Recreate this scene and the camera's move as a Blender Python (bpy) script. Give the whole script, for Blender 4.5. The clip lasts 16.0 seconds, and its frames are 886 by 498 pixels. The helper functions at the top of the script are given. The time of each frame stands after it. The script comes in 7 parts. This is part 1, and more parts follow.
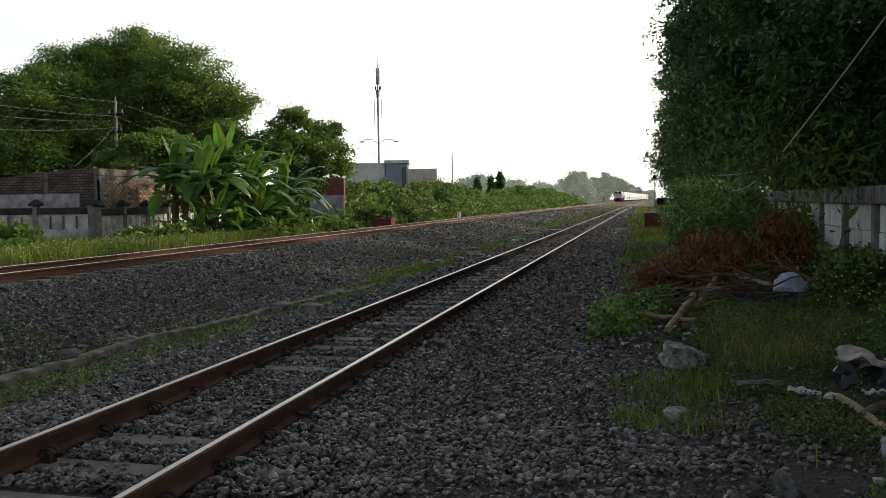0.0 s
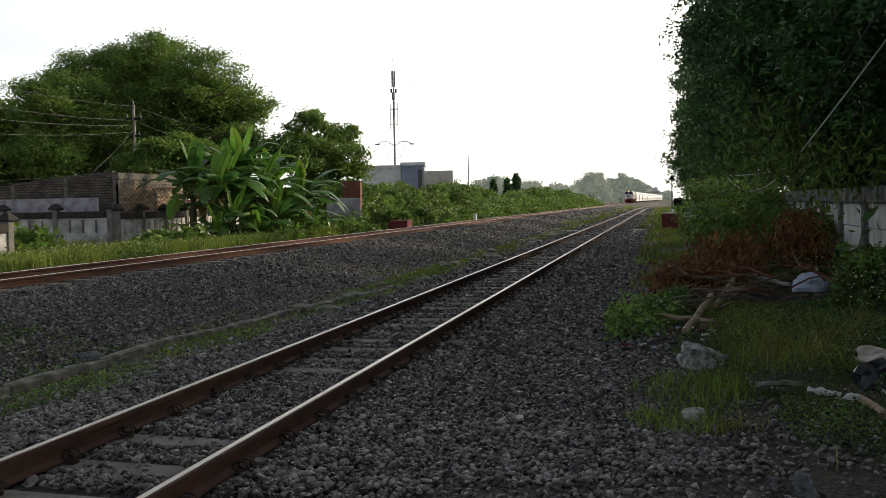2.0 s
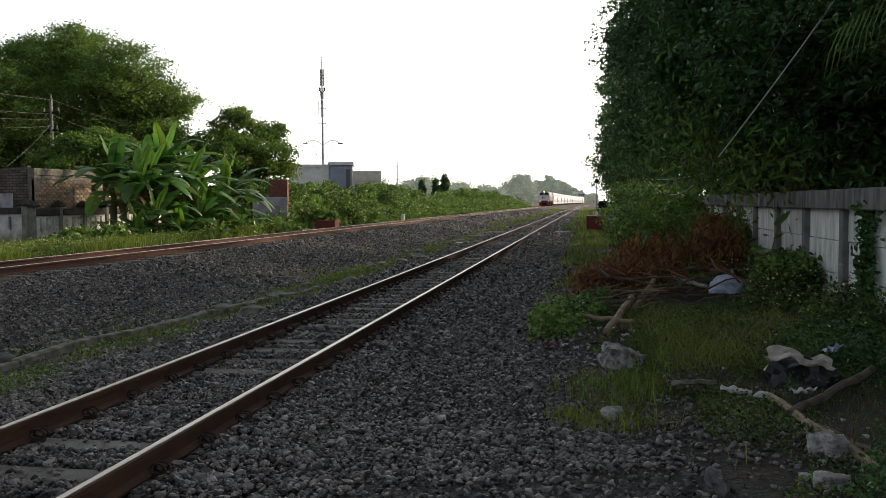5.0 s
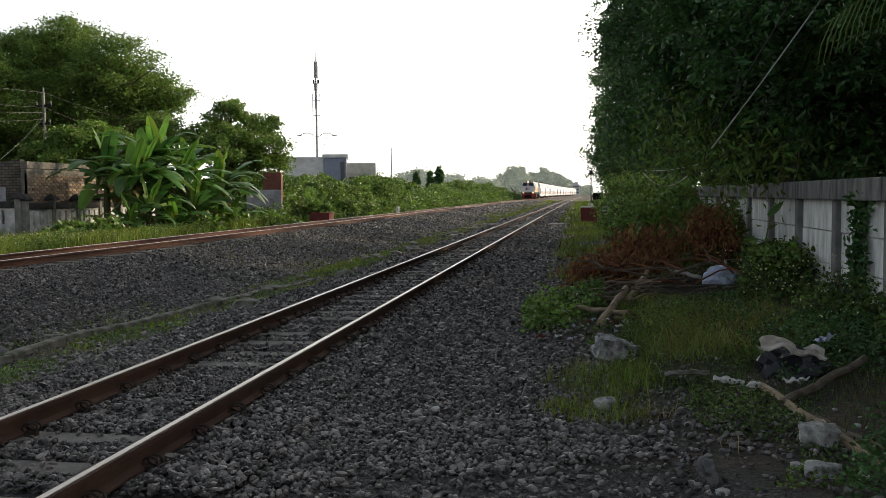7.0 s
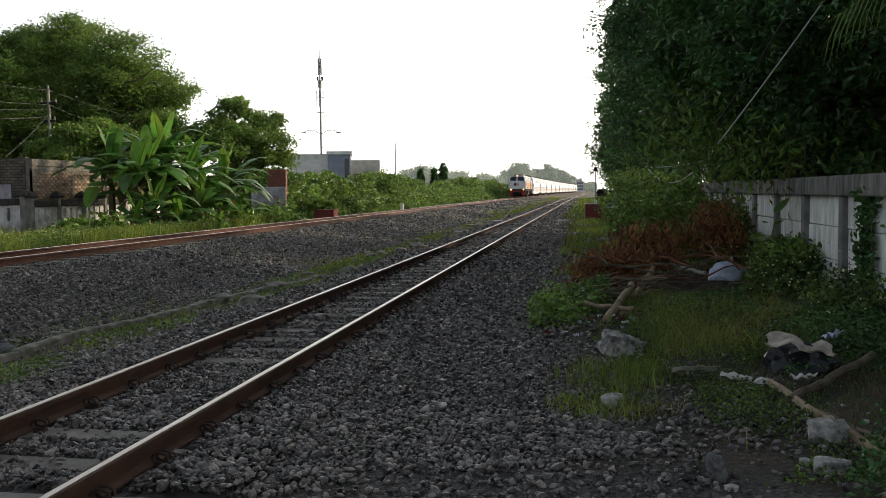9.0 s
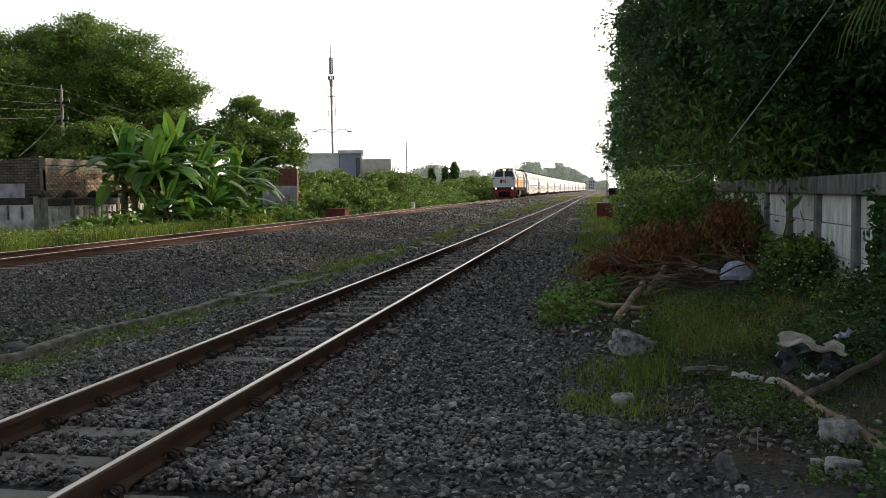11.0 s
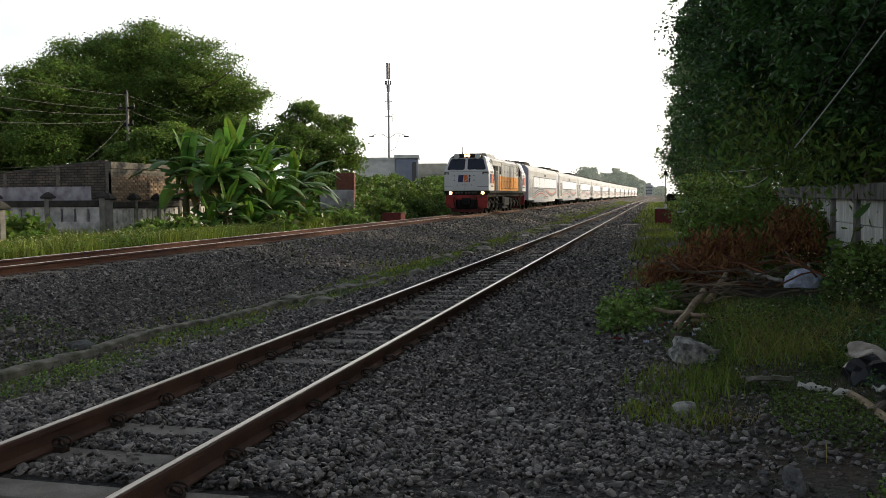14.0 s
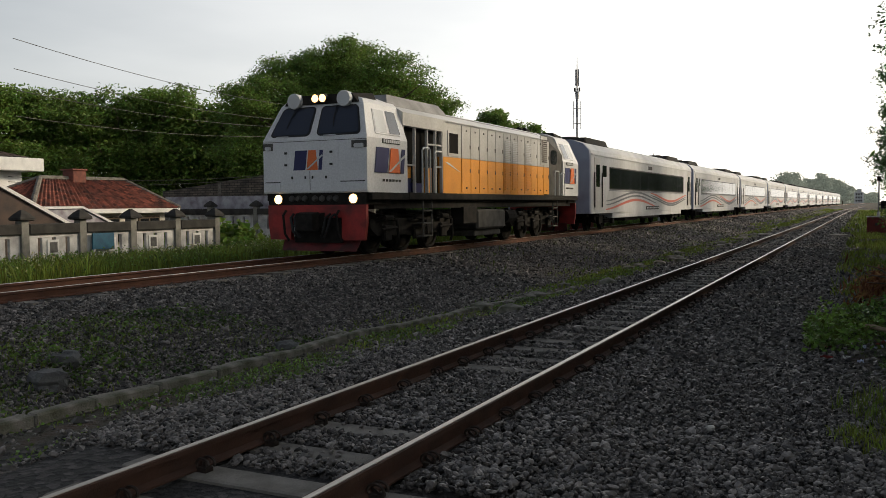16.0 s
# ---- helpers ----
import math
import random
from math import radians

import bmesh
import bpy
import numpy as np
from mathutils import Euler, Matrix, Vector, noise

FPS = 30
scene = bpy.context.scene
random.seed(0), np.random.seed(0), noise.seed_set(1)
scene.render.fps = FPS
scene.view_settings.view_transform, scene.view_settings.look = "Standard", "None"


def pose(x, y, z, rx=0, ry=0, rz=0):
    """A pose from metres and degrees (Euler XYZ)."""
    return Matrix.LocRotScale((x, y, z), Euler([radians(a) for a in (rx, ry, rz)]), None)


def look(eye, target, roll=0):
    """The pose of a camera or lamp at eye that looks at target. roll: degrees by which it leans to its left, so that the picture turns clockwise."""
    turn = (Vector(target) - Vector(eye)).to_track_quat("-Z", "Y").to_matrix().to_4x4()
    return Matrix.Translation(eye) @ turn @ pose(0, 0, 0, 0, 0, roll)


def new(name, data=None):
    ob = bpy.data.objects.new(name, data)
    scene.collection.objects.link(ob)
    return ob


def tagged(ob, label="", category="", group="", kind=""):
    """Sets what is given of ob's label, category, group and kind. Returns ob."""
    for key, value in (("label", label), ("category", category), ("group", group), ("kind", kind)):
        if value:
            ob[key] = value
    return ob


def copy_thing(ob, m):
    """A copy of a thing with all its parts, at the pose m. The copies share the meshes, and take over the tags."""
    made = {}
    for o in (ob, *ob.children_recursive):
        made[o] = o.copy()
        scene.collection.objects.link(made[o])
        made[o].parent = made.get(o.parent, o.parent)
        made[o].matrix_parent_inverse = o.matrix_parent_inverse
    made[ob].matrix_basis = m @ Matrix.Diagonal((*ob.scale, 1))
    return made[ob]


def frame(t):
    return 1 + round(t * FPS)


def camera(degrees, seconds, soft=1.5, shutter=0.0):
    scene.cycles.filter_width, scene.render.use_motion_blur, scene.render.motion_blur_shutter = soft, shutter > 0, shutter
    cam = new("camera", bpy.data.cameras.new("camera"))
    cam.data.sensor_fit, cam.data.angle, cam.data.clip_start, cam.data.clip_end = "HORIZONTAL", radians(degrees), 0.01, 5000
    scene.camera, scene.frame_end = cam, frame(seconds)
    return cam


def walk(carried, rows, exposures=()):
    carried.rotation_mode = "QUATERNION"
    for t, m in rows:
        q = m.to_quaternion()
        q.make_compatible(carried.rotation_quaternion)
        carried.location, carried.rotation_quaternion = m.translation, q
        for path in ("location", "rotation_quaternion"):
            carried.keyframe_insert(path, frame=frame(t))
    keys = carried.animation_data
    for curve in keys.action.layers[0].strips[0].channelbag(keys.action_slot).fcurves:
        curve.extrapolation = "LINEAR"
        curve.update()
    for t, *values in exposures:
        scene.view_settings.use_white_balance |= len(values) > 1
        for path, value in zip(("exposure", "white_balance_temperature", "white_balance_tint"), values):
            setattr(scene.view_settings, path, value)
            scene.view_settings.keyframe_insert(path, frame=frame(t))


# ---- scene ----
cam = camera(53.46, 16.0, soft=0.8)
PATH = [
    (0.0, pose(-0.005, 0.023, 1.565, 86.87, 0.76, 12.94)),
    (0.5, pose(-0.004, 0.012, 1.569, 86.92, 0.87, 13.35)),
    (1.0, pose(-0.001, 0.005, 1.568, 86.97, 1.07, 13.77)),
    (1.5, pose(-0.004, 0.002, 1.567, 86.99, 1.15, 14.00)),
    (2.0, pose(-0.006, 0.001, 1.566, 87.01, 1.09, 13.99)),
    (2.5, pose(-0.005, 0.002, 1.569, 87.03, 0.90, 13.98)),
    (3.0, pose(-0.003, -0.003, 1.568, 87.04, 0.76, 13.70)),
    (3.5, pose(0.006, -0.010, 1.566, 87.05, 0.58, 12.40)),
    (4.0, pose(0.020, -0.018, 1.570, 87.01, 0.50, 10.74)),
    (4.5, pose(0.024, -0.014, 1.569, 87.02, 0.29, 9.66)),
    (7.0, pose(0.040, -0.007, 1.564, 86.47, 0.65, 9.00)),
    (7.5, pose(0.032, -0.007, 1.564, 86.38, 0.73, 8.97)),
    (8.0, pose(0.028, -0.013, 1.565, 86.40, 0.65, 8.96)),
    (8.5, pose(0.020, -0.010, 1.560, 86.39, 0.67, 9.03)),
    (9.0, pose(0.018, -0.006, 1.559, 86.27, 0.73, 9.26)),
    (11.5, pose(0.027, -0.012, 1.563, 86.20, 0.69, 10.16)),
    (12.0, pose(0.025, -0.017, 1.559, 86.25, 0.60, 10.38)),
    (12.5, pose(0.025, -0.016, 1.562, 86.26, 0.57, 10.72)),
    (13.0, pose(0.019, -0.018, 1.560, 86.30, 0.50, 11.26)),
    (13.5, pose(0.007, -0.008, 1.562, 86.34, 0.46, 11.95)),
    (14.0, pose(-0.007, 0.006, 1.557, 86.55, 0.47, 13.58)),
    (14.5, pose(-0.014, 0.021, 1.556, 86.68, 0.47, 15.62)),
    (15.0, pose(-0.017, 0.027, 1.555, 87.05, 0.64, 18.32)),
    (15.5, pose(-0.025, 0.016, 1.557, 87.21, 0.88, 21.65)),
    (16.0, pose(-0.062, -0.002, 1.566, 87.15, 0.52, 25.69)),
]
EXPOSURES = [(0.0, 0.03), (4.5, 0.12), (7.0, 0.28), (9.0, 0.28), (12.5, 0.21), (14.0, 0.07), (15.0, -0.12), (16.0, -0.33)]
walk(cam, PATH, EXPOSURES)

# ---- world, sun and exposure ----
SUN_AZ, SUN_EL = radians(50), radians(22)
SUN_DIR = Vector((math.sin(SUN_AZ) * math.cos(SUN_EL), math.cos(SUN_AZ) * math.cos(SUN_EL), math.sin(SUN_EL)))


def build_world():
    w = bpy.data.worlds.new("hazy_evening_sky")
    scene.world = w
    w.use_nodes = True
    nt = w.node_tree
    nt.nodes.clear()
    N, L = nt.nodes.new, nt.links.new
    sky = N("ShaderNodeTexSky")
    sky.sky_type = "NISHITA"
    sky.sun_disc = False
    sky.sun_elevation, sky.sun_rotation = SUN_EL, SUN_AZ
    sky.dust_density = 3.0
    co = N("ShaderNodeTexCoord")
    # bright veil of thin cloud, whitest towards the sun
    dot = N("ShaderNodeVectorMath")
    dot.operation = "DOT_PRODUCT"
    dot.inputs[1].default_value = SUN_DIR
    L(co.outputs["Generated"], dot.inputs[0])
    veil = N("ShaderNodeValToRGB")
    r = veil.color_ramp
    r.elements[0].position, r.elements[0].color = 0.0, (0.20, 0.215, 0.235, 1)
    r.elements[1].position, r.elements[1].color = 1.0, (2.5, 2.38, 2.15, 1)
    e = r.elements.new(0.42)
    e.color = (0.62, 0.63, 0.63, 1)
    e = r.elements.new(0.62)
    e.color = (1.12, 1.105, 1.07, 1)
    half = N("ShaderNodeMath")
    half.operation = "MULTIPLY_ADD"
    half.inputs[1].default_value, half.inputs[2].default_value = 0.5, 0.5
    L(dot.outputs["Value"], half.inputs[0])
    mapping = N("ShaderNodeMapping")
    mapping.inputs["Scale"].default_value = (1.2, 1.2, 5.0)
    L(co.outputs["Generated"], mapping.inputs["Vector"])
    cloud = N("ShaderNodeTexNoise")
    cloud.inputs["Scale"].default_value = 1.7
    cloud.inputs["Detail"].default_value = 5
    L(mapping.outputs["Vector"], cloud.inputs["Vector"])
    shift = N("ShaderNodeMath")
    shift.operation = "MULTIPLY_ADD"
    shift.inputs[1].default_value, shift.inputs[2].default_value = 0.26, -0.125
    L(cloud.outputs["Fac"], shift.inputs[0])
    add = N("ShaderNodeMath")
    add.operation = "ADD"
    L(half.outputs[0], add.inputs[0])
    L(shift.outputs[0], add.inputs[1])
    L(add.outputs[0], veil.inputs["Fac"])
    # the haze thins and greys towards the zenith
    sep = N("ShaderNodeSeparateXYZ")
    L(co.outputs["Generated"], sep.inputs[0])
    high = N("ShaderNodeValToRGB")
    high.color_ramp.interpolation = "EASE"
    high.color_ramp.elements[0].position, high.color_ramp.elements[0].color = 0.22, (1, 1, 1, 1)
    high.color_ramp.elements[1].position, high.color_ramp.elements[1].color = 0.70, (0.10, 0.11, 0.125, 1)
    L(sep.outputs["Z"], high.inputs["Fac"])
    veiled = N("ShaderNodeMix")
    veiled.data_type, veiled.blend_type = "RGBA", "MULTIPLY"
    veiled.inputs[0].default_value = 1.0
    L(veil.outputs["Color"], veiled.inputs["A"])
    L(high.outputs["Color"], veiled.inputs["B"])
    b1, b2, mix = N("ShaderNodeBackground"), N("ShaderNodeBackground"), N("ShaderNodeAddShader")
    b1.inputs["Strength"].default_value = 0.05
    b2.inputs["Strength"].default_value = 0.95
    L(sky.outputs["Color"], b1.inputs["Color"])
    L(veiled.outputs["Result"], b2.inputs["Color"])
    out = N("ShaderNodeOutputWorld")
    L(b1.outputs[0], mix.inputs[0])
    L(b2.outputs[0], mix.inputs[1])
    L(mix.outputs[0], out.inputs["Surface"])
    sun = new("sun", bpy.data.lights.new("sun", "SUN"))
    sun.data.energy, sun.data.angle, sun.data.color = 3.2, radians(6), (1.0, 0.83, 0.58)
    sun.matrix_world = look(SUN_DIR * 200, (0, 0, 0))


build_world()

# ---- materials ----
def mat(name, c1, c2=None, rough=0.7, metal=0.0, scale=3.0, fine=60.0, bump=0.25, spec=0.35, island=0.0, objrand=0.0,
        translucent=0.0, emit=0.0, stretch=(1, 1, 1)):
    m = bpy.data.materials.new(name)
    m.use_nodes = True
    nt = m.node_tree
    N, L = nt.nodes.new, nt.links.new
    p = nt.nodes["Principled BSDF"]
    out = nt.nodes["Material Output"]
    c2 = c2 or tuple(v * 0.72 for v in c1)
    co, mp = N("ShaderNodeTexCoord"), N("ShaderNodeMapping")
    mp.inputs["Scale"].default_value = stretch
    L(co.outputs["Object"], mp.inputs["Vector"])
    n1, n2 = N("ShaderNodeTexNoise"), N("ShaderNodeTexNoise")
    n1.inputs["Scale"].default_value, n1.inputs["Detail"].default_value = scale, 6
    n2.inputs["Scale"].default_value, n2.inputs["Detail"].default_value = fine, 4
    L(mp.outputs["Vector"], n1.inputs["Vector"])
    L(mp.outputs["Vector"], n2.inputs["Vector"])
    ramp = N("ShaderNodeValToRGB")
    ramp.color_ramp.elements[0].position, ramp.color_ramp.elements[1].position = 0.35, 0.68
    ramp.color_ramp.elements[0].color, ramp.color_ramp.elements[1].color = (*c1, 1), (*c2, 1)
    L(n1.outputs["Fac"], ramp.inputs["Fac"])
    hue = N("ShaderNodeHueSaturation")
    L(ramp.outputs["Color"], hue.inputs["Color"])
    # value: fine grain and, where asked, a different tone for each piece
    val = N("ShaderNodeMath")
    val.operation = "MULTIPLY_ADD"
    val.inputs[1].default_value, val.inputs[2].default_value = 0.5, 0.75
    L(n2.outputs["Fac"], val.inputs[0])
    last = val
    for amount, node, socket in ((island, "ShaderNodeNewGeometry", "Random Per Island"), (objrand, "ShaderNodeObjectInfo", "Random")):
        if amount:
            g, k, mul = N(node), N("ShaderNodeMath"), N("ShaderNodeMath")
            k.operation, mul.operation = "MULTIPLY_ADD", "MULTIPLY"
            k.inputs[1].default_value, k.inputs[2].default_value = 2 * amount, 1 - amount
            L(g.outputs[socket], k.inputs[0])
            L(last.outputs[0], mul.inputs[0])
            L(k.outputs[0], mul.inputs[1])
            last = mul
            if translucent:
                h = N("ShaderNodeMath")
                h.operation = "MULTIPLY_ADD"
                h.inputs[1].default_value, h.inputs[2].default_value = 0.05, 0.475
                L(g.outputs[socket], h.inputs[0])
                L(h.outputs[0], hue.inputs["Hue"])
    L(last.outputs[0], hue.inputs["Value"])
    L(hue.outputs["Color"], p.inputs["Base Color"])
    p.inputs["Roughness"].default_value, p.inputs["Metallic"].default_value = rough, metal
    p.inputs["Specular IOR Level"].default_value = spec
    if bump:
        b = N("ShaderNodeBump")
        b.inputs["Strength"].default_value, b.inputs["Distance"].default_value = bump, 0.02
        L(n2.outputs["Fac"], b.inputs["Height"])
        L(b.outputs["Normal"], p.inputs["Normal"])
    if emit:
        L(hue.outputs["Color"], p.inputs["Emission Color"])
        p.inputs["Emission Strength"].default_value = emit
    if translucent:
        t, mix = N("ShaderNodeBsdfTranslucent"), N("ShaderNodeMixShader")
        L(hue.outputs["Color"], t.inputs["Color"])
        mix.inputs["Fac"].default_value = translucent
        L(p.outputs[0], mix.inputs[1])
        L(t.outputs[0], mix.inputs[2])
        L(mix.outputs[0], out.inputs["Surface"])
    return m


def glass_mat(name, c, rough=0.08):
    m = mat(name, c, c, rough=rough, spec=0.6, bump=0.0)
    return m


def ground_mat():
    """Soil with moss and dry patches; grey gravel between the banks of the tracks."""
    m = bpy.data.materials.new("soil_and_gravel")
    m.use_nodes = True
    nt = m.node_tree
    N, L = nt.nodes.new, nt.links.new
    p = nt.nodes["Principled BSDF"]
    co = N("ShaderNodeTexCoord")
    sep = N("ShaderNodeSeparateXYZ")
    L(co.outputs["Object"], sep.inputs[0])

    def noise_of(scale, detail=6):
        n = N("ShaderNodeTexNoise")
        n.inputs["Scale"].default_value, n.inputs["Detail"].default_value = scale, detail
        L(co.outputs["Object"], n.inputs["Vector"])
        return n.outputs["Fac"]

    def ramp(fac, stops):
        r = N("ShaderNodeValToRGB")
        while len(r.color_ramp.elements) < len(stops):
            r.color_ramp.elements.new(0.5)
        for e, (pos, c) in zip(r.color_ramp.elements, stops):
            e.position, e.color = pos, (*c, 1)
        L(fac, r.inputs["Fac"])
        return r.outputs["Color"]

    def math_(op, a, b):
        k = N("ShaderNodeMath")
        k.operation = op
        for i, v in enumerate((a, b)):
            if isinstance(v, (int, float)):
                k.inputs[i].default_value = v
            else:
                L(v, k.inputs[i])
        return k.outputs[0]

    def mixc(f, a, b):
        k = N("ShaderNodeMix")
        k.data_type = "RGBA"
        L(f, k.inputs[0])
        L(a, k.inputs["A"])
        L(b, k.inputs["B"])
        return k.outputs["Result"]

    vor = N("ShaderNodeTexVoronoi")
    vor.inputs["Scale"].default_value = 20
    L(co.outputs["Object"], vor.inputs["Vector"])
    # gravel colour darkened to paint in the shade between the loose stones above it
    stone = ramp(vor.outputs["Color"], [(0.1, (0.008, 0.008, 0.008)), (0.5, (0.026, 0.024, 0.022)), (0.95, (0.10, 0.09, 0.085))])
    soil = ramp(noise_of(2.2), [(0.3, (0.020, 0.024, 0.010)), (0.5, (0.036, 0.032, 0.018)), (0.7, (0.075, 0.040, 0.024))])
    grit = ramp(noise_of(42, 9), [(0.36, (0.022, 0.020, 0.018)), (0.52, (0.055, 0.050, 0.045)), (0.68, (0.13, 0.118, 0.105))])
    wob = math_("MULTIPLY", math_("SUBTRACT", noise_of(0.9), 0.5), 1.6)
    x = math_("ADD", sep.outputs["X"], wob)

    def band(v, lo, hi, soft):
        a = N("ShaderNodeMapRange")
        a.inputs["From Min"].default_value, a.inputs["From Max"].default_value = lo - soft, lo + soft
        L(v, a.inputs["Value"])
        b = N("ShaderNodeMapRange")
        b.inputs["From Min"].default_value, b.inputs["From Max"].default_value = hi + soft, hi - soft
        L(v, b.inputs["Value"])
        return math_("MULTIPLY", a.outputs[0], b.outputs[0])

    gravel = math_("MAXIMUM", band(x, -12.7, -6.3, 0.2), band(x, -4.8, -0.4, 0.25))
    col = mixc(gravel, soil, stone)
    path = math_("MULTIPLY", band(x, -1.6, 1.2, 0.3), band(math_("ADD", sep.outputs["Y"], wob), -20, 4.9, 0.3))
    col = mixc(path, col, grit)
    L(col, p.inputs["Base Color"])
    p.inputs["Roughness"].default_value = 0.85
    b = N("ShaderNodeBump")
    b.inputs["Strength"].default_value, b.inputs["Distance"].default_value = 0.8, 0.03
    L(math_("ADD", vor.outputs["Distance"], noise_of(60)), b.inputs["Height"])
    L(b.outputs["Normal"], p.inputs["Normal"])
    return m


M = {}
M["ground"] = ground_mat()
M["ballast"] = mat("crushed_basalt", (0.178, 0.162, 0.148), (0.036, 0.031, 0.028), rough=0.5, scale=9, fine=110, bump=0.15, spec=0.45, island=1.0)
M["ballast_single"] = mat("crushed_basalt_piece", (0.175, 0.16, 0.146), (0.048, 0.042, 0.038), rough=0.5, scale=9, fine=140, bump=0.15, objrand=0.7)
M["rock"] = mat("pale_broken_concrete", (0.56, 0.54, 0.50), (0.07, 0.064, 0.058), rough=0.9, scale=11, fine=60, bump=1.0)
M["rock_dark"] = mat("dark_stone", (0.07, 0.07, 0.072), (0.15, 0.15, 0.145), rough=0.85, scale=7, fine=80, bump=0.6)
M["kerb"] = mat("mossy_kerb_stone", (0.27, 0.25, 0.22), (0.08, 0.085, 0.05), rough=0.9, scale=5, fine=70, bump=0.7)
M["rail_side"] = mat("rusty_rail_steel", (0.085, 0.042, 0.028), (0.05, 0.028, 0.02), rough=0.75, metal=0.15, scale=5, fine=120, bump=0.3)
M["rail_orange"] = mat("orange_rust_rail_steel", (0.115, 0.048, 0.028), (0.07, 0.032, 0.02), rough=0.75, metal=0.1, scale=4, fine=120, bump=0.3)
M["rail_top"] = mat("polished_rail_steel", (0.55, 0.52, 0.48), (0.34, 0.30, 0.27), rough=0.36, metal=1.0, scale=3, fine=160, bump=0.05, stretch=(4, 0.15, 1))
M["sleeper"] = mat("weathered_concrete_sleeper", (0.23, 0.215, 0.19), (0.15, 0.135, 0.115), rough=0.9, scale=6, fine=90, bump=0.4, objrand=0.15)
M["clip"] = mat("dark_rusty_spring_steel", (0.05, 0.035, 0.028), (0.03, 0.024, 0.02), rough=0.6, metal=0.4, scale=20, fine=150)
M["wall"] = mat("stained_whitewashed_concrete", (0.88, 0.87, 0.83), (0.50, 0.50, 0.46), rough=0.9, scale=3.4, fine=45, bump=0.25, stretch=(2.2, 2.2, 0.55))
M["wall_cap"] = mat("soot_stained_concrete_cap", (0.26, 0.25, 0.23), (0.07, 0.07, 0.065), rough=0.9, scale=3.5, fine=50, bump=0.35, stretch=(2.5, 2.5, 0.5))
M["post"] = mat("grey_concrete_post", (0.24, 0.235, 0.215), (0.13, 0.13, 0.12), rough=0.9, scale=4, fine=60, bump=0.3)
M["fence"] = mat("grey_whitewash_fence", (0.62, 0.62, 0.62), (0.24, 0.24, 0.245), rough=0.9, scale=2.2, fine=40, bump=0.2)
M["fence_cap"] = mat("blackened_fence_coping", (0.022, 0.022, 0.021), (0.05, 0.047, 0.044), rough=0.9, scale=4, fine=50)
M["plaster"] = mat("mottled_grey_plaster", (0.40, 0.40, 0.44), (0.20, 0.18, 0.21), rough=0.9, scale=3, fine=40, bump=0.3)
M["brick"] = mat("weathered_brick", (0.36, 0.27, 0.19), (0.17, 0.12, 0.09), rough=0.95, scale=8, fine=70, bump=0.4, objrand=0.45)
M["mortar"] = mat("grey_mortar", (0.20, 0.185, 0.16), (0.085, 0.078, 0.07), rough=0.95, scale=6, fine=80, bump=0.4)
M["red_brick"] = mat("dull_red_brickwork", (0.19, 0.07, 0.05), (0.12, 0.05, 0.04), rough=0.9, scale=7, fine=60)
M["tile"] = mat("red_clay_roof_tile", (0.25, 0.075, 0.048), (0.085, 0.038, 0.032), rough=0.85, scale=2.5, fine=50, island=0.55)
M["tile_dark"] = mat("dark_weathered_roof_tile", (0.085, 0.06, 0.05), (0.05, 0.042, 0.04), rough=0.9, scale=2.5, fine=50, island=0.25)
M["cream"] = mat("cream_house_paint", (0.55, 0.53, 0.47), (0.42, 0.40, 0.36), rough=0.85, scale=2, fine=50)
M["white"] = mat("faded_white_paint", (0.68, 0.68, 0.67), (0.52, 0.53, 0.53), rough=0.7, scale=2, fine=40, bump=0.1)
M["bluegrey"] = mat("blue_grey_cladding", (0.25, 0.28, 0.37), (0.21, 0.235, 0.31), rough=0.6, scale=2, fine=40, bump=0.1)
M["blue"] = mat("teal_blue_banner_cloth", (0.02, 0.11, 0.18), (0.015, 0.07, 0.13), rough=0.6, scale=4, fine=40)
# near-black colour in place of the shade inside recesses and vents
M["dark"] = mat("painted_opening_shade", (0.012, 0.012, 0.012), (0.018, 0.017, 0.016), rough=0.9, spec=0.05, bump=0)
M["redpaint"] = mat("faded_maroon_paint", (0.22, 0.035, 0.03), (0.14, 0.03, 0.027), rough=0.6, scale=4, fine=60)
M["steel"] = mat("galvanised_steel", (0.32, 0.32, 0.33), (0.22, 0.22, 0.23), rough=0.5, metal=0.6, scale=3, fine=60, bump=0.1)
M["wire"] = mat("black_cable", (0.05, 0.05, 0.05), (0.04, 0.04, 0.04), rough=0.6, bump=0)
M["wire_pale"] = mat("pale_grey_cable", (0.45, 0.45, 0.45), (0.38, 0.38, 0.38), rough=0.6, bump=0)
M["bark"] = mat("grey_brown_bark", (0.11, 0.085, 0.06), (0.06, 0.048, 0.036), rough=0.95, scale=6, fine=50, bump=0.7, stretch=(3, 3, 0.6))
M["leaf_dark"] = mat("dark_glossy_leaf", (0.076, 0.165, 0.042), (0.03, 0.070, 0.020), rough=0.4, spec=0.45, scale=1.3, fine=9, bump=0, island=0.45, translucent=0.28)
M["leaf_yellow"] = mat("yellow_green_leaf", (0.16, 0.25, 0.045), (0.09, 0.155, 0.03), rough=0.5, scale=1.5, fine=9, bump=0, island=0.4, translucent=0.35)
M["leaf_tree"] = mat("mid_green_leaf", (0.185, 0.275, 0.052), (0.075, 0.14, 0.028), rough=0.42, scale=0.7, fine=5, bump=0, island=0.45, translucent=0.4)
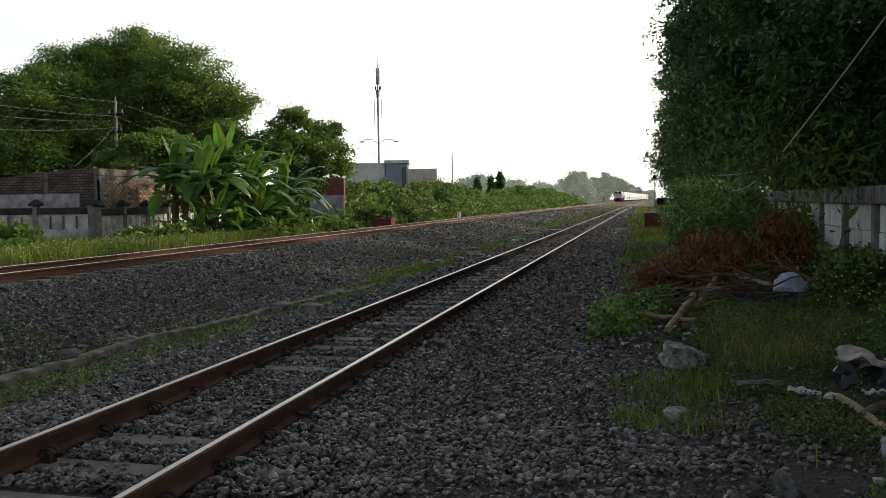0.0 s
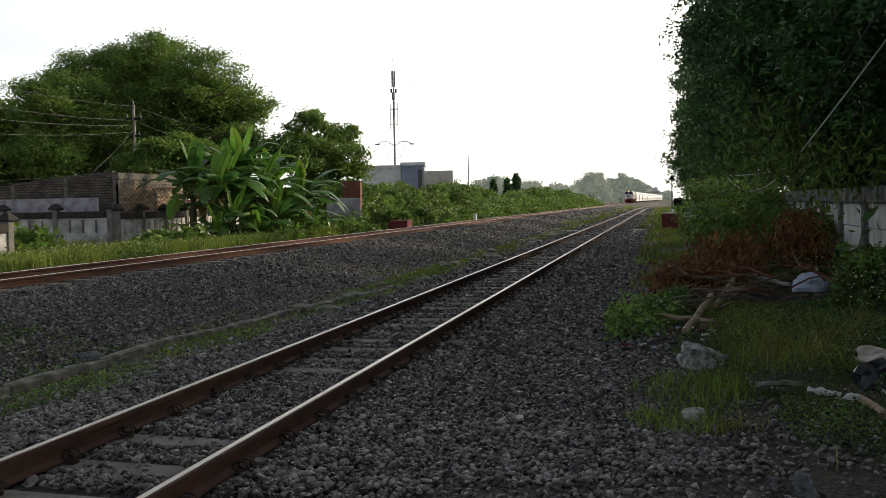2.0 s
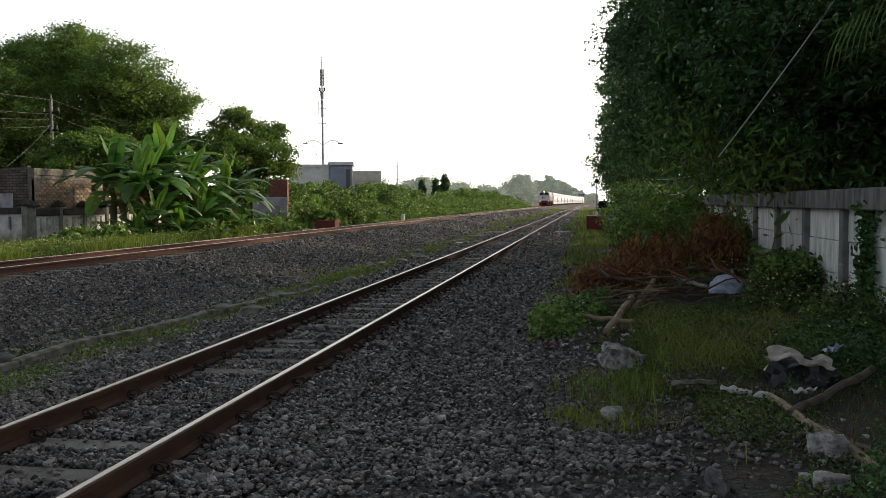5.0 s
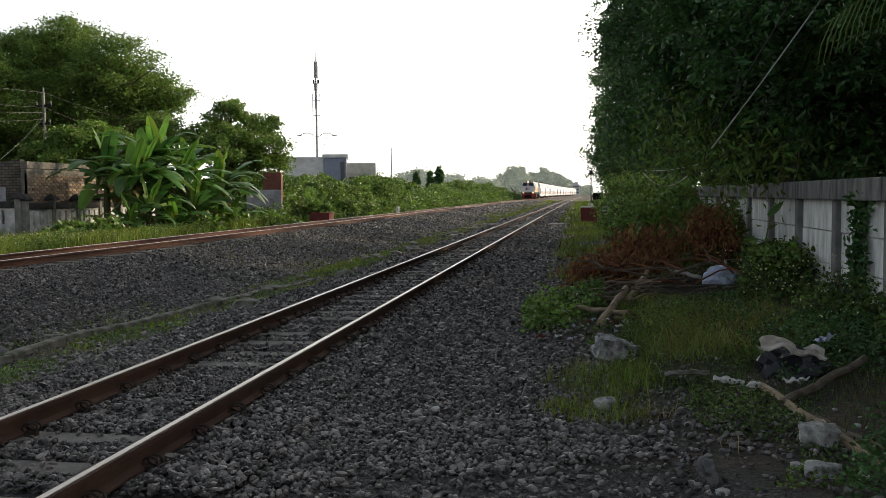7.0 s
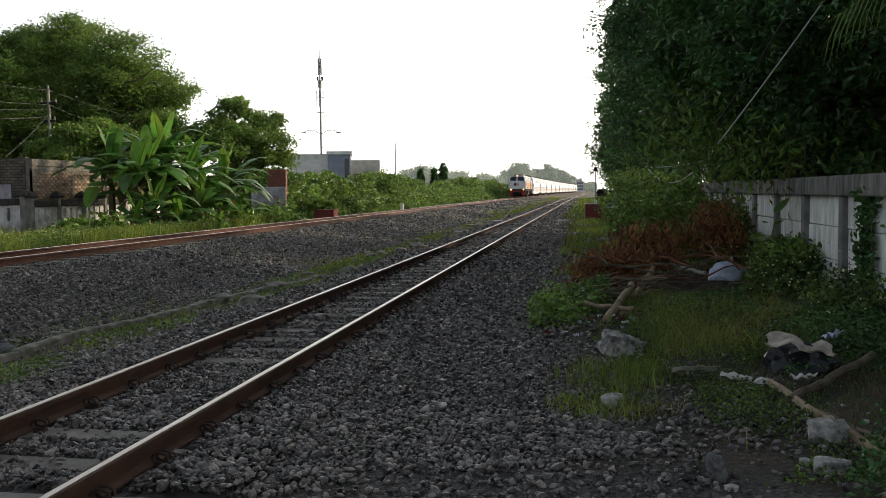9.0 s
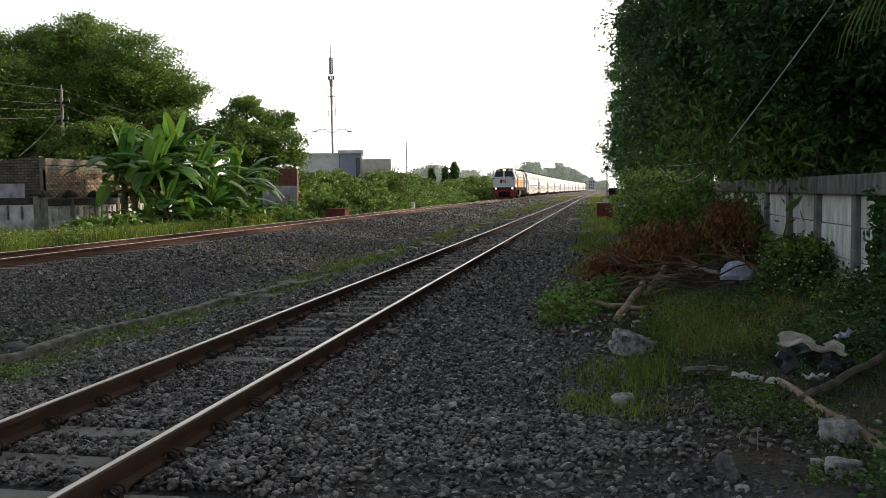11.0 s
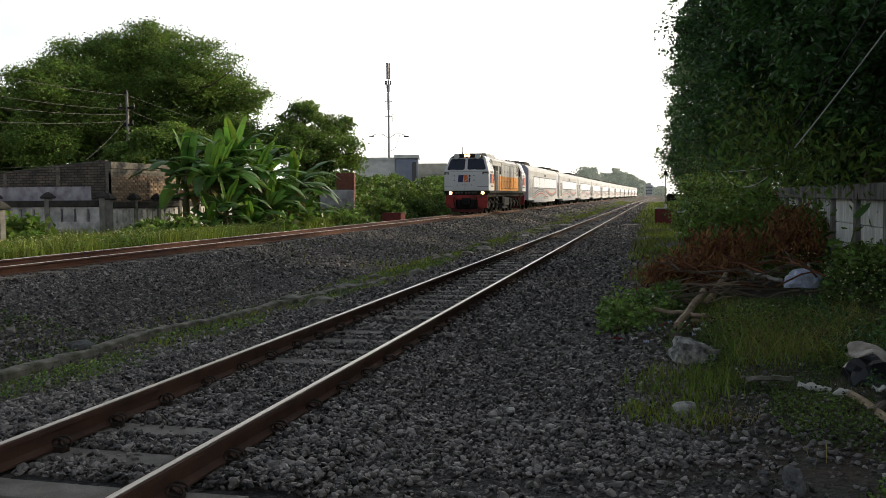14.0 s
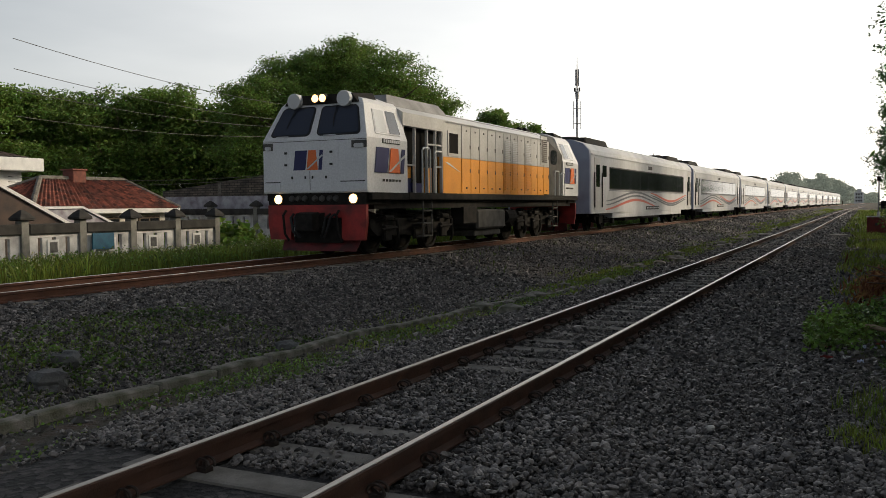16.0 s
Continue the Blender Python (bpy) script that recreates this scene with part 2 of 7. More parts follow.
M["leaf_hedge"] = mat("creeper_leaf", (0.195, 0.30, 0.05), (0.055, 0.105, 0.022), rough=0.4, spec=0.5, scale=1.3, fine=6, bump=0, island=0.6, translucent=0.35)
M["weed"] = mat("dull_weed_leaf", (0.125, 0.19, 0.035), (0.028, 0.052, 0.013), rough=0.45, scale=1.6, fine=9, bump=0, island=0.7, translucent=0.25)
M["banana"] = mat("banana_leaf", (0.105, 0.215, 0.045), (0.06, 0.135, 0.03), rough=0.38, spec=0.5, scale=1.2, fine=14, bump=0.2, island=0.3, translucent=0.4)
M["banana_young"] = mat("young_banana_leaf", (0.18, 0.31, 0.042), (0.11, 0.22, 0.032), rough=0.4, spec=0.4, scale=1.2, fine=14, bump=0.2, island=0.2, translucent=0.5)
M["fibre"] = mat("pale_grey_fibre_cloth", (0.62, 0.55, 0.47), (0.30, 0.26, 0.22), rough=0.9, scale=9, fine=70, bump=0.5)
M["whitewash"] = mat("flaking_whitewash", (0.72, 0.72, 0.72), (0.36, 0.35, 0.34), rough=0.9, scale=3, fine=40, bump=0.3)
M["banana_dry"] = mat("dry_banana_leaf", (0.36, 0.30, 0.14), (0.22, 0.16, 0.07), rough=0.8, scale=3, fine=30, translucent=0.2, island=0.2)
M["banana_stem"] = mat("banana_stem", (0.13, 0.15, 0.05), (0.10, 0.075, 0.04), rough=0.7, scale=3, fine=30)
M["grass"] = mat("grass_blade", (0.235, 0.285, 0.045), (0.12, 0.175, 0.028), rough=0.6, scale=0.9, fine=6, bump=0, island=0.45, translucent=0.3)
M["grass_dull"] = mat("dusty_grass_blade", (0.13, 0.15, 0.05), (0.09, 0.115, 0.038), rough=0.7, scale=0.9, fine=6, bump=0, island=0.5, translucent=0.25)
M["straw"] = mat("dry_straw_blade", (0.30, 0.23, 0.09), (0.20, 0.16, 0.07), rough=0.8, scale=2, fine=10, bump=0, island=0.4, translucent=0.2)
M["deadleaf"] = mat("dead_brown_leaf", (0.27, 0.12, 0.05), (0.15, 0.062, 0.026), rough=0.8, scale=3, fine=15, bump=0, island=0.5, translucent=0.15)
M["flower"] = mat("small_yellow_white_flower", (0.55, 0.52, 0.22), (0.6, 0.58, 0.4), rough=0.7, bump=0, island=0.2, translucent=0.2)
M["wood"] = mat("weathered_bamboo", (0.34, 0.255, 0.165), (0.18, 0.13, 0.08), rough=0.8, scale=6, fine=80, bump=0.4, objrand=0.2)
M["wood_grey"] = mat("grey_dead_wood", (0.20, 0.155, 0.115), (0.10, 0.078, 0.056), rough=0.9, scale=6, fine=80, bump=0.5, objrand=0.3)
M["plastic"] = mat("pale_blue_plastic_sack", (0.50, 0.54, 0.66), (0.38, 0.42, 0.54), rough=0.45, scale=5, fine=30, bump=0.3)
M["black_plastic"] = mat("black_plastic_sheet", (0.018, 0.019, 0.022), (0.03, 0.03, 0.034), rough=0.35, scale=5, fine=30, bump=0.3)
M["paper"] = mat("dirty_white_paper", (0.62, 0.60, 0.56), (0.45, 0.43, 0.38), rough=0.8, scale=8, fine=60)
M["cardboard"] = mat("grey_fibre_board", (0.33, 0.31, 0.27), (0.22, 0.20, 0.17), rough=0.85, scale=5, fine=60, bump=0.3)
# pale base colour and emission put the haze into the farthest foliage
M["haze_tree"] = mat("glowing_painted_haze_foliage", (0.23, 0.25, 0.205), (0.16, 0.18, 0.15), emit=0.8, rough=0.9, scale=0.2, fine=2, bump=0, island=0.25, translucent=0.3)
# train
M["tw"] = mat("white_train_paint", (0.66, 0.665, 0.68), (0.60, 0.605, 0.62), rough=0.38, scale=1.3, fine=25, bump=0.04)
M["tsilver"] = mat("silver_grey_train_paint", (0.56, 0.555, 0.54), (0.44, 0.435, 0.42), rough=0.36, metal=0.15, scale=1.3, fine=25, bump=0.05)
M["torange"] = mat("orange_train_paint", (0.72, 0.30, 0.03), (0.60, 0.25, 0.028), rough=0.4, scale=1.5, fine=30, bump=0.04)
M["tred"] = mat("red_buffer_beam_paint", (0.36, 0.03, 0.027), (0.12, 0.018, 0.017), rough=0.5, scale=2.5, fine=30, bump=0.1)
M["tdark"] = mat("sooty_black_steel", (0.012, 0.0115, 0.011), (0.028, 0.025, 0.022), rough=0.8, metal=0.0, spec=0.12, scale=5, fine=50, bump=0.2)
M["tgrey"] = mat("dusty_grey_steel", (0.10, 0.096, 0.09), (0.055, 0.053, 0.05), rough=0.75, metal=0.0, spec=0.2, scale=4, fine=40, bump=0.15)
M["troof"] = mat("sooty_grey_roof_paint", (0.27, 0.265, 0.255), (0.15, 0.145, 0.14), rough=0.5, metal=0.15, scale=2, fine=30, bump=0.08)
M["tcar"] = mat("dusty_white_carriage_paint", (0.58, 0.585, 0.60), (0.44, 0.445, 0.45), rough=0.5, spec=0.2, scale=0.9, fine=18, bump=0.04, stretch=(1, 1, 0.4))
M["tred_dirty"] = mat("grimy_dark_red_paint", (0.17, 0.026, 0.028), (0.045, 0.020, 0.020), rough=0.6, scale=3, fine=30, bump=0.15)
M["tblue"] = mat("blue_grey_car_end", (0.30, 0.34, 0.45), (0.24, 0.27, 0.36), rough=0.5, scale=2, fine=30, bump=0.05)
M["navy"] = mat("navy_logo_paint", (0.02, 0.022, 0.10), (0.018, 0.02, 0.085), rough=0.4, bump=0)
M["logo_orange"] = mat("orange_logo_paint", (0.75, 0.17, 0.04), (0.68, 0.15, 0.035), rough=0.4, bump=0)
M["stripe_red"] = mat("coral_red_stripe", (0.55, 0.11, 0.07), (0.48, 0.10, 0.06), rough=0.4, bump=0)
M["stripe_grey"] = mat("slate_grey_stripe", (0.09, 0.10, 0.12), (0.08, 0.09, 0.11), rough=0.4, bump=0)
M["tglass"] = glass_mat("tinted_train_glass", (0.012, 0.014, 0.018))
M["tglass_blue"] = glass_mat("cab_windscreen_glass", (0.03, 0.034, 0.05))
M["rubber"] = mat("black_window_rubber", (0.015, 0.015, 0.016), rough=0.6, bump=0)
M["lamp"] = mat("lit_headlamp_glass", (1.0, 0.56, 0.20), (1.0, 0.62, 0.26), emit=5.0, bump=0)
M["lens"] = mat("pale_lamp_lens", (0.55, 0.57, 0.58), (0.5, 0.5, 0.5), rough=0.25, bump=0)
M["bird"] = mat("dark_brown_feather", (0.06, 0.045, 0.035), (0.09, 0.07, 0.055), rough=0.8, bump=0)


# ---- mesh helpers ----
def part(name, bm, material, parent=None, label="", smooth=False):
    me = bpy.data.meshes.new(name)
    bmesh.ops.recalc_face_normals(bm, faces=bm.faces[:])
    bm.to_mesh(me)
    bm.free()
    me.materials.append(M[material])
    if smooth:
        for p in me.polygons:
            p.use_smooth = True
    ob = new(name, me)
    if parent:
        ob.parent = parent
    if label:
        tagged(ob, label)
    return ob


def mesh_np(name, V, F, material, parent=None, smooth=False):
    V, F = np.asarray(V, np.float32), np.asarray(F, np.int32)
    me = bpy.data.meshes.new(name)
    me.vertices.add(len(V))
    me.vertices.foreach_set("co", V.ravel())
    me.loops.add(F.size)
    me.loops.foreach_set("vertex_index", F.ravel())
    me.polygons.add(len(F))
    me.polygons.foreach_set("loop_start", np.arange(0, F.size, F.shape[1], dtype=np.int32))
    me.update(calc_edges=True)
    me.validate()
    me.polygons.foreach_set("use_smooth", np.full(len(F), smooth))
    me.materials.append(M[material])
    ob = new(name, me)
    if parent:
        ob.parent = parent
    return ob


def empty(name, m, label, category, group="", kind=""):
    ob = new(name)
    ob.matrix_basis = m
    return tagged(ob, label, category, group, kind)


def box(bm, x0, x1, y0, y1, z0, z1, bevel=0.0):
    r = bmesh.ops.create_cube(bm, size=1)
    for v in r["verts"]:
        v.co = Vector(((x0 + x1) / 2 + v.co.x * (x1 - x0), (y0 + y1) / 2 + v.co.y * (y1 - y0), (z0 + z1) / 2 + v.co.z * (z1 - z0)))
    if bevel:
        es = list({e for v in r["verts"] for e in v.link_edges})
        bmesh.ops.bevel(bm, geom=es, offset=bevel, segments=1, affect="EDGES")
    return bm


def boxes(*lists, bevel=0.0):
    bm = bmesh.new()
    for b in lists:
        box(bm, *b, bevel=bevel)
    return bm


def tube(bm, pts, radii, n=8):
    """A round tapered pipe along points."""
    pts = [Vector(p) for p in pts]
    if isinstance(radii, (int, float)):
        radii = [radii] * len(pts)
    rings = []
    for i, p in enumerate(pts):
        d = (pts[min(i + 1, len(pts) - 1)] - pts[max(i - 1, 0)]).normalized()
        a = d.orthogonal().normalized() if i == 0 else (a - d * a.dot(d)).normalized()
        b = d.cross(a)
        rings.append([bm.verts.new(p + radii[i] * (math.cos(k * 2 * math.pi / n) * a + math.sin(k * 2 * math.pi / n) * b)) for k in range(n)])
    for r0, r1 in zip(rings, rings[1:]):
        for k in range(n):
            bm.faces.new((r0[k], r0[(k + 1) % n], r1[(k + 1) % n], r1[k]))
    bm.faces.new(rings[0][::-1])
    bm.faces.new(rings[-1])
    return bm


def loft(bm, sections, close=True):
    """Skin between equal rings of points, capped at both ends."""
    rings = [[bm.verts.new(p) for p in s] for s in sections]
    n = len(rings[0])
    for r0, r1 in zip(rings, rings[1:]):
        for k in range(n):
            bm.faces.new((r0[k], r0[(k + 1) % n], r1[(k + 1) % n], r1[k]))
    if close:
        bm.faces.new(rings[0][::-1])
        bm.faces.new(rings[-1])
    return bm


def slab(bm, corners, u0, u1, v0, v1, radius=0.0, proud=0.01, thick=0.02, shape=None):
    """A thin rounded plate on the quad bl, br, tr, tl, standing proud of it. shape: points in u, v instead of a rounded rectangle."""
    bl, br, tr, tl = [Vector(c) for c in corners]
    nrm = (br - bl).cross(tl - bl).normalized()
    at = lambda u, v: bl.lerp(br, u).lerp(tl.lerp(tr, u), v)
    w, h = (br - bl).length, (tl - bl).length
    if shape:
        uv = [(u0 + (u1 - u0) * a, v0 + (v1 - v0) * b) for a, b in shape]
    elif radius:
        uv = []
        for cu, cv, a0 in ((u1, v0, -90), (u1, v1, 0), (u0, v1, 90), (u0, v0, 180)):
            su, sv = radius / w, radius / h
            ccu, ccv = cu - math.copysign(su, cu - (u0 + u1) / 2), cv - math.copysign(sv, cv - (v0 + v1) / 2)
            for k in range(5):
                a = radians(a0 + k * 22.5)
                uv.append((ccu + su * math.cos(a), ccv + sv * math.sin(a)))
    else:
        uv = [(u0, v0), (u1, v0), (u1, v1), (u0, v1)]
    front = [at(u, v) + nrm * proud for u, v in uv]
    back = [p - nrm * thick for p in front]
    loft(bm, [back, front])
    return bm


def leaf_cloud(centres, length, width, seed, droop=0.0, spread=None):
    """Folded pointed leaves, two triangles each, turned at random about their places."""
    rng = np.random.default_rng(seed)
    n = len(centres)
    d = rng.normal(size=(n, 3))
    d[:, 2] = d[:, 2] * 0.6 - droop
    if spread is not None:
        d += spread
    d /= np.linalg.norm(d, axis=1)[:, None]
    s = rng.normal(size=(n, 3))
    s -= d * (s * d).sum(1)[:, None]
    s /= np.linalg.norm(s, axis=1)[:, None]
    u = np.cross(s, d)
    ln = length * rng.uniform(0.6, 1.35, n)[:, None]
    wd = width * rng.uniform(0.7, 1.3, n)[:, None]
    base = np.asarray(centres) - d * ln * 0.5
    V = np.stack([base, base + d * ln * 0.45 + s * wd * 0.5 + u * wd * 0.18, base + d * ln, base + d * ln * 0.45 - s * wd * 0.5 + u * wd * 0.18], 1).reshape(-1, 3)
    k = np.arange(n)[:, None] * 4
    F = np.concatenate([k + [0, 1, 2], k + [0, 2, 3]], 1).reshape(-1, 3)
    return V, F


def blades(roots, height, width, seed, lean=0.35, vary=0.5):
    """Bent grass blades: a quad and a tip each."""
    rng = np.random.default_rng(seed)
    n = len(roots)
    a = rng.uniform(0, 2 * np.pi, n)
    side = np.stack([np.cos(a), np.sin(a), np.zeros(n)], 1)
    b = rng.uniform(0, 2 * np.pi, n)
    h = height * rng.uniform(1 - vary, 1 + vary, n)[:, None]
    out = np.stack([np.cos(b), np.sin(b), np.zeros(n)], 1) * rng.uniform(0.1, 2 * lean, n)[:, None]
    up = np.array([0, 0, 1.0])
    r = np.asarray(roots)
    w = width * rng.uniform(0.6, 1.4, n)[:, None] / 2
    mid = r + (up * 0.62 + out * 0.4) * h
    tip = r + (up * 0.95 + out * 1.1) * h
    V = np.stack([r - side * w, r + side * w, mid + side * w * 0.8, mid - side * w * 0.8, tip], 1).reshape(-1, 3)
    k = np.arange(n)[:, None] * 5
    F = np.concatenate([k + [0, 1, 2], k + [0, 2, 3], k + [3, 2, 4]], 1).reshape(-1, 3)
    return V, F

# ---- ground and tracks ----
NEAR_X, NEAR_Z, FAR_X, FAR_Z = -2.98, 0.20, -10.82, 0.475


def bend(y):
    """Both tracks curve gently to the right in the distance."""
    return 4.5e-5 * max(0.0, y - 80.0) ** 2


PROFILE_X = [-1500, -60, -26, -17, -14.2, -13.5, -12.5, -9.5, -8.2, -6.7, -6.1, -5.75, -5.35, -4.7, -4.45, -1.5, -1.0, 0.2, 1.6, 3.2, 8, 30, 1500]
PROFILE_Z = [-0.6, -0.6, -0.25, 0.02, 0.12, 0.20, 0.30, 0.30, 0.16, -0.14, -0.20, -0.08, -0.04, 0.0, 0.03, 0.03, 0.0, 0.0, 0.07, 0.16, 0.2, 0.2, 0.2]


def ground_z(x, y):
    x, y = np.asarray(x, float), np.asarray(y, float)
    z = np.interp(x - 4.5e-5 * np.maximum(0, y - 80) ** 2, PROFILE_X, PROFILE_Z)
    wave = 0.02 * np.sin(x * 1.7 + 0.9 * y) * np.sin(0.6 * y - x) + 0.012 * np.sin(3.1 * x + 1.3) * np.sin(2.7 * y)
    rough = np.clip((np.abs(x + 2.9) - 1.4) / 1.0, 0, 1)
    return z + wave * rough


def build_ground():
    xs = np.unique(np.concatenate([[-1500, -800, -400, -200, -120, -80], np.arange(-60, -16, 2.0), np.arange(-16, 4.01, 0.16), np.arange(4.5, 12, 0.8), [14, 20, 30, 60, 120, 300, 700, 1500]]))
    ys = np.unique(np.concatenate([[-300, -100, -40, -20, -10, -5], np.arange(-3, 20, 0.25), np.arange(20, 60, 1.0), np.arange(60, 300, 8.0), [340, 400, 500, 650, 900, 1400, 2200, 3200]]))
    X, Y = np.meshgrid(xs, ys)
    Z = ground_z(X, Y)
    V = np.stack([X, Y, Z], -1).reshape(-1, 3)
    i = np.arange(len(ys) - 1)[:, None] * len(xs) + np.arange(len(xs) - 1)[None]
    F = np.stack([i, i + 1, i + 1 + len(xs), i + len(xs)], -1).reshape(-1, 4)
    g = mesh_np("ground", V, F, "ground", smooth=True)
    tagged(g, "trackside earth with grey gravel beds under the tracks", "ground", kind="structure")


build_ground()

RAIL = [(-0.055, 0.0), (0.055, 0.0), (0.055, 0.012), (0.009, 0.03), (0.009, 0.098), (0.034, 0.108), (0.034, 0.136), (0.029, 0.14),
        (-0.029, 0.14), (-0.034, 0.136), (-0.034, 0.108), (-0.009, 0.098), (-0.009, 0.03), (-0.055, 0.012)]


def swept(cx, z0, profile, ys):
    bm = bmesh.new()
    loft(bm, [[(cx + bend(y) + px, y, z0 + pz) for px, pz in profile] for y in ys])
    return bm


def clip_bm():
    """A spring clip: a bent rod with two loops on a cast shoulder."""
    bm = bmesh.new()
    for dy in (-0.022, 0.03):
        tube(bm, [(0.05 * math.cos(a), dy + 0.02 * a / 6, 0.022 + 0.034 * math.sin(a)) for a in np.linspace(-0.4, 3.7, 9)], 0.0085, 6)
    tube(bm, [(0.05, -0.03, 0.01), (0.01, 0.0, 0.004), (-0.05, 0.045, 0.012)], 0.0085, 6)
    box(bm, -0.035, 0.035, -0.03, 0.03, -0.03, 0.004)
    return bm


def build_track(cx, ztop, y0, y1, side, name_label, sleepers, clip_to, seed):
    rng = random.Random(seed)
    t = empty("railway_track", pose(0, 0, 0), name_label, "railway track", "parallel railway tracks")
    ys = [y0] + list(np.arange(math.ceil(y0 / 40) * 40, y1, 20.0 if y1 < 400 else 25.0)) + [y1]
    for s in (-0.5685, 0.5685):
        r = part("rail", swept(cx + s, ztop - 0.1405, RAIL, ys), side, t)
        strip = [(-0.019, 0.0), (0.023, 0.0), (0.021, 0.0035), (-0.017, 0.0035)]
        part("running_surface", swept(cx + s, ztop - 0.0005, strip, ys), "rail_top", r, "polished steel running surface")
    z0 = ztop - 0.155
    bm = bmesh.new()
    prof = [(-1.0, -0.1), (1.0, -0.1), (1.0, 0.0), (0.35, -0.012), (-0.35, -0.012), (-1.0, 0.0)]
    loft(bm, [[(x, -0.12, z - 0.0) for x, z in prof], [(x, -0.10, z + (0.006 if z > -0.05 else 0)) for x, z in prof], [(x, 0.10, z + (0.006 if z > -0.05 else 0)) for x, z in prof], [(x, 0.12, z) for x, z in prof]])
    first = part("sleeper", bm, "sleeper", t)
    clip = part("rail_clip", clip_bm(), "clip", t, "dark spring rail clip")
    for i in range(sleepers):
        y = 0.30 + 0.6 * i - 1.8
        s = first if i == 0 else new("sleeper", first.data)
        s.parent = t
        s.matrix_basis = pose(cx + bend(y) + rng.uniform(-0.02, 0.02), y + rng.uniform(-0.03, 0.03), z0 + 0.012 + rng.uniform(-0.012, 0.004), 0, 0, rng.uniform(-1, 1))
        if y < clip_to:
            for rail in (-0.5685, 0.5685):
                for k in (-1, 1):
                    c = clip if (i == 0 and rail < 0 and k < 0) else new("rail_clip", clip.data)
                    c.parent = t
                    c.matrix_basis = pose(cx + rail + k * 0.085, y + rng.uniform(-0.02, 0.02), z0 + 0.03, rng.uniform(-4, 4), 0, (0 if k > 0 else 180) + rng.uniform(-8, 8))
    return t


build_track(NEAR_X, NEAR_Z, -8, 330, "rail_side", "railway track with brown rusty rails on part-buried concrete sleepers", 130, 26, 3)
build_track(FAR_X, FAR_Z, -30, 640, "rail_orange", "railway track on raised ballast with orange-rusted rails", 60, 0, 4)


# ---- ballast ----
def stone_template(rng, kind):
    if kind == 0:
        g = (1 + 5 ** 0.5) / 2
        V = np.array([(-1, g, 0), (1, g, 0), (-1, -g, 0), (1, -g, 0), (0, -1, g), (0, 1, g), (0, -1, -g), (0, 1, -g), (g, 0, -1), (g, 0, 1), (-g, 0, -1), (-g, 0, 1)]) / 1.9
        F = np.array([(0, 11, 5), (0, 5, 1), (0, 1, 7), (0, 7, 10), (0, 10, 11), (1, 5, 9), (5, 11, 4), (11, 10, 2), (10, 7, 6), (7, 1, 8), (3, 9, 4), (3, 4, 2), (3, 2, 6), (3, 6, 8), (3, 8, 9), (4, 9, 5), (2, 4, 11), (6, 2, 10), (8, 6, 7), (9, 8, 1)])
    else:
        V = np.array([(1, 0, 0), (-1, 0, 0), (0, 1, 0), (0, -1, 0), (0.2, 0.2, 1), (0, 0, -1.0)])
        F = np.array([(0, 2, 4), (2, 1, 4), (1, 3, 4), (3, 0, 4), (2, 0, 5), (1, 2, 5), (3, 1, 5), (0, 3, 5)])
    V = V * rng.uniform(0.72, 1.25, (len(V), 1)) + rng.normal(0, 0.08, V.shape)
    return V, F


def scatter_stones(P, size, seed, kind):
    """Crushed stones at the points P, each turned, squashed and sized on its own."""
    rng = np.random.default_rng(seed)
    n = len(P)
    out_v, out_f, base = [], [], 0
    which = rng.integers(0, 8, n)
    for k in range(8):
        T, F = stone_template(rng, kind)
        p = P[which == k]
        m = len(p)
        if not m:
            continue
        q = rng.normal(size=(m, 4))
        q /= np.linalg.norm(q, axis=1)[:, None]
        w, x, y, z = q.T
        R = np.stack([1 - 2 * (y * y + z * z), 2 * (x * y - w * z), 2 * (x * z + w * y), 2 * (x * y + w * z), 1 - 2 * (x * x + z * z), 2 * (y * z - w * x),
                      2 * (x * z - w * y), 2 * (y * z + w * x), 1 - 2 * (x * x + y * y)], 1).reshape(m, 3, 3)
        s = size * rng.lognormal(0, 0.32, m)[:, None, None] * 0.5
        V = np.einsum("nij,vj->nvi", R, T * np.array([1.15, 0.85, 0.65])) * s
        V[:, :, 2] *= 0.8
        V += p[:, None, :]
        out_v.append(V.reshape(-1, 3))
        out_f.append((F[None] + (np.arange(m) * len(T))[:, None, None]).reshape(-1, 3) + base)
        base += m * len(T)
    return np.concatenate(out_v), np.concatenate(out_f)


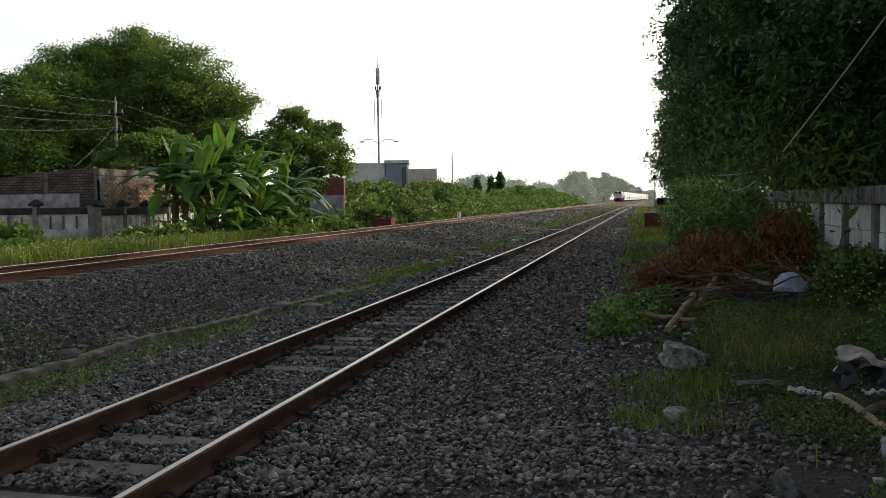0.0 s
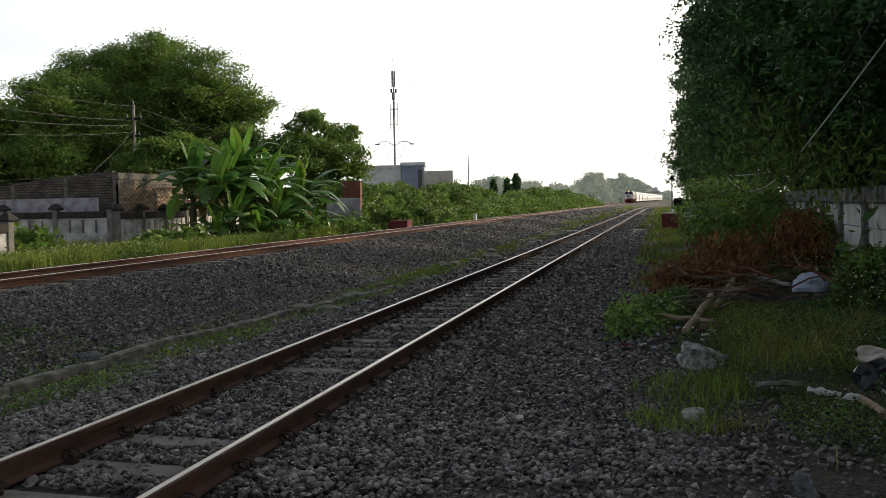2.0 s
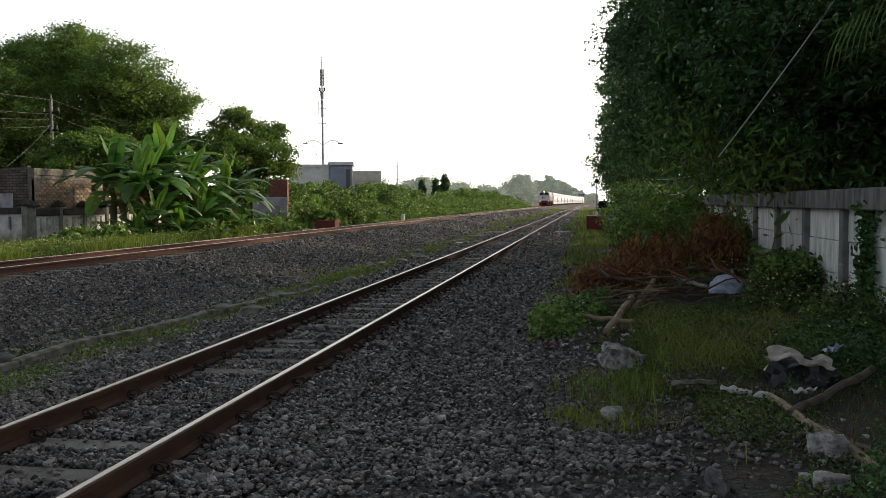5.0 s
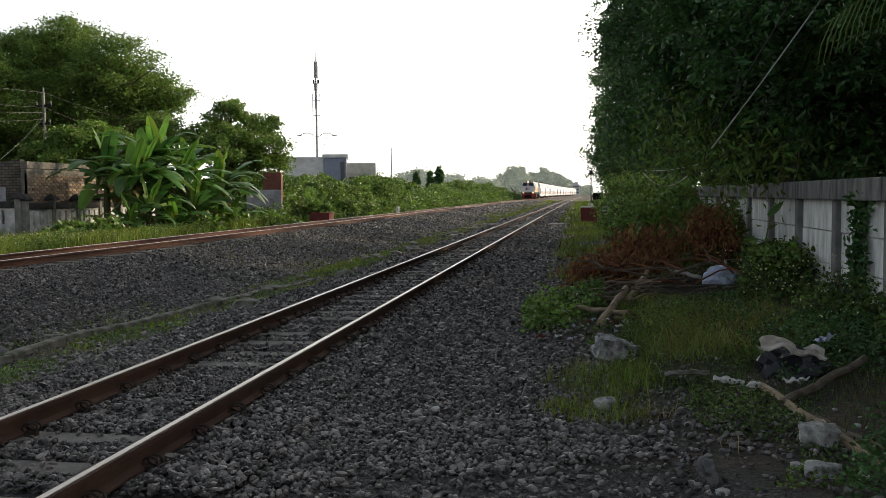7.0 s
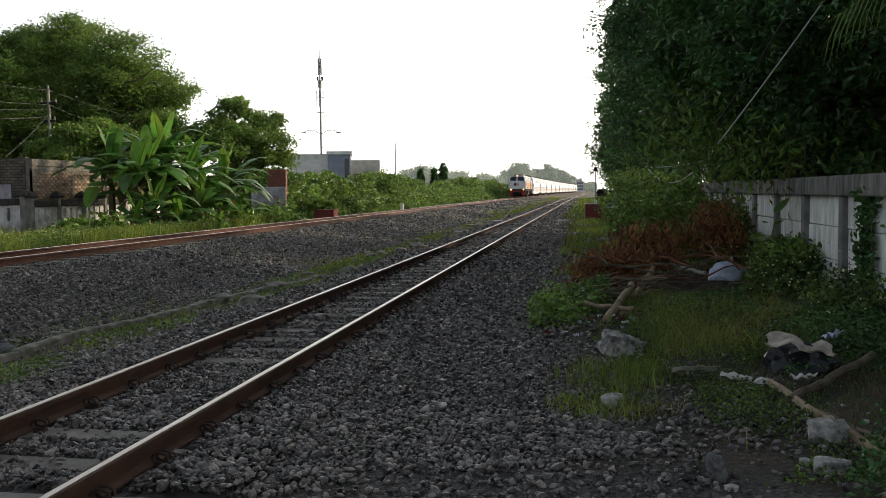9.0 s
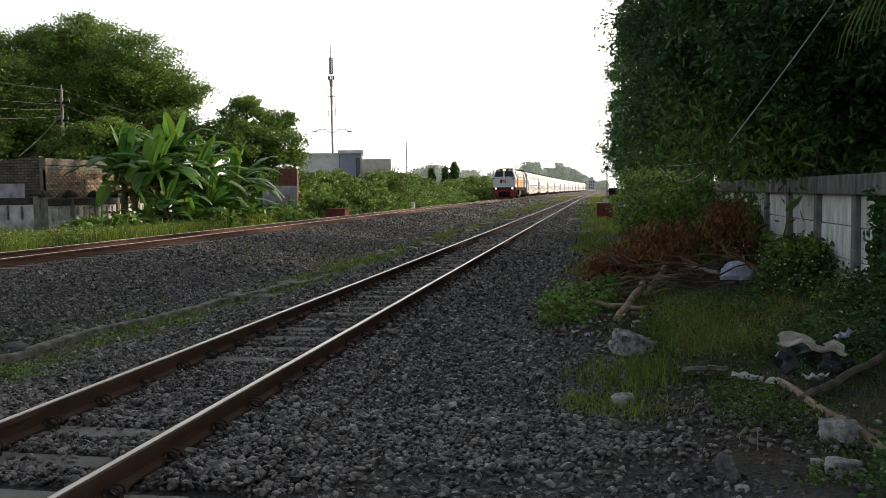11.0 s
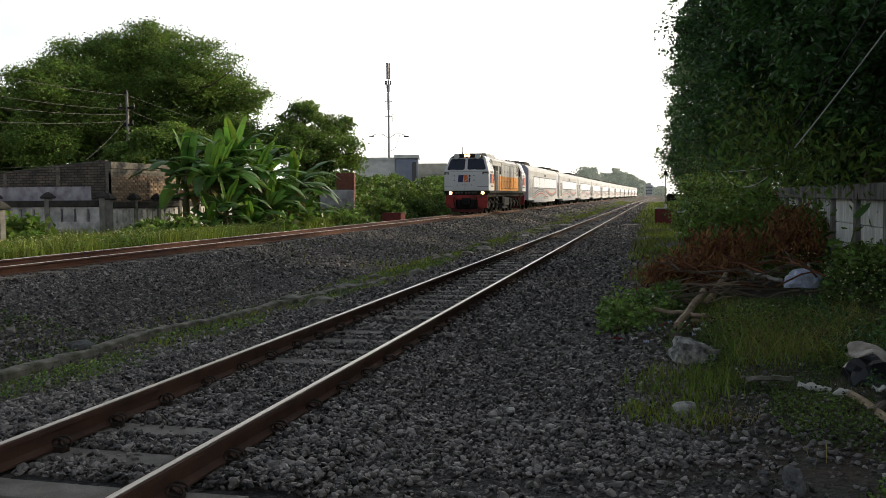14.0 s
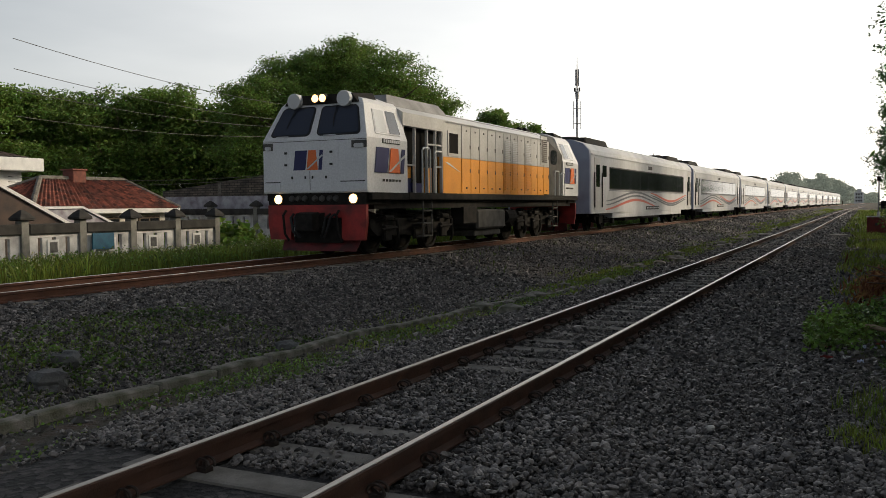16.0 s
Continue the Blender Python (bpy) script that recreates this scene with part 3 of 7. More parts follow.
def ballast_points(n, x0, x1, y0, y1, seed):
    rng = np.random.default_rng(seed)
    x, y = rng.uniform(x0, x1, n), rng.uniform(y0, y1, n)
    # thinner on the grass strip, along the path and where the weeds begin
    edge = np.interp(y, [0, 5.2, 6, 7, 9, 12, 23, 60], [0.2, 0.6, 0.4, 0.12, -0.1, -0.5, -0.6, -0.7]) + 0.18 * np.sin(3 * y) + 0.1 * np.sin(7.3 * y + x)
    keep = np.ones(n, bool)
    strip = (x > -5.9) & (x < -4.85 + 0.15 * np.sin(2.2 * y))
    keep &= ~strip | (rng.random(n) < 0.12)
    keep &= (x < edge) | (rng.random(n) < 0.26 * np.clip(1.6 - (x - edge), 0, 1))
    path = (y < 5.0 + 0.3 * np.sin(2 * x)) & (x > -1.5 + 0.3 * np.sin(3 * y))
    keep &= ~path | (rng.random(n) < 0.2)
    x, y = x[keep], y[keep]
    on = np.zeros(len(x), bool)
    for r in (-3.5485, -2.4115, -11.3885, -10.2515):
        on |= np.abs(x - r) < 0.075
    # sleeper heads stay partly clear
    ph = (y + 1.5) % 0.6
    sl = (np.abs(x - NEAR_X) < 0.98) & ((ph < 0.12) | (ph > 0.48)) & ((np.sin(x * 2.1 + 1.7 * y) > np.where(y > 6, -0.75, -0.2)) & (y < 60))
    on |= sl & (np.random.default_rng(seed + 9).random(len(x)) < 0.9) & ~(((y > 5.6) & (y < 7.0)) | (np.abs(x - NEAR_X) > 0.62) & (y > 4) & (np.sin(3.7 * y) < 0.8))
    x, y = x[~on], y[~on]
    z = ground_z(x, y) + np.random.default_rng(seed + 1).uniform(-0.014, 0.026, len(x))
    crib = np.abs(x - NEAR_X) < 1.25
    z[crib] += 0.006
    deep = crib & (((y > 5.7) & (y < 6.9)) | (np.abs(x - NEAR_X) > 0.64)) & (np.abs(np.abs(x - NEAR_X) - 0.5685) > 0.11)
    z[deep] += 0.026
    return np.stack([x, y, z], 1)


def build_ballast():
    for a, (n, x0, x1, y0, y1, size, kind, seed) in enumerate((
            (27000, -5.0, 1.6, 4.1, 6.0, 0.036, 0, 11), (29000, -5.0, 1.6, 6.0, 8.5, 0.038, 1, 18), (36000, -9.6, -4.6, 0.8, 8.5, 0.042, 1, 16), (44000, -12.6, 1.0, 8.5, 16, 0.050, 1, 12), (36000, -12.6, 0.2, 16, 34, 0.070, 1, 13),
            (17000, -12.6, -0.5, 34, 70, 0.115, 1, 14), (15000, -12.4, -0.6, 70, 160, 0.2, 1, 17), (5000, -12.6, -9.4, 0.5, 8.5, 0.06, 1, 15))):
        V, F = scatter_stones(ballast_points(n, x0, x1, y0, y1, seed), size, seed, kind)
        tagged(mesh_np("ballast", V, F, "ballast"), "dark grey crushed stone ballast", "ballast", kind="stuff")


build_ballast()


def rock_bm(rng, sx, sy, sz, sub=2, rough=0.22):
    bm = bmesh.new()
    bmesh.ops.create_icosphere(bm, subdivisions=sub, radius=1)
    off = Vector((rng.uniform(0, 50), rng.uniform(0, 50), rng.uniform(0, 50)))
    for v in bm.verts:
        n = noise.noise(v.co * 1.3 + off) + 0.5 * noise.noise(v.co * 3 + off)
        c = v.co * (1 + rough * n * 2)
        # broken, flat-sided
        c = Vector([max(-0.9, min(0.9, k)) for k in c])
        v.co = Vector((c.x * sx, c.y * sy, c.z * sz))
    return bm


def build_kerb():
    """The row of mossy stones along the drain between the tracks."""
    rng = random.Random(8)
    k = empty("kerb", pose(0, 0, 0), "low mossy stone kerb along the drain between the tracks", "kerb", kind="structure")
    y = 2.0
    while y < 15.5:
        ln = rng.uniform(0.32, 0.75)
        x = -5.68 + 0.55 * max(0, (y - 8.5) / 6) ** 1.2 + rng.uniform(-0.02, 0.02)
        bm = bmesh.new()
        box(bm, -0.06, 0.06, -ln / 2, ln / 2, -0.14, 0.035, 0.014)
        for v in bm.verts:
            v.co += noise.noise_vector(v.co * 5 + Vector((y, 0, 0))) * 0.02
        s = part("stone", bm, "kerb", k)
        s.matrix_basis = pose(x, y + ln / 2, float(ground_z(-5.35, y)) + 0.02, rng.uniform(-3, 3), rng.uniform(-4, 4), rng.uniform(-4, 4) - (5 if y > 9 else 0))
        y += ln + rng.uniform(0.0, 0.05)
    for i in range(46):
        y = rng.uniform(12, 46)
        r = rng.uniform(0.08, 0.2)
        s = part("rubble_stone", rock_bm(rng, r * 1.3, r, r * 0.7, 1), "kerb", k)
        x = -5.1 + rng.gauss(0, 0.22) + max(0, y - 20) * 0.012
        s.matrix_basis = pose(x, y, float(ground_z(x, y)) + r * 0.15, 0, 0, rng.uniform(0, 180))


build_kerb()


def loose_rocks():
    rng = random.Random(5)
    for x, y, sx, sy, sz, m, label in (
            (0.2, 6.38, 0.095, 0.075, 0.075, "rock", "pale rounded stone lying at the weeds' edge"),
            (1.42, 5.4, 0.135, 0.105, 0.10, "rock", "whitish broken concrete rock in the weeds"),
            (1.3, 4.85, 0.10, 0.08, 0.05, "rock", "pale broken concrete rock half sunk in soil"),
            (0.70, 4.8, 0.05, 0.13, 0.09, "rock_dark", "flat dark stone sunk in bare soil"),
            (-6.35, 8.7, 0.16, 0.14, 0.1, "rock_dark", "dark boulder at the foot of the ballast bank"),
            (-6.9, 5.7, 0.2, 0.17, 0.14, "rock_dark", "dark boulder in the drain"),
            (-6.6, 4.6, 0.17, 0.15, 0.12, "kerb", "mossy boulder in the drain"),
            (-7.3, 6.3, 0.16, 0.13, 0.11, "rock_dark", "dark boulder in the drain"),
            (-6.2, 9.6, 0.14, 0.12, 0.1, "kerb", "mossy boulder beside the kerb")):
        ob = part("rock", rock_bm(rng, sx, sy, sz, 3, 0.3), m)
        ob.matrix_basis = pose(x, y, float(ground_z(x, y)) + sz * 0.35, 0, 0, rng.uniform(-30, 30))
        tagged(ob, label, "rock", "loose rocks")
    for i in range(70):
        x, y = rng.uniform(-0.6, 2.6), rng.uniform(4.3, 9.5)
        r = rng.uniform(0.012, 0.04)
        ob = part("pebble", rock_bm(rng, r * 1.3, r, r * 0.7, 1), rng.choice(["rock", "rock_dark", "rock_dark"]))
        ob.matrix_basis = pose(x, y, float(ground_z(x, y)) + r * 0.3, 0, 0, rng.uniform(0, 180))
        tagged(ob, "loose grey stone lying on the bare soil", "stone", "loose pebbles")


loose_rocks()


def nearest_stones():
    """The stones nearest the path, each one its own."""
    rng = random.Random(77)
    bed = empty("ballast_edge", pose(0, 0, 0), "loose crushed stones along the edge of the ballast", "ballast", kind="structure")
    protos = []
    for k in range(8):
        V, F = stone_template(np.random.default_rng(900 + k), 0)
        bm = bmesh.new()
        vs = [bm.verts.new(v * np.array([1.15, 0.85, 0.6]) * 0.019) for v in V]
        for f in F:
            bm.faces.new([vs[i] for i in f])
        protos.append(part("stone", bm, "ballast_single", bed))
    for i in range(290):
        x, y = rng.uniform(-2.0, 0.5), rng.uniform(3.3, 6.2)
        if y < 5.2 and x > -1.3:
            y += 1.2
        s = protos[i] if i < 8 else new("stone", protos[i % 8].data)
        s.parent = bed
        k = rng.uniform(0.7, 1.35)
        s.matrix_basis = pose(x, y, float(ground_z(x, y)) + 0.018, rng.uniform(0, 360), rng.uniform(-30, 30), rng.uniform(0, 360)) @ Matrix.Diagonal((k, k, k, 1))


nearest_stones()

# ---- the train ----
# Each vehicle has its front at y = 0, its rear towards +y, and z = 0 on the rail heads.
def mirror_x(corners):
    """The same face on the other side, wound to face outwards."""
    bl, br, tr, tl = [(-x, y, z) for x, y, z in corners]
    return br, bl, tl, tr


LOGO = (("navy", "navy emblem block", [(0.0, 0.0), (0.40, 0.0), (0.47, 1.0), (0.07, 1.0)]), ("navy", "navy emblem block", [(0.84, 0.0), (0.95, 0.0), (1.0, 1.0), (0.89, 1.0)]),
        ("logo_orange", "orange emblem wedge", [(0.45, 0.0), (0.82, 0.0), (0.76, 1.0), (0.52, 1.0)]), ("lens", "pale emblem slash", [(0.42, 0.02), (0.52, 0.06), (0.99, 0.70), (0.97, 0.78)]))


def logo(parent, corners, u0, u1, v0, v1):
    for k, (m, label, shape) in enumerate(LOGO):
        part("emblem", slab(bmesh.new(), corners, u0, u1, v0, v1, proud=0.020 + 0.003 * k, thick=0.01, shape=shape), m, parent, label)


def wheelset_bm(r=0.48):
    bm = bmesh.new()
    tube(bm, [(-0.6, 0, 0), (0.6, 0, 0)], 0.08, 10)
    for s in (-1, 1):
        prof = [(0.50, 0.1), (0.50, r + 0.025), (0.53, r + 0.025), (0.535, r), (0.64, r - 0.01), (0.64, r - 0.08), (0.60, r - 0.1), (0.60, 0.18), (0.66, 0.16), (0.66, 0.05)]
        n = 20
        rings = [[bm.verts.new((s * x, rr * math.cos(2 * math.pi * k / n), rr * math.sin(2 * math.pi * k / n))) for k in range(n)] for x, rr in prof]
        for r0, r1 in zip(rings, rings[1:]):
            for k in range(n):
                bm.faces.new((r0[k], r0[(k + 1) % n], r1[(k + 1) % n], r1[k]))
        bm.faces.new(rings[-1])
        for k in range(3):
            a = k * 2.094
            box(bm, s * 0.655 - 0.01, s * 0.655 + 0.01, 0.11 * math.cos(a) - 0.02, 0.11 * math.cos(a) + 0.02, 0.11 * math.sin(a) - 0.02, 0.11 * math.sin(a) + 0.02)
    return bm


def loco_bogie(loco, ya, wheels):
    """A three-axle truck: frame, springs, brake rigging, boxes."""
    bm = bmesh.new()
    y0, y1 = ya[0] - 0.65, ya[2] + 0.65
    for s in (-1, 1):
        loft(bm, [[(s * x, y0, 0.60), (s * x, y0 + 0.3, 0.42), (s * x, (y0 + y1) / 2 - 0.5, 0.42), (s * x, (y0 + y1) / 2, 0.36), (s * x, (y0 + y1) / 2 + 0.5, 0.42), (s * x, y1 - 0.3, 0.42), (s * x, y1, 0.60), (s * x, y1, 0.80), (s * x, y0, 0.80)] for x in (0.82, 0.98)])
        for y in ya:
            box(bm, s * 0.98 if s > 0 else -1.08, 1.08 if s > 0 else s * 0.98, y - 0.17, y + 0.17, 0.30, 0.66, 0.03)
    box(bm, -0.8, 0.8, y0 + 0.2, y1 - 0.2, 0.62, 0.9)
    part("bogie_frame", bm, "tdark", loco)
    for s in (-1, 1):
        for y in ya:
            bm = bmesh.new()
            for dy in (-0.32, 0.32):
                for k in range(5):
                    tube(bm, [(s * 1.02, y + dy, 0.74 + 0.05 * k), (s * 1.02, y + dy, 0.765 + 0.05 * k)], 0.085, 10)
            tube(bm, [(s * 1.12, y - 0.36, 0.56), (s * 1.12, y + 0.32, 0.60)], 0.03, 6)
            tube(bm, [(s * 1.12, y + 0.32, 0.75), (s * 1.14, y + 0.34, 0.35), (s * 1.06, y + 0.4, 0.2)], 0.035, 6)
            tube(bm, [(s * 1.13, y - 0.3, 0.83), (s * 1.13, y + 0.05, 0.83)], 0.06, 8)
            part("brake_gear", bm, "tdark", loco, "black springs and brake rods")
    for y in ya:
        w = part("wheelset", wheelset_bm(), "tdark", loco, "dark steel wheels on an axle")
        w.location = (0, y, 0.48)
        wheels.append((w, y))


def cab(loco, flip, w=1.33):
    """A driving cab from the end y = 0 to y = 1.8; flip: the rear one, turned about and set at the far end."""
    turn = (lambda p: (-p[0], 14.97 - p[1], p[2])) if flip else (lambda p: p)
    T = lambda pts: [turn(p) for p in pts]
    zb, zm, zt = 1.38, 2.56, 3.31
    bm = bmesh.new()
    ring = lambda x, y0, z: T([(-x, y0, z), (x, y0, z), (x, 1.8, z), (-x, 1.8, z)])
    loft(bm, [ring(w, 0.02, zb), ring(w, 0.0, zb + 0.03), ring(w, 0.0, zm - 0.02), ring(w - 0.005, 0.012, zm), ring(1.06, 0.34, zt), ring(0.98, 0.42, 3.40), ring(0.6, 0.6, 3.54)])
    body = part("cab", bm, "tw", loco, "white driving cab with sloping windscreen")
    front_lo = T([(-w, 0, zb), (w, 0, zb), (w, 0, zm), (-w, 0, zm)])
    front_up = T([(-w, 0.012, zm), (w, 0.012, zm), (1.06, 0.34, zt), (-1.06, 0.34, zt)])
    side_lo = T([(w, 0, zb), (w, 1.8, zb), (w, 1.8, zm), (w, 0, zm)])
    side_up = T([(w, 0.012, zm), (w, 1.8, zm), (1.06, 1.8, zt), (1.06, 0.34, zt)])
    mside_lo = T(mirror_x([(w, 0, zb), (w, 1.8, zb), (w, 1.8, zm), (w, 0, zm)]))
    mside_up = T(mirror_x([(w, 0.012, zm), (w, 1.8, zm), (1.06, 1.8, zt), (1.06, 0.34, zt)]))
    # windscreens with rubber seals
    for u0, u1 in ((0.055, 0.455), (0.52, 0.945)):
        seal = part("windscreen_seal", slab(bmesh.new(), front_up, u0, u1, 0.06, 0.94, 0.11, 0.014, 0.02), "rubber", body)
        part("windscreen", slab(bmesh.new(), front_up, u0 + 0.018, u1 - 0.018, 0.11, 0.89, 0.08, 0.022, 0.015), "tglass_blue", seal, "dark tinted windscreen")
        bm = bmesh.new()
        bl, br, tr, tl = [Vector(c) for c in front_up]
        at = lambda u, v: bl.lerp(br, u).lerp(tl.lerp(tr, u), v) + (br - bl).cross(tl - bl).normalized() * 0.04
        um = (u0 + u1) / 2 - 0.03
        tube(bm, [at(um, 0.93), at(um - 0.02, 0.62), at(um - 0.02, 0.3)], 0.009, 5)
        tube(bm, [at(um + 0.03, 0.93), at(um - 0.01, 0.62)], 0.007, 5)
        part("wiper", bm, "rubber", body)
        part("step_handle", tube(bmesh.new(), [at(u0 + 0.08, 0.0), at(u0 + 0.08, 0.045), at(u0 + 0.2, 0.045), at(u0 + 0.2, 0.0)], 0.012, 5), "tw", body)
    # nose door, hatches, corner recesses
    part("nose_door", slab(bmesh.new(), front_lo, 0.19, 0.74, 0.05, 0.94, 0.0, 0.008, 0.02), "tw", body)
    part("emblem_plate", slab(bmesh.new(), front_lo, 0.29, 0.61, 0.38, 0.80, 0.0, 0.014, 0.02), "tw", body)
    logo(body, front_lo, 0.305, 0.595, 0.42, 0.78)
    for u0, u1 in ((0.02, 0.17), (0.755, 0.98)):
        part("sand_hatch", slab(bmesh.new(), front_lo, u0, u1, 0.03, 0.2, 0.02, 0.012, 0.02), "tw", body)
        part("hatch_groove", slab(bmesh.new(), front_lo, u0, u1, 0.195, 0.212, 0.0, 0.013, 0.01), "rubber", body)
    part("seam", slab(bmesh.new(), front_lo, 0.0, 1.0, 0.945, 0.955, 0.0, 0.004, 0.01), "tgrey", body)
    part("door_seam", slab(bmesh.new(), front_lo, 0.462, 0.466, 0.05, 0.40, 0.0, 0.016, 0.01), "tgrey", body)
    for u, v in ((0.23, 0.74), (0.23, 0.52), (0.67, 0.74), (0.67, 0.52)):
        part("door_hinge", slab(bmesh.new(), front_lo, u - 0.012, u + 0.012, v - 0.02, v + 0.02, 0.008, 0.03, 0.03), "rubber", body)
    for u in (0.29, 0.42, 0.49, 0.62):
        part("latch", slab(bmesh.new(), front_lo, u - 0.006, u + 0.006, 0.26, 0.31, 0.0, 0.025, 0.03), "rubber", body)
    for u0, u1 in ((0.0, 0.1), (0.86, 1.0)):
        part("lamp_recess", slab(bmesh.new(), front_lo, u0, u1, 0.80, 0.93, 0.0, 0.006, 0.01), "tgrey", body)
        part("marker_lamp", slab(bmesh.new(), front_lo, u0 + 0.03, u1 - 0.02, 0.80, 0.87, 0.03, 0.05, 0.05), "lens", body)
    # side window, number plate, emblem
    for lo, up, s in ((side_lo, side_up, 0), (mside_lo, mside_up, 1)):
        f = (lambda a, b: (1 - b, 1 - a)) if s else (lambda a, b: (a, b))
        a, b = f(0.20, 0.86)
        fr = part("side_window_frame", slab(bmesh.new(), up, a, b, 0.10, 0.86, 0.04, 0.01, 0.02), "tw", body)
        a, b = f(0.22, 0.50)
        part("shutter", slab(bmesh.new(), up, a, b, 0.14, 0.82, 0.02, 0.016, 0.02), "lens", fr, "pale sliding blind")
        a, b = f(0.56, 0.84)
        part("side_window", slab(bmesh.new(), up, a, b, 0.14, 0.82, 0.02, 0.016, 0.02), "tglass", fr, "dark side window")
        a, b = f(0.36, 0.80)
        plate = part("number_plate", slab(bmesh.new(), lo, a, b, 0.90, 0.985, 0.0, 0.014, 0.02), "rubber", body, "black number plate")
        bm = bmesh.new()
        for k in range(8):
            a, b = f(0.38 + 0.052 * k, 0.38 + 0.052 * k + 0.036)
            slab(bm, lo, a, b, 0.915, 0.97, 0.0, 0.02, 0.01)
        part("plate_bars", bm, "tw", plate, "pale bars on the plate")
        a, b = f(0.16, 0.92)
        logo(body, lo, min(a, b), max(a, b), 0.36, 0.82)
        bm = bmesh.new()
        for k in range(6):
            a, b = f(0.36 + 0.08 * k, 0.41 + 0.08 * k)
            slab(bm, lo, a, b, 0.2, 0.245, 0.0, 0.012, 0.01)
        part("depot_bars", bm, "tgrey", body, "small grey lettering bars")
    # brow with twin lamps and round covers
    bm = bmesh.new()
    loft(bm, [T([(-0.95, y, 3.32), (0.95, y, 3.32), (0.78, y + 0.03, z), (-0.78, y + 0.03, z)]) for y, z in ((0.30, 3.52), (1.2, 3.60))])
    brow = part("brow", bm, "tdark", loco, "dark lamp brow")
    for x in (-0.095, 0.095):
        bm = bmesh.new()
        tube(bm, T([(x, 0.23, 3.435), (x, 0.32, 3.435)]), 0.105, 14)
        part("lamp_ring", bm, "rubber", brow)
        bm = bmesh.new()
        tube(bm, T([(x, 0.222, 3.435), (x, 0.25, 3.435)]), 0.085, 14)
        part("top_lamp", bm, "lens" if flip else "lamp", brow, "round headlamp")
    for x in (-0.64, 0.64):
        bm = bmesh.new()
        tube(bm, T([(x, 0.20, 3.40), (x, 0.23, 3.40), (x, 0.45, 3.40)]), [0.165, 0.175, 0.16], 18)
        part("horn_cover", bm, "lens", brow, "round pale cover")
    # lamp strip, buffer beam, plough and coupler
    bm = bmesh.new()
    loft(bm, [T([(-1.24, y, 1.12), (1.24, y, 1.12), (1.28, y, 1.375), (-1.28, y, 1.375)]) for y in (0.06, 1.0)])
    strip = part("lamp_strip", bm, "tdark", loco)
    for x in (-0.965, 0.965):
        part("lamp_housing", tube(bmesh.new(), T([(x, 0.03, 1.25), (x, 0.1, 1.25)]), 0.125, 14), "rubber", strip)
        part("head_lamp", tube(bmesh.new(), T([(x, 0.015, 1.25), (x, 0.06, 1.25)]), 0.1, 14), "lens" if flip else "lamp", strip, "round headlamp")
    for x in (-0.62, -0.45, -0.28, -0.02, 0.16, 0.36, 0.52):
        bm = bmesh.new()
        tube(bm, T([(x, 0.0, 1.26), (x, 0.07, 1.26)]), [0.05, 0.075], 12)
        part("socket", bm, "tgrey", strip, "round cable socket")
    beam = T([(-1.26, 0.05, 0.15), (1.26, 0.05, 0.15), (1.26, 0.05, 1.12), (-1.26, 0.05, 1.12)])
    bm = bmesh.new()
    slab(bm, beam, 0.0, 0.24, 0.22, 1.0, proud=0.0, thick=0.1, shape=[(0.08, 0), (1, 0.0), (1.0, 1), (0, 1), (0, 0.5)])
    slab(bm, beam, 0.76, 1.0, 0.22, 1.0, proud=0.0, thick=0.1, shape=[(0, 0.0), (0.92, 0), (1, 0.5), (1, 1), (0, 1)])
    slab(bm, beam, 0.24, 0.76, 0.72, 1.0, proud=0.0, thick=0.1)
    part("buffer_beam", bm, "tred", loco, "red buffer beam")
    bm = bmesh.new()
    loft(bm, [T([(-1.0, 0.3, 0.42), (-0.95, 0.12, 0.12), (0.95, 0.12, 0.12), (1.0, 0.3, 0.42)]), T([(-1.0, 0.34, 0.42), (-0.95, 0.17, 0.12), (0.95, 0.17, 0.12), (1.0, 0.34, 0.42)])])
    part("plough", bm, "tred_dirty", loco, "grimy dark red snowplough-like rail guard")
    bm = bmesh.new()
    loft(bm, [T([(-x, y, 0.75 - x * 0.8), (x, y, 0.75 - x * 0.8), (x, y, 0.75 + x * 0.9), (-x, y, 0.75 + x * 0.9)]) for x, y in ((0.26, 0.2), (0.22, 0.0), (0.17, -0.12), (0.24, -0.2), (0.21, -0.4))])
    part("coupler", bm, "tdark", loco, "black knuckle coupler")
    for x in (-0.75, 0.62):
        part("brake_pipe", tube(bmesh.new(), T([(x, 0.0, 1.0), (x, -0.1, 0.9), (x + 0.05, -0.12, 0.5), (x + 0.12, -0.06, 0.35)]), 0.028, 6), "tdark", loco)
    for k, x in enumerate((-0.55, -0.45, 0.4, 0.52)):
        part("air_hose", tube(bmesh.new(), T([(x, 0.0, 0.92), (x * 0.95, -0.14, 0.85), (x * 0.8, -0.18, 0.55), (x * 0.6, -0.12, 0.42)]), 0.03, 6), "rubber", loco)
    bm = bmesh.new()
    box_ = T([(-0.6, 0.12, 0.3), (0.6, 0.12, 0.3), (0.6, 0.12, 0.9), (-0.6, 0.12, 0.9)])
    slab(bm, box_, 0, 1, 0, 1, proud=0.0, thick=0.05)
    part("drawgear_box", bm, "tdark", loco)


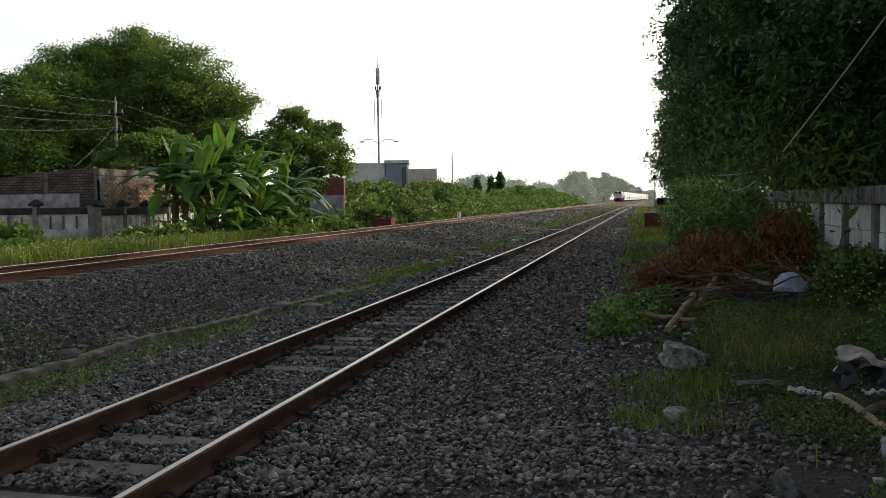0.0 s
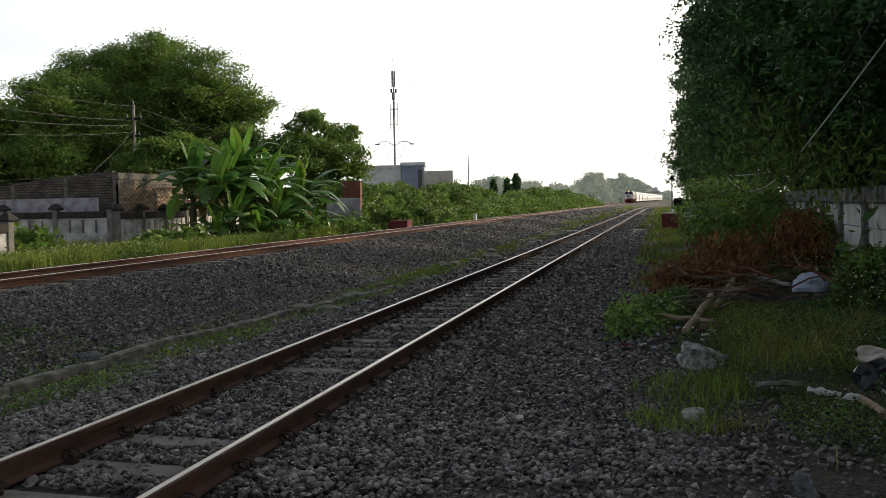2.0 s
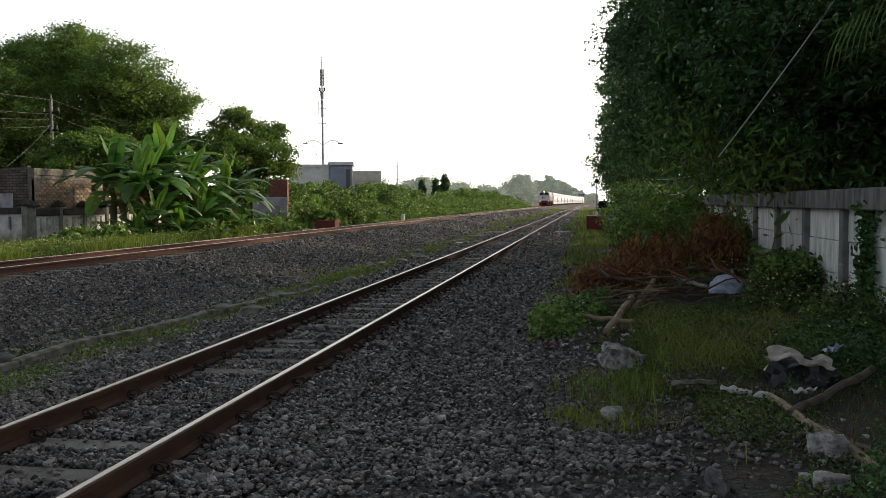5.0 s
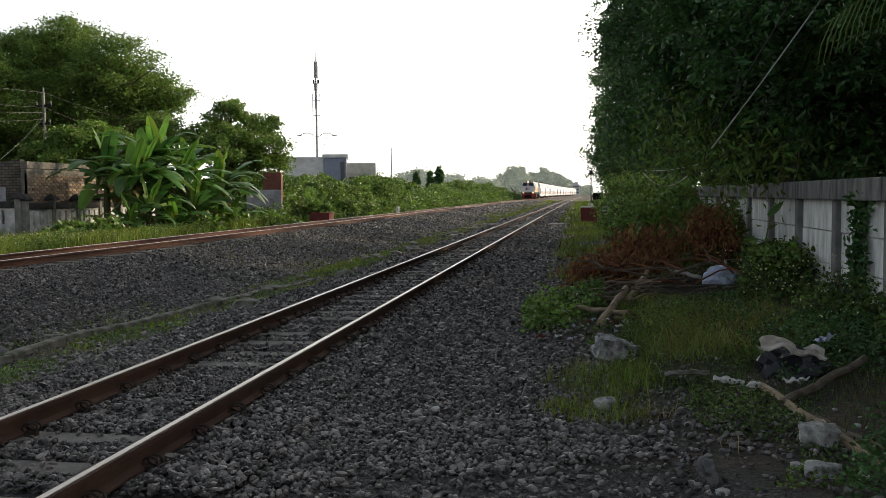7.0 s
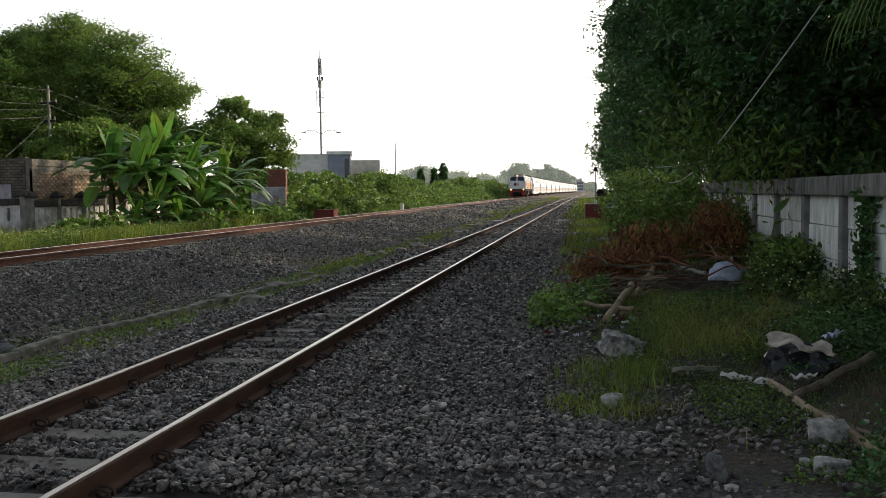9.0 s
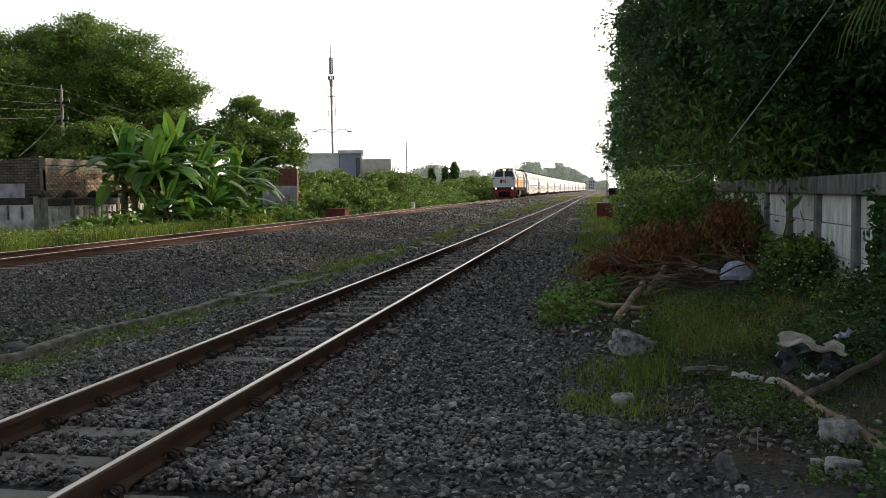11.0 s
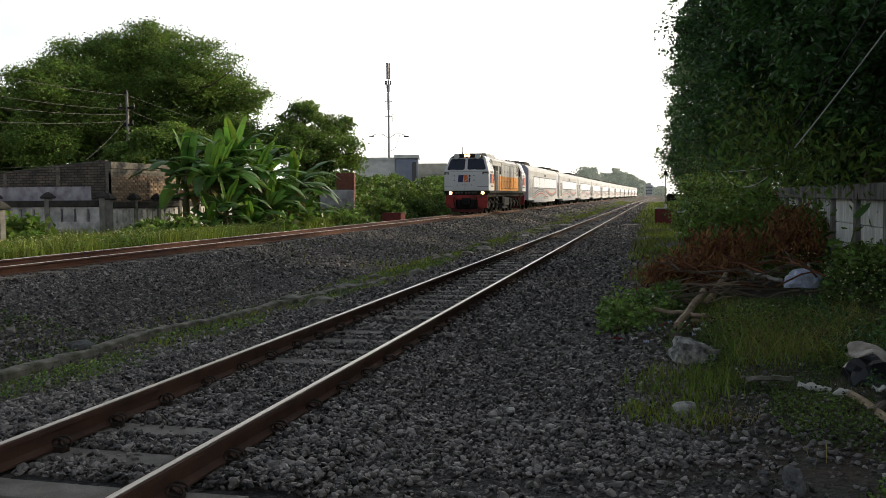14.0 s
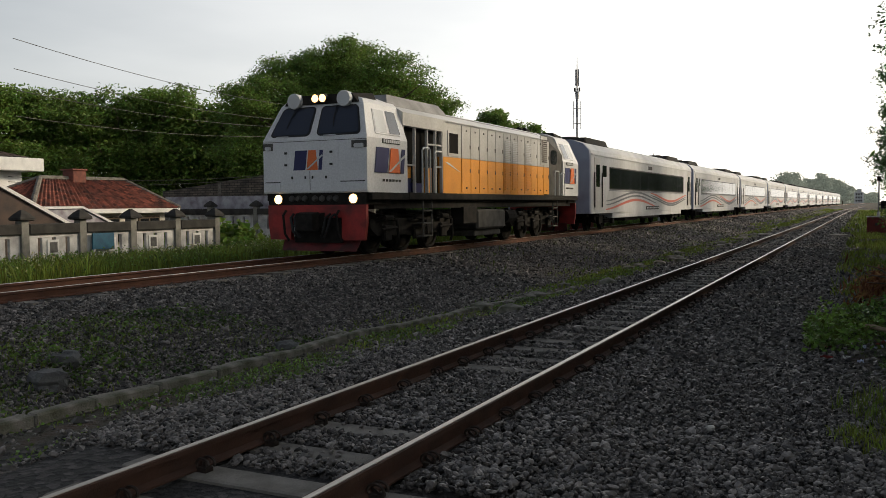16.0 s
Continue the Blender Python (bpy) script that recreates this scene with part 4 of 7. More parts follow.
def build_loco():
    loco = empty("locomotive", pose(FAR_X, 300, FAR_Z), "white, silver and orange diesel locomotive with lit headlamps", "locomotive")
    wheels = []
    cab(loco, False)
    cab(loco, True)
    # underframe and walkway
    part("underframe", boxes((-1.36, 1.36, 0.15, 14.8, 1.22, 1.38), (-1.2, 1.2, 0.5, 14.4, 1.02, 1.22), bevel=0.01), "tdark", loco)
    part("frame_edge", boxes((1.355, 1.372, 1.8, 13.2, 1.24, 1.385), (-1.372, -1.355, 1.8, 13.2, 1.24, 1.385)), "tdark", loco, "black walkway edge")
    # compartment behind the cab
    hw = 1.2
    # solid block; its black colour paints in the shade of the open recess
    part("compartment", boxes((-1.05, 1.05, 1.8, 3.95, 1.38, 2.95), bevel=0.01), "dark", loco, "compartment block painted black for its shaded recess")
    bm = bmesh.new()
    hood = lambda y, w, z0, z1, zt: [(-w, y, z0), (w, y, z0), (w, y, z1), (w * 0.72, y, zt), (-w * 0.72, y, zt), (-w, y, z1)]
    loft(bm, [hood(1.8, hw + 0.02, 2.92, 3.22, 3.42), hood(3.95, hw + 0.02, 2.92, 3.22, 3.42)])
    part("upper_fairing", bm, "tsilver", loco)
    bm = bmesh.new()
    loft(bm, [[(-0.98, y0, 3.36), (0.98, y0, 3.36), (0.8, y1, 3.64), (-0.8, y1, 3.64)] for y0, y1 in ((1.5, 1.8), (4.7, 4.5))])
    part("roof_box", bm, "troof", loco, "raised sooty grey roof box")
    for y in (1.86, 2.45, 3.1, 3.55, 3.9):
        for x in (1.13, -1.2):
            part("pillar", boxes((x, x + 0.07, y - 0.022, y + 0.022, 1.38, 2.95)), "tsilver", loco)
    for y0, y1, z in ((3.1, 3.9, 2.55), (1.86, 2.45, 2.02), (3.55, 3.9, 2.02)):
        part("cross_bar", boxes((1.13, 1.19, y0, y1, z, z + 0.035)), "tsilver", loco)
    part("lower_panel", boxes((1.06, 1.1, 1.9, 2.4, 1.4, 1.72), (1.06, 1.1, 2.5, 3.0, 1.4, 1.62)), "navy", loco, "dark blue lower panels")
    part("orange_panel", boxes((1.06, 1.1, 1.9, 2.4, 1.73, 2.0), (1.06, 1.1, 3.14, 3.5, 1.4, 2.0)), "torange", loco)
    # engine hood: silver above, orange below
    bm = bmesh.new()
    loft(bm, [hood(3.95, hw, 2.31, 3.22, 3.44), hood(11.9, hw, 2.31, 3.22, 3.44)])
    part("hood", bm, "tsilver", loco, "silver engine hood")
    bm = bmesh.new()
    loft(bm, [[(-hw, y, 1.38), (hw, y, 1.38), (hw, y, 2.308), (-hw, y, 2.308)] for y in (3.95, 11.55)])
    part("hood_lower", bm, "torange", loco, "orange lower engine hood")
    for s in (1, -1):
        for i, y in enumerate(np.arange(5.05, 11.5, 0.585)):
            y1 = y + 0.55
            q = [(hw, y, 1.42), (hw, y1, 1.42), (hw, y1, 3.16), (hw, y, 3.16)]
            q = q if s > 0 else mirror_x(q)
            louvre = i in (5, 6, 8)
            d = part("hood_door", slab(bmesh.new(), q, 0, 1, 0.515, 1, 0.0, 0.018, 0.02), "tsilver", loco)
            part("door_lower", slab(bmesh.new(), q, 0, 1, 0, 0.508, 0.0, 0.018, 0.02), "torange", d, "orange lower half")
            bm = bmesh.new()
            for u, v in ((0.5, 0.93), (0.5, 0.07)):
                slab(bm, q, u - 0.05, u + 0.05, v - 0.012, v + 0.012, 0.0, 0.035, 0.03)
            slab(bm, q, 0.9, 0.97, 0.3, 0.36, 0.0, 0.03, 0.02)
            slab(bm, q, 0.9, 0.97, 0.66, 0.72, 0.0, 0.03, 0.02)
            part("hinge", bm, "tgrey", d)
            if louvre:
                for lo, hi, m in ((0.06, 0.50, "torange"), (0.53, 0.90, "tsilver")):
                    bm = bmesh.new()
                    n = 16 if lo < 0.5 else 12
                    for k in range(n):
                        v = lo + (hi - lo) * k / n
                        slab(bm, q, 0.12, 0.88, v, v + 0.45 * (hi - lo) / n, 0.0, 0.05, 0.035)
                    part("louvre", bm, "tw" if m == "tsilver" else m, d)
        q = [(hw, 4.0, 1.42), (hw, 5.02, 1.42), (hw, 5.02, 3.16), (hw, 4.0, 3.16)]
        q = q if s > 0 else mirror_x(q)
        fr = part("vent_frame", slab(bmesh.new(), q, 0.2, 0.85, 0.53, 0.9, 0.03, 0.02, 0.03), "tsilver", loco)
        part("vent_mesh", slab(bmesh.new(), q, 0.27, 0.78, 0.57, 0.86, 0.02, 0.026, 0.03), "dark", fr)
        part("swoosh", slab(bmesh.new(), q, 0.05, 0.95, 0.3, 0.44, proud=0.008, thick=0.01, shape=[(0, 1), (0.2, 0.75), (1, 0), (0.25, 0.9)]), "tw", loco, "white swoosh")
        q = [(hw, 11.2, 1.42), (hw, 11.9, 1.42), (hw, 11.9, 3.3), (hw, 11.2, 3.3)]
        q = q if s > 0 else mirror_x(q)
        part("radiator_frame", slab(bmesh.new(), q, 0.0, 0.9, 0.5, 1.0, 0.02, 0.03, 0.04), "tsilver", loco)
        bm = bmesh.new()
        for k in range(12):
            slab(bm, q, 0.1, 0.8, 0.55 + 0.034 * k, 0.57 + 0.034 * k, 0.0, 0.045, 0.03)
        part("radiator_slats", bm, "clip", loco, "rusty radiator slats")
        # hood top edge bolts and rail
        part("hood_rail", tube(bmesh.new(), [(s * (hw + 0.05), 4.1, 3.2), (s * (hw + 0.05), 11.7, 3.2)], 0.014, 5), "tsilver", loco)
        for y0, z1 in ((2.55, 2.45), (3.2, 2.4), (12.35, 2.2), (12.95, 2.15)):
            bm = bmesh.new()
            tube(bm, [(s * 1.33, y0, 1.38), (s * 1.33, y0, z1 - 0.06), (s * 1.33, y0 + 0.06, z1), (s * 1.33, y0 + 0.36, z1), (s * 1.33, y0 + 0.42, z1 - 0.06), (s * 1.33, y0 + 0.42, 1.38)], 0.022, 6)
            part("handrail", bm, "lens", loco, "pale tubular handrail")
        for ys in (2.85, 12.4):
            bm = bmesh.new()
            for z in (0.35, 0.65, 0.95):
                box(bm, min(s * 1.12, s * 1.32), max(s * 1.12, s * 1.32), ys - 0.22, ys + 0.22, z, z + 0.035)
            for dy in (-0.23, 0.23):
                tube(bm, [(s * 1.3, ys + dy, 0.35), (s * 1.3, ys + dy, 1.3)], 0.018, 5)
            part("ladder", bm, "tgrey", loco, "grey steel cab steps")
    # rear bulkhead piece with its rounded window
    bm = bmesh.new()
    loft(bm, [hood(11.9, 1.2, 1.38, 3.2, 3.44), hood(13.2, 1.3, 1.38, 2.75, 3.4)])
    part("rear_bulkhead", bm, "tgrey", loco, "grey rear cab bulkhead")
    for s in (1, -1):
        q = [(1.2, 11.95, 1.4), (1.3, 13.15, 1.4), (1.3, 13.15, 2.9), (1.2, 11.95, 2.9)]
        q = q if s > 0 else mirror_x(q)
        part("rear_window", slab(bmesh.new(), q, 0.2, 0.62, 0.68, 1.0, 0.14, 0.02, 0.03), "tglass", loco, "rounded dark window")
    # roof fittings
    part("roof_fan", tube(bmesh.new(), [(0, 10.4, 3.42), (0, 10.4, 3.52)], 0.6, 18), "tgrey", loco)
    part("exhaust", boxes((-0.3, 0.3, 5.0, 5.7, 3.42, 3.6), bevel=0.03), "tdark", loco, "dark exhaust stack")
    part("roof_walk", boxes((0.86, 0.96, 4.2, 11.6, 3.30, 3.40), bevel=0.01), "troof", loco)
    part("roof_horns", tube(tube(bmesh.new(), [(0.5, 11.1, 3.52), (0.5, 11.55, 3.52)], [0.09, 0.05], 10), [(0.7, 11.1, 3.50), (0.7, 11.5, 3.50)], [0.08, 0.05], 10), "tdark", loco)
    # tank and boxes below the frame
    part("fuel_tank", boxes((-1.22, 1.22, 6.05, 8.1, 0.42, 0.97), bevel=0.06), "tgrey", loco, "dusty grey fuel tank")
    part("tank_sump", boxes((-1.1, 1.1, 6.1, 8.0, 0.24, 0.40), bevel=0.03), "tgrey", loco)
    part("air_reservoir", tube(bmesh.new(), [(1.05, 8.3, 0.75), (1.05, 9.0, 0.75)], 0.2, 12), "tdark", loco)
    part("battery_box", boxes((0.9, 1.28, 5.0, 5.9, 0.6, 1.05), bevel=0.02), "tdark", loco)
    part("battery_box", boxes((-1.28, -0.9, 5.0, 5.9, 0.6, 1.05), bevel=0.02), "tdark", loco)
    loco_bogie(loco, (1.35, 2.8, 4.25), wheels)
    loco_bogie(loco, (9.6, 11.05, 12.5), wheels)
    return loco, wheels


def wave(u, a, ph):
    return a * math.sin(u * 2 * math.pi * 1.05 + ph)


def build_carriage():
    """A stainless white passenger carriage, 21.3 m long."""
    car = empty("carriage", pose(FAR_X, 330, FAR_Z), "white passenger carriage with dark windows and wavy red and grey stripes", "railway carriage", "carriages of the train")
    w, ln = 1.37, 21.35
    sec = lambda y, k: [(-w * k, y, 0.72), (w * k, y, 0.72), (w * k, y, 2.98), (w * 0.97 * k, y, 3.14), (w * 0.80 * k, y, 3.38), (w * 0.45 * k, y, 3.54), (-w * 0.45 * k, y, 3.54), (-w * 0.80 * k, y, 3.38), (-w * 0.97 * k, y, 3.14), (-w * k, y, 2.98)]
    bm = bmesh.new()
    loft(bm, [sec(0.14, 0.985), sec(0.18, 1.0), sec(ln - 0.18, 1.0), sec(ln - 0.14, 0.985)])
    body = part("body", bm, "tcar", car)
    part("skirt", boxes((-w + 0.01, w - 0.01, 3.3, ln - 3.3, 0.50, 0.72), bevel=0.02), "tcar", car)
    for y0, y1 in ((0.06, 0.16), (ln - 0.16, ln - 0.06)):
        bm = bmesh.new()
        loft(bm, [sec(y0, 0.97), sec(y1, 0.985)])
        end = part("end_wall", bm, "tblue", car, "blue-grey end wall")
        part("gangway", boxes((-0.5, 0.5, min(y0, ln - 0.2) - (0.2 if y0 < 1 else -0.1), y1 + (0.0 if y0 < 1 else 0.2), 0.95, 3.0), bevel=0.04), "rubber", end, "black gangway bellows")
    side = [(w, 0.18, 0.72), (w, ln - 0.18, 0.72), (w, ln - 0.18, 2.98), (w, 0.18, 2.98)]
    L = ln - 0.36
    H = 2.26
    for s in (1, -1):
        q = side if s > 0 else mirror_x(side)
        U = lambda y0, y1: ((y0 - 0.18) / L, (y1 - 0.18) / L)
        V = lambda z: (z - 0.72) / H
        # long window band in panes
        u0, u1 = U(2.75, 18.7)
        band = part("window_band", slab(bmesh.new(), q, u0, u1, V(1.66), V(2.58), 0.06, 0.008, 0.02), "rubber", car)
        for k in range(9):
            a, b = U(2.83 + k * 1.76, 2.83 + k * 1.76 + 1.70)
            part("pane", slab(bmesh.new(), q, a, b, V(1.71), V(2.53), 0.04, 0.013, 0.012), "tglass", band, "tinted window pane")
        part("sill_line", slab(bmesh.new(), q, u0, u1, V(1.61), V(1.64), 0.0, 0.012, 0.02), "stripe_grey", car)
        for y0 in (0.55, 19.85):
            a, b = U(y0, y0 + 0.95)
            d = part("door", slab(bmesh.new(), q, a, b, V(0.86), V(2.86), 0.03, 0.012, 0.03), "tsilver", car, "grey passenger door")
            a2, b2 = U(y0 + 0.22, y0 + 0.73)
            part("door_window", slab(bmesh.new(), q, a2, b2, V(1.75), V(2.6), 0.05, 0.02, 0.02), "tglass", d)
            for e in (y0 - 0.07, y0 + 1.0):
                a3, b3 = U(e, e + 0.07)
                part("door_handrail", slab(bmesh.new(), q, a3, b3, V(0.95), V(2.3), 0.0, 0.05, 0.03), "tdark", d)
        a, b = U(1.72, 2.3)
        part("small_window", slab(bmesh.new(), q, a, b, V(2.15), V(2.6), 0.04, 0.012, 0.02), "tglass", car)
        for z, y0 in ((2.74, 9.8),):
            a, b = U(y0, y0 + 0.8)
            part("route_plate", slab(bmesh.new(), q, a, b, V(2.68), V(2.84), 0.0, 0.014, 0.02), "tgrey", car, "small grey route plate")
        a, b = U(9.3, 12.2)
        plate = part("name_plate", slab(bmesh.new(), q, a, b, V(0.80), V(0.96), 0.0, 0.014, 0.02), "tgrey", car, "grey plate with pale bars")
        bm = bmesh.new()
        for k in range(9):
            a, b = U(9.45 + 0.3 * k, 9.65 + 0.3 * k)
            slab(bm, q, a, b, V(0.85), V(0.91), 0.0, 0.02, 0.01)
        part("plate_bars", bm, "tw", plate)
        # flowing stripes below the windows
        for m, off, half in (("stripe_grey", 0.10, 0.045), ("stripe_grey", -0.02, 0.04), ("stripe_red", -0.16, 0.055)):
            bm = bmesh.new()
            for a0, a1, ph, flip in ((2.2, 11.6, -1.3, 1), (10.3, 19.4, 1.9, -1)):
                n = 26
                prev = None
                for k in range(n + 1):
                    t = k / n
                    y = a0 + (a1 - a0) * t
                    fade = math.sin(math.pi * min(1, max(0, t))) ** 0.5
                    z = 1.26 + 0.20 * math.sin(t * 5.2 + ph) + off * (flip * 0.4 + 0.9 if flip > 0 else -0.8)
                    hh = half * (0.25 + 0.75 * fade)
                    x = s * (w + 0.006)
                    p = [bm.verts.new((x, y, z - hh)), bm.verts.new((x, y, z + hh)), bm.verts.new((x - s * 0.004, y, z + hh)), bm.verts.new((x - s * 0.004, y, z - hh))]
                    if prev:
                        for i in range(4):
                            bm.faces.new((prev[i], prev[(i + 1) % 4], p[(i + 1) % 4], p[i]))
                    prev = p
            part("stripe", bm, m, car, "coral red wavy stripe" if m == "stripe_red" else "slate grey wavy stripe")
        part("gutter", slab(bmesh.new(), q, 0, 1, 0.985, 1.01, 0.0, 0.03, 0.03), "tw", car)
    # roof units
    for y0 in (1.0, 16.6):
        bm = bmesh.new()
        loft(bm, [[(-0.95, y, 3.36), (0.95, y, 3.36), (0.8, y, z), (-0.8, y, z)] for y, z in ((y0, 3.5), (y0 + 0.35, 3.70), (y0 + 3.2, 3.70), (y0 + 3.6, 3.5))])
        ac = part("roof_unit", bm, "tdark", car, "dark roof air-conditioning unit")
        for dy in (0.8, 1.8, 2.8):
            part("fan", tube(bmesh.new(), [(0, y0 + dy, 3.70), (0, y0 + dy, 3.76)], 0.36, 14), "tgrey", ac)
    # running gear
    for yb in (3.3, ln - 3.3):
        bm = bmesh.new()
        for s in (-1, 1):
            loft(bm, [[(s * x, yb - 1.5, 0.5), (s * x, yb - 1.2, 0.34), (s * x, yb - 0.4, 0.3), (s * x, yb + 0.4, 0.3), (s * x, yb + 1.2, 0.34), (s * x, yb + 1.5, 0.5), (s * x, yb + 1.5, 0.62), (s * x, yb - 1.5, 0.62)] for x in (0.85, 1.0)])
            for dy in (-1.05, 1.05):
                box(bm, min(s * 1.0, s * 1.12), max(s * 1.0, s * 1.12), yb + dy - 0.16, yb + dy + 0.16, 0.28, 0.58, 0.02)
            for k in range(4):
                tube(bm, [(s * 1.02, yb, 0.36 + 0.07 * k), (s * 1.02, yb, 0.395 + 0.07 * k)], 0.14, 10)
        box(bm, -0.8, 0.8, yb - 0.4, yb + 0.4, 0.4, 0.72)
        part("bogie", bm, "tdark", car, "sooty black bogie")
        for dy in (-1.05, 1.05):
            ws = part("wheelset", wheelset_bm(0.39), "tdark", car)
            ws.location = (0, yb + dy, 0.39)
    part("equipment_box", boxes((-1.15, 1.15, 6.2, 8.6, 0.34, 0.6), bevel=0.03), "tdark", car)
    part("equipment_box", boxes((-1.1, 1.1, 9.6, 13.6, 0.38, 0.6), bevel=0.03), "tgrey", car)
    part("coupler", boxes((-0.15, 0.15, -0.32, 0.3, 0.6, 0.85), (-0.15, 0.15, ln - 0.3, ln + 0.32, 0.6, 0.85), bevel=0.03), "tdark", car)
    return car


loco, loco_wheels = build_loco()
first_car = build_carriage()
cars = [first_car] + [copy_thing(first_car, pose(FAR_X, 330 + 22 * i, FAR_Z)) for i in range(1, 12)]
TRAIN = [(loco, 0.0, 15.0)] + [(c, 16.35 + 22.0 * i, 21.35) for i, c in enumerate(cars)]

# ---- walls, houses, masts ----
def sight(az, el, d):
    """A place d metres off, az degrees to the left of straight ahead and el degrees up, from the standing point."""
    return Vector((-d * math.sin(radians(az)), d * math.cos(radians(az)), 1.564 + d * math.tan(radians(el))))


def brick_wall_mat(name, axis, c1, c2, mortar):
    m = bpy.data.materials.new(name)
    m.use_nodes = True
    nt = m.node_tree
    N, L = nt.nodes.new, nt.links.new
    p = nt.nodes["Principled BSDF"]
    co, sep, com = N("ShaderNodeTexCoord"), N("ShaderNodeSeparateXYZ"), N("ShaderNodeCombineXYZ")
    L(co.outputs["Object"], sep.inputs[0])
    L(sep.outputs[axis], com.inputs["X"])
    L(sep.outputs["Z"], com.inputs["Y"])
    b = N("ShaderNodeTexBrick")
    b.inputs["Scale"].default_value = 1.0
    b.inputs["Brick Width"].default_value, b.inputs["Row Height"].default_value, b.inputs["Mortar Size"].default_value = 0.30, 0.105, 0.018
    b.inputs["Color1"].default_value, b.inputs["Color2"].default_value, b.inputs["Mortar"].default_value = (*c1, 1), (*c2, 1), (*mortar, 1)
    L(com.outputs[0], b.inputs["Vector"])
    n = N("ShaderNodeTexNoise")
    n.inputs["Scale"].default_value, n.inputs["Detail"].default_value = 1.6, 7
    L(co.outputs["Object"], n.inputs["Vector"])
    r = N("ShaderNodeValToRGB")
    r.color_ramp.elements[0].position, r.color_ramp.elements[1].position = 0.35, 0.65
    r.color_ramp.elements[0].color, r.color_ramp.elements[1].color = (0.5, 0.5, 0.5, 1), (1.25, 1.2, 1.1, 1)
    L(n.outputs["Fac"], r.inputs["Fac"])
    mx = N("ShaderNodeMix")
    mx.data_type, mx.blend_type = "RGBA", "MULTIPLY"
    mx.inputs[0].default_value = 1.0
    L(b.outputs["Color"], mx.inputs["A"])
    L(r.outputs["Color"], mx.inputs["B"])
    L(mx.outputs["Result"], p.inputs["Base Color"])
    p.inputs["Roughness"].default_value = 0.95
    bp = N("ShaderNodeBump")
    bp.inputs["Strength"].default_value, bp.inputs["Distance"].default_value = 0.8, 0.02
    L(b.outputs["Fac"], bp.inputs["Height"])
    bp.invert = True
    L(bp.outputs["Normal"], p.inputs["Normal"])
    return m


# darker than the front's brick: shade of the side away from the sun, painted in
M["brick_shaded"] = brick_wall_mat("shade_painted_weathered_brickwork", "X", (0.15, 0.13, 0.115), (0.085, 0.075, 0.068), (0.045, 0.042, 0.04))


def right_wall():
    """Precast concrete wall beside the path: posts, three panels a bay, a heavy coping."""
    w = empty("boundary_wall", pose(0, 0, 0), "stained white precast concrete wall with dark coping, half overgrown", "wall", kind="structure")
    X, step, y0 = 3.3, 1.98, 3.9
    rng = random.Random(2)
    for i in range(12):
        y = y0 + i * step
        part("post", boxes((X - 0.11, X + 0.09, y - 0.09, y + 0.09, -0.3, 1.44), bevel=0.012), "post", w)
        if i == 11:
            break
        for z0, z1 in ((-0.3, 0.58), (0.592, 1.02), (1.032, 1.44)):
            bm = boxes((X - 0.035, X + 0.035, y + 0.088, y + step - 0.088, z0, z1), bevel=0.008)
            p = part("panel", bm, "wall", w)
            p.location = (rng.uniform(-0.012, 0.012), 0, 0)
        part("coping", boxes((X - 0.17, X + 0.15, y - 0.02, y + step - 0.026, 1.443, 1.70), bevel=0.015), "wall_cap", w, "soot-stained concrete coping")


def fence_run(p0, p1, step, style, lift, paint="fence"):
    """Slotted concrete fence with capped posts between two plan points."""
    a, b = Vector((*p0, 0)), Vector((*p1, 0))
    d = b - a
    ground = -0.7 - lift
    n = max(1, round(d.length / step))
    yaw = math.degrees(math.atan2(d.y, d.x))
    f = empty("slotted_fence", pose(a.x, a.y, lift, 0, 0, yaw), "grey-white slotted concrete fence with dark coping and capped posts", "fence", "trackside fences")
    s = d.length / n
    rng = random.Random(int(a.y * 7))
    for i in range(n + 1):
        x = i * s
        part("post", boxes((x - 0.11, x + 0.11, -0.11, 0.11, ground, 0.98), bevel=0.01), "post", f)
        bm = bmesh.new()
        loft(bm, [[(x - k, -k, z), (x + k, -k, z), (x + k, k, z), (x - k, k, z)] for k, z in ((0.17, 0.98), (0.21, 1.0), (0.21, 1.05), (0.13, 1.15), (0.03, 1.24))])
        part("post_cap", bm, "fence_cap", f, "dark pyramid post cap")
        if i == n:
            break
        x0, x1 = x + 0.11, x + s - 0.11
        part("lower_panel", boxes((x0, x1, -0.05, 0.05, ground, 0.05), bevel=0.006), paint, f)
        part("upper_rail", boxes((x0, x1, -0.05, 0.05, 0.56, 0.645), bevel=0.006), paint, f)
        part("coping", boxes((x0, x1, -0.13, 0.13, 0.647, 0.90), bevel=0.02), "fence_cap", f, "black weathered coping")
        m = 3
        wpier = (x1 - x0 - m * 0.13) / (m + 1)
        for k in range(m + 1):
            q = x0 + k * (wpier + 0.13)
            part("slat", boxes((q, q + wpier, -0.045, 0.045, 0.052, 0.558)), paint, f)
        if style == "windowed":
            q = x0 + 0.55 + rng.uniform(-0.1, 0.1)
            part("vent_frame", boxes((q, q + 0.36, -0.075, -0.046, 0.12, 0.5), bevel=0.01), "white", f)
            part("vent", boxes((q + 0.07, q + 0.29, -0.085, -0.07, 0.18, 0.44)), "rock_dark", f)


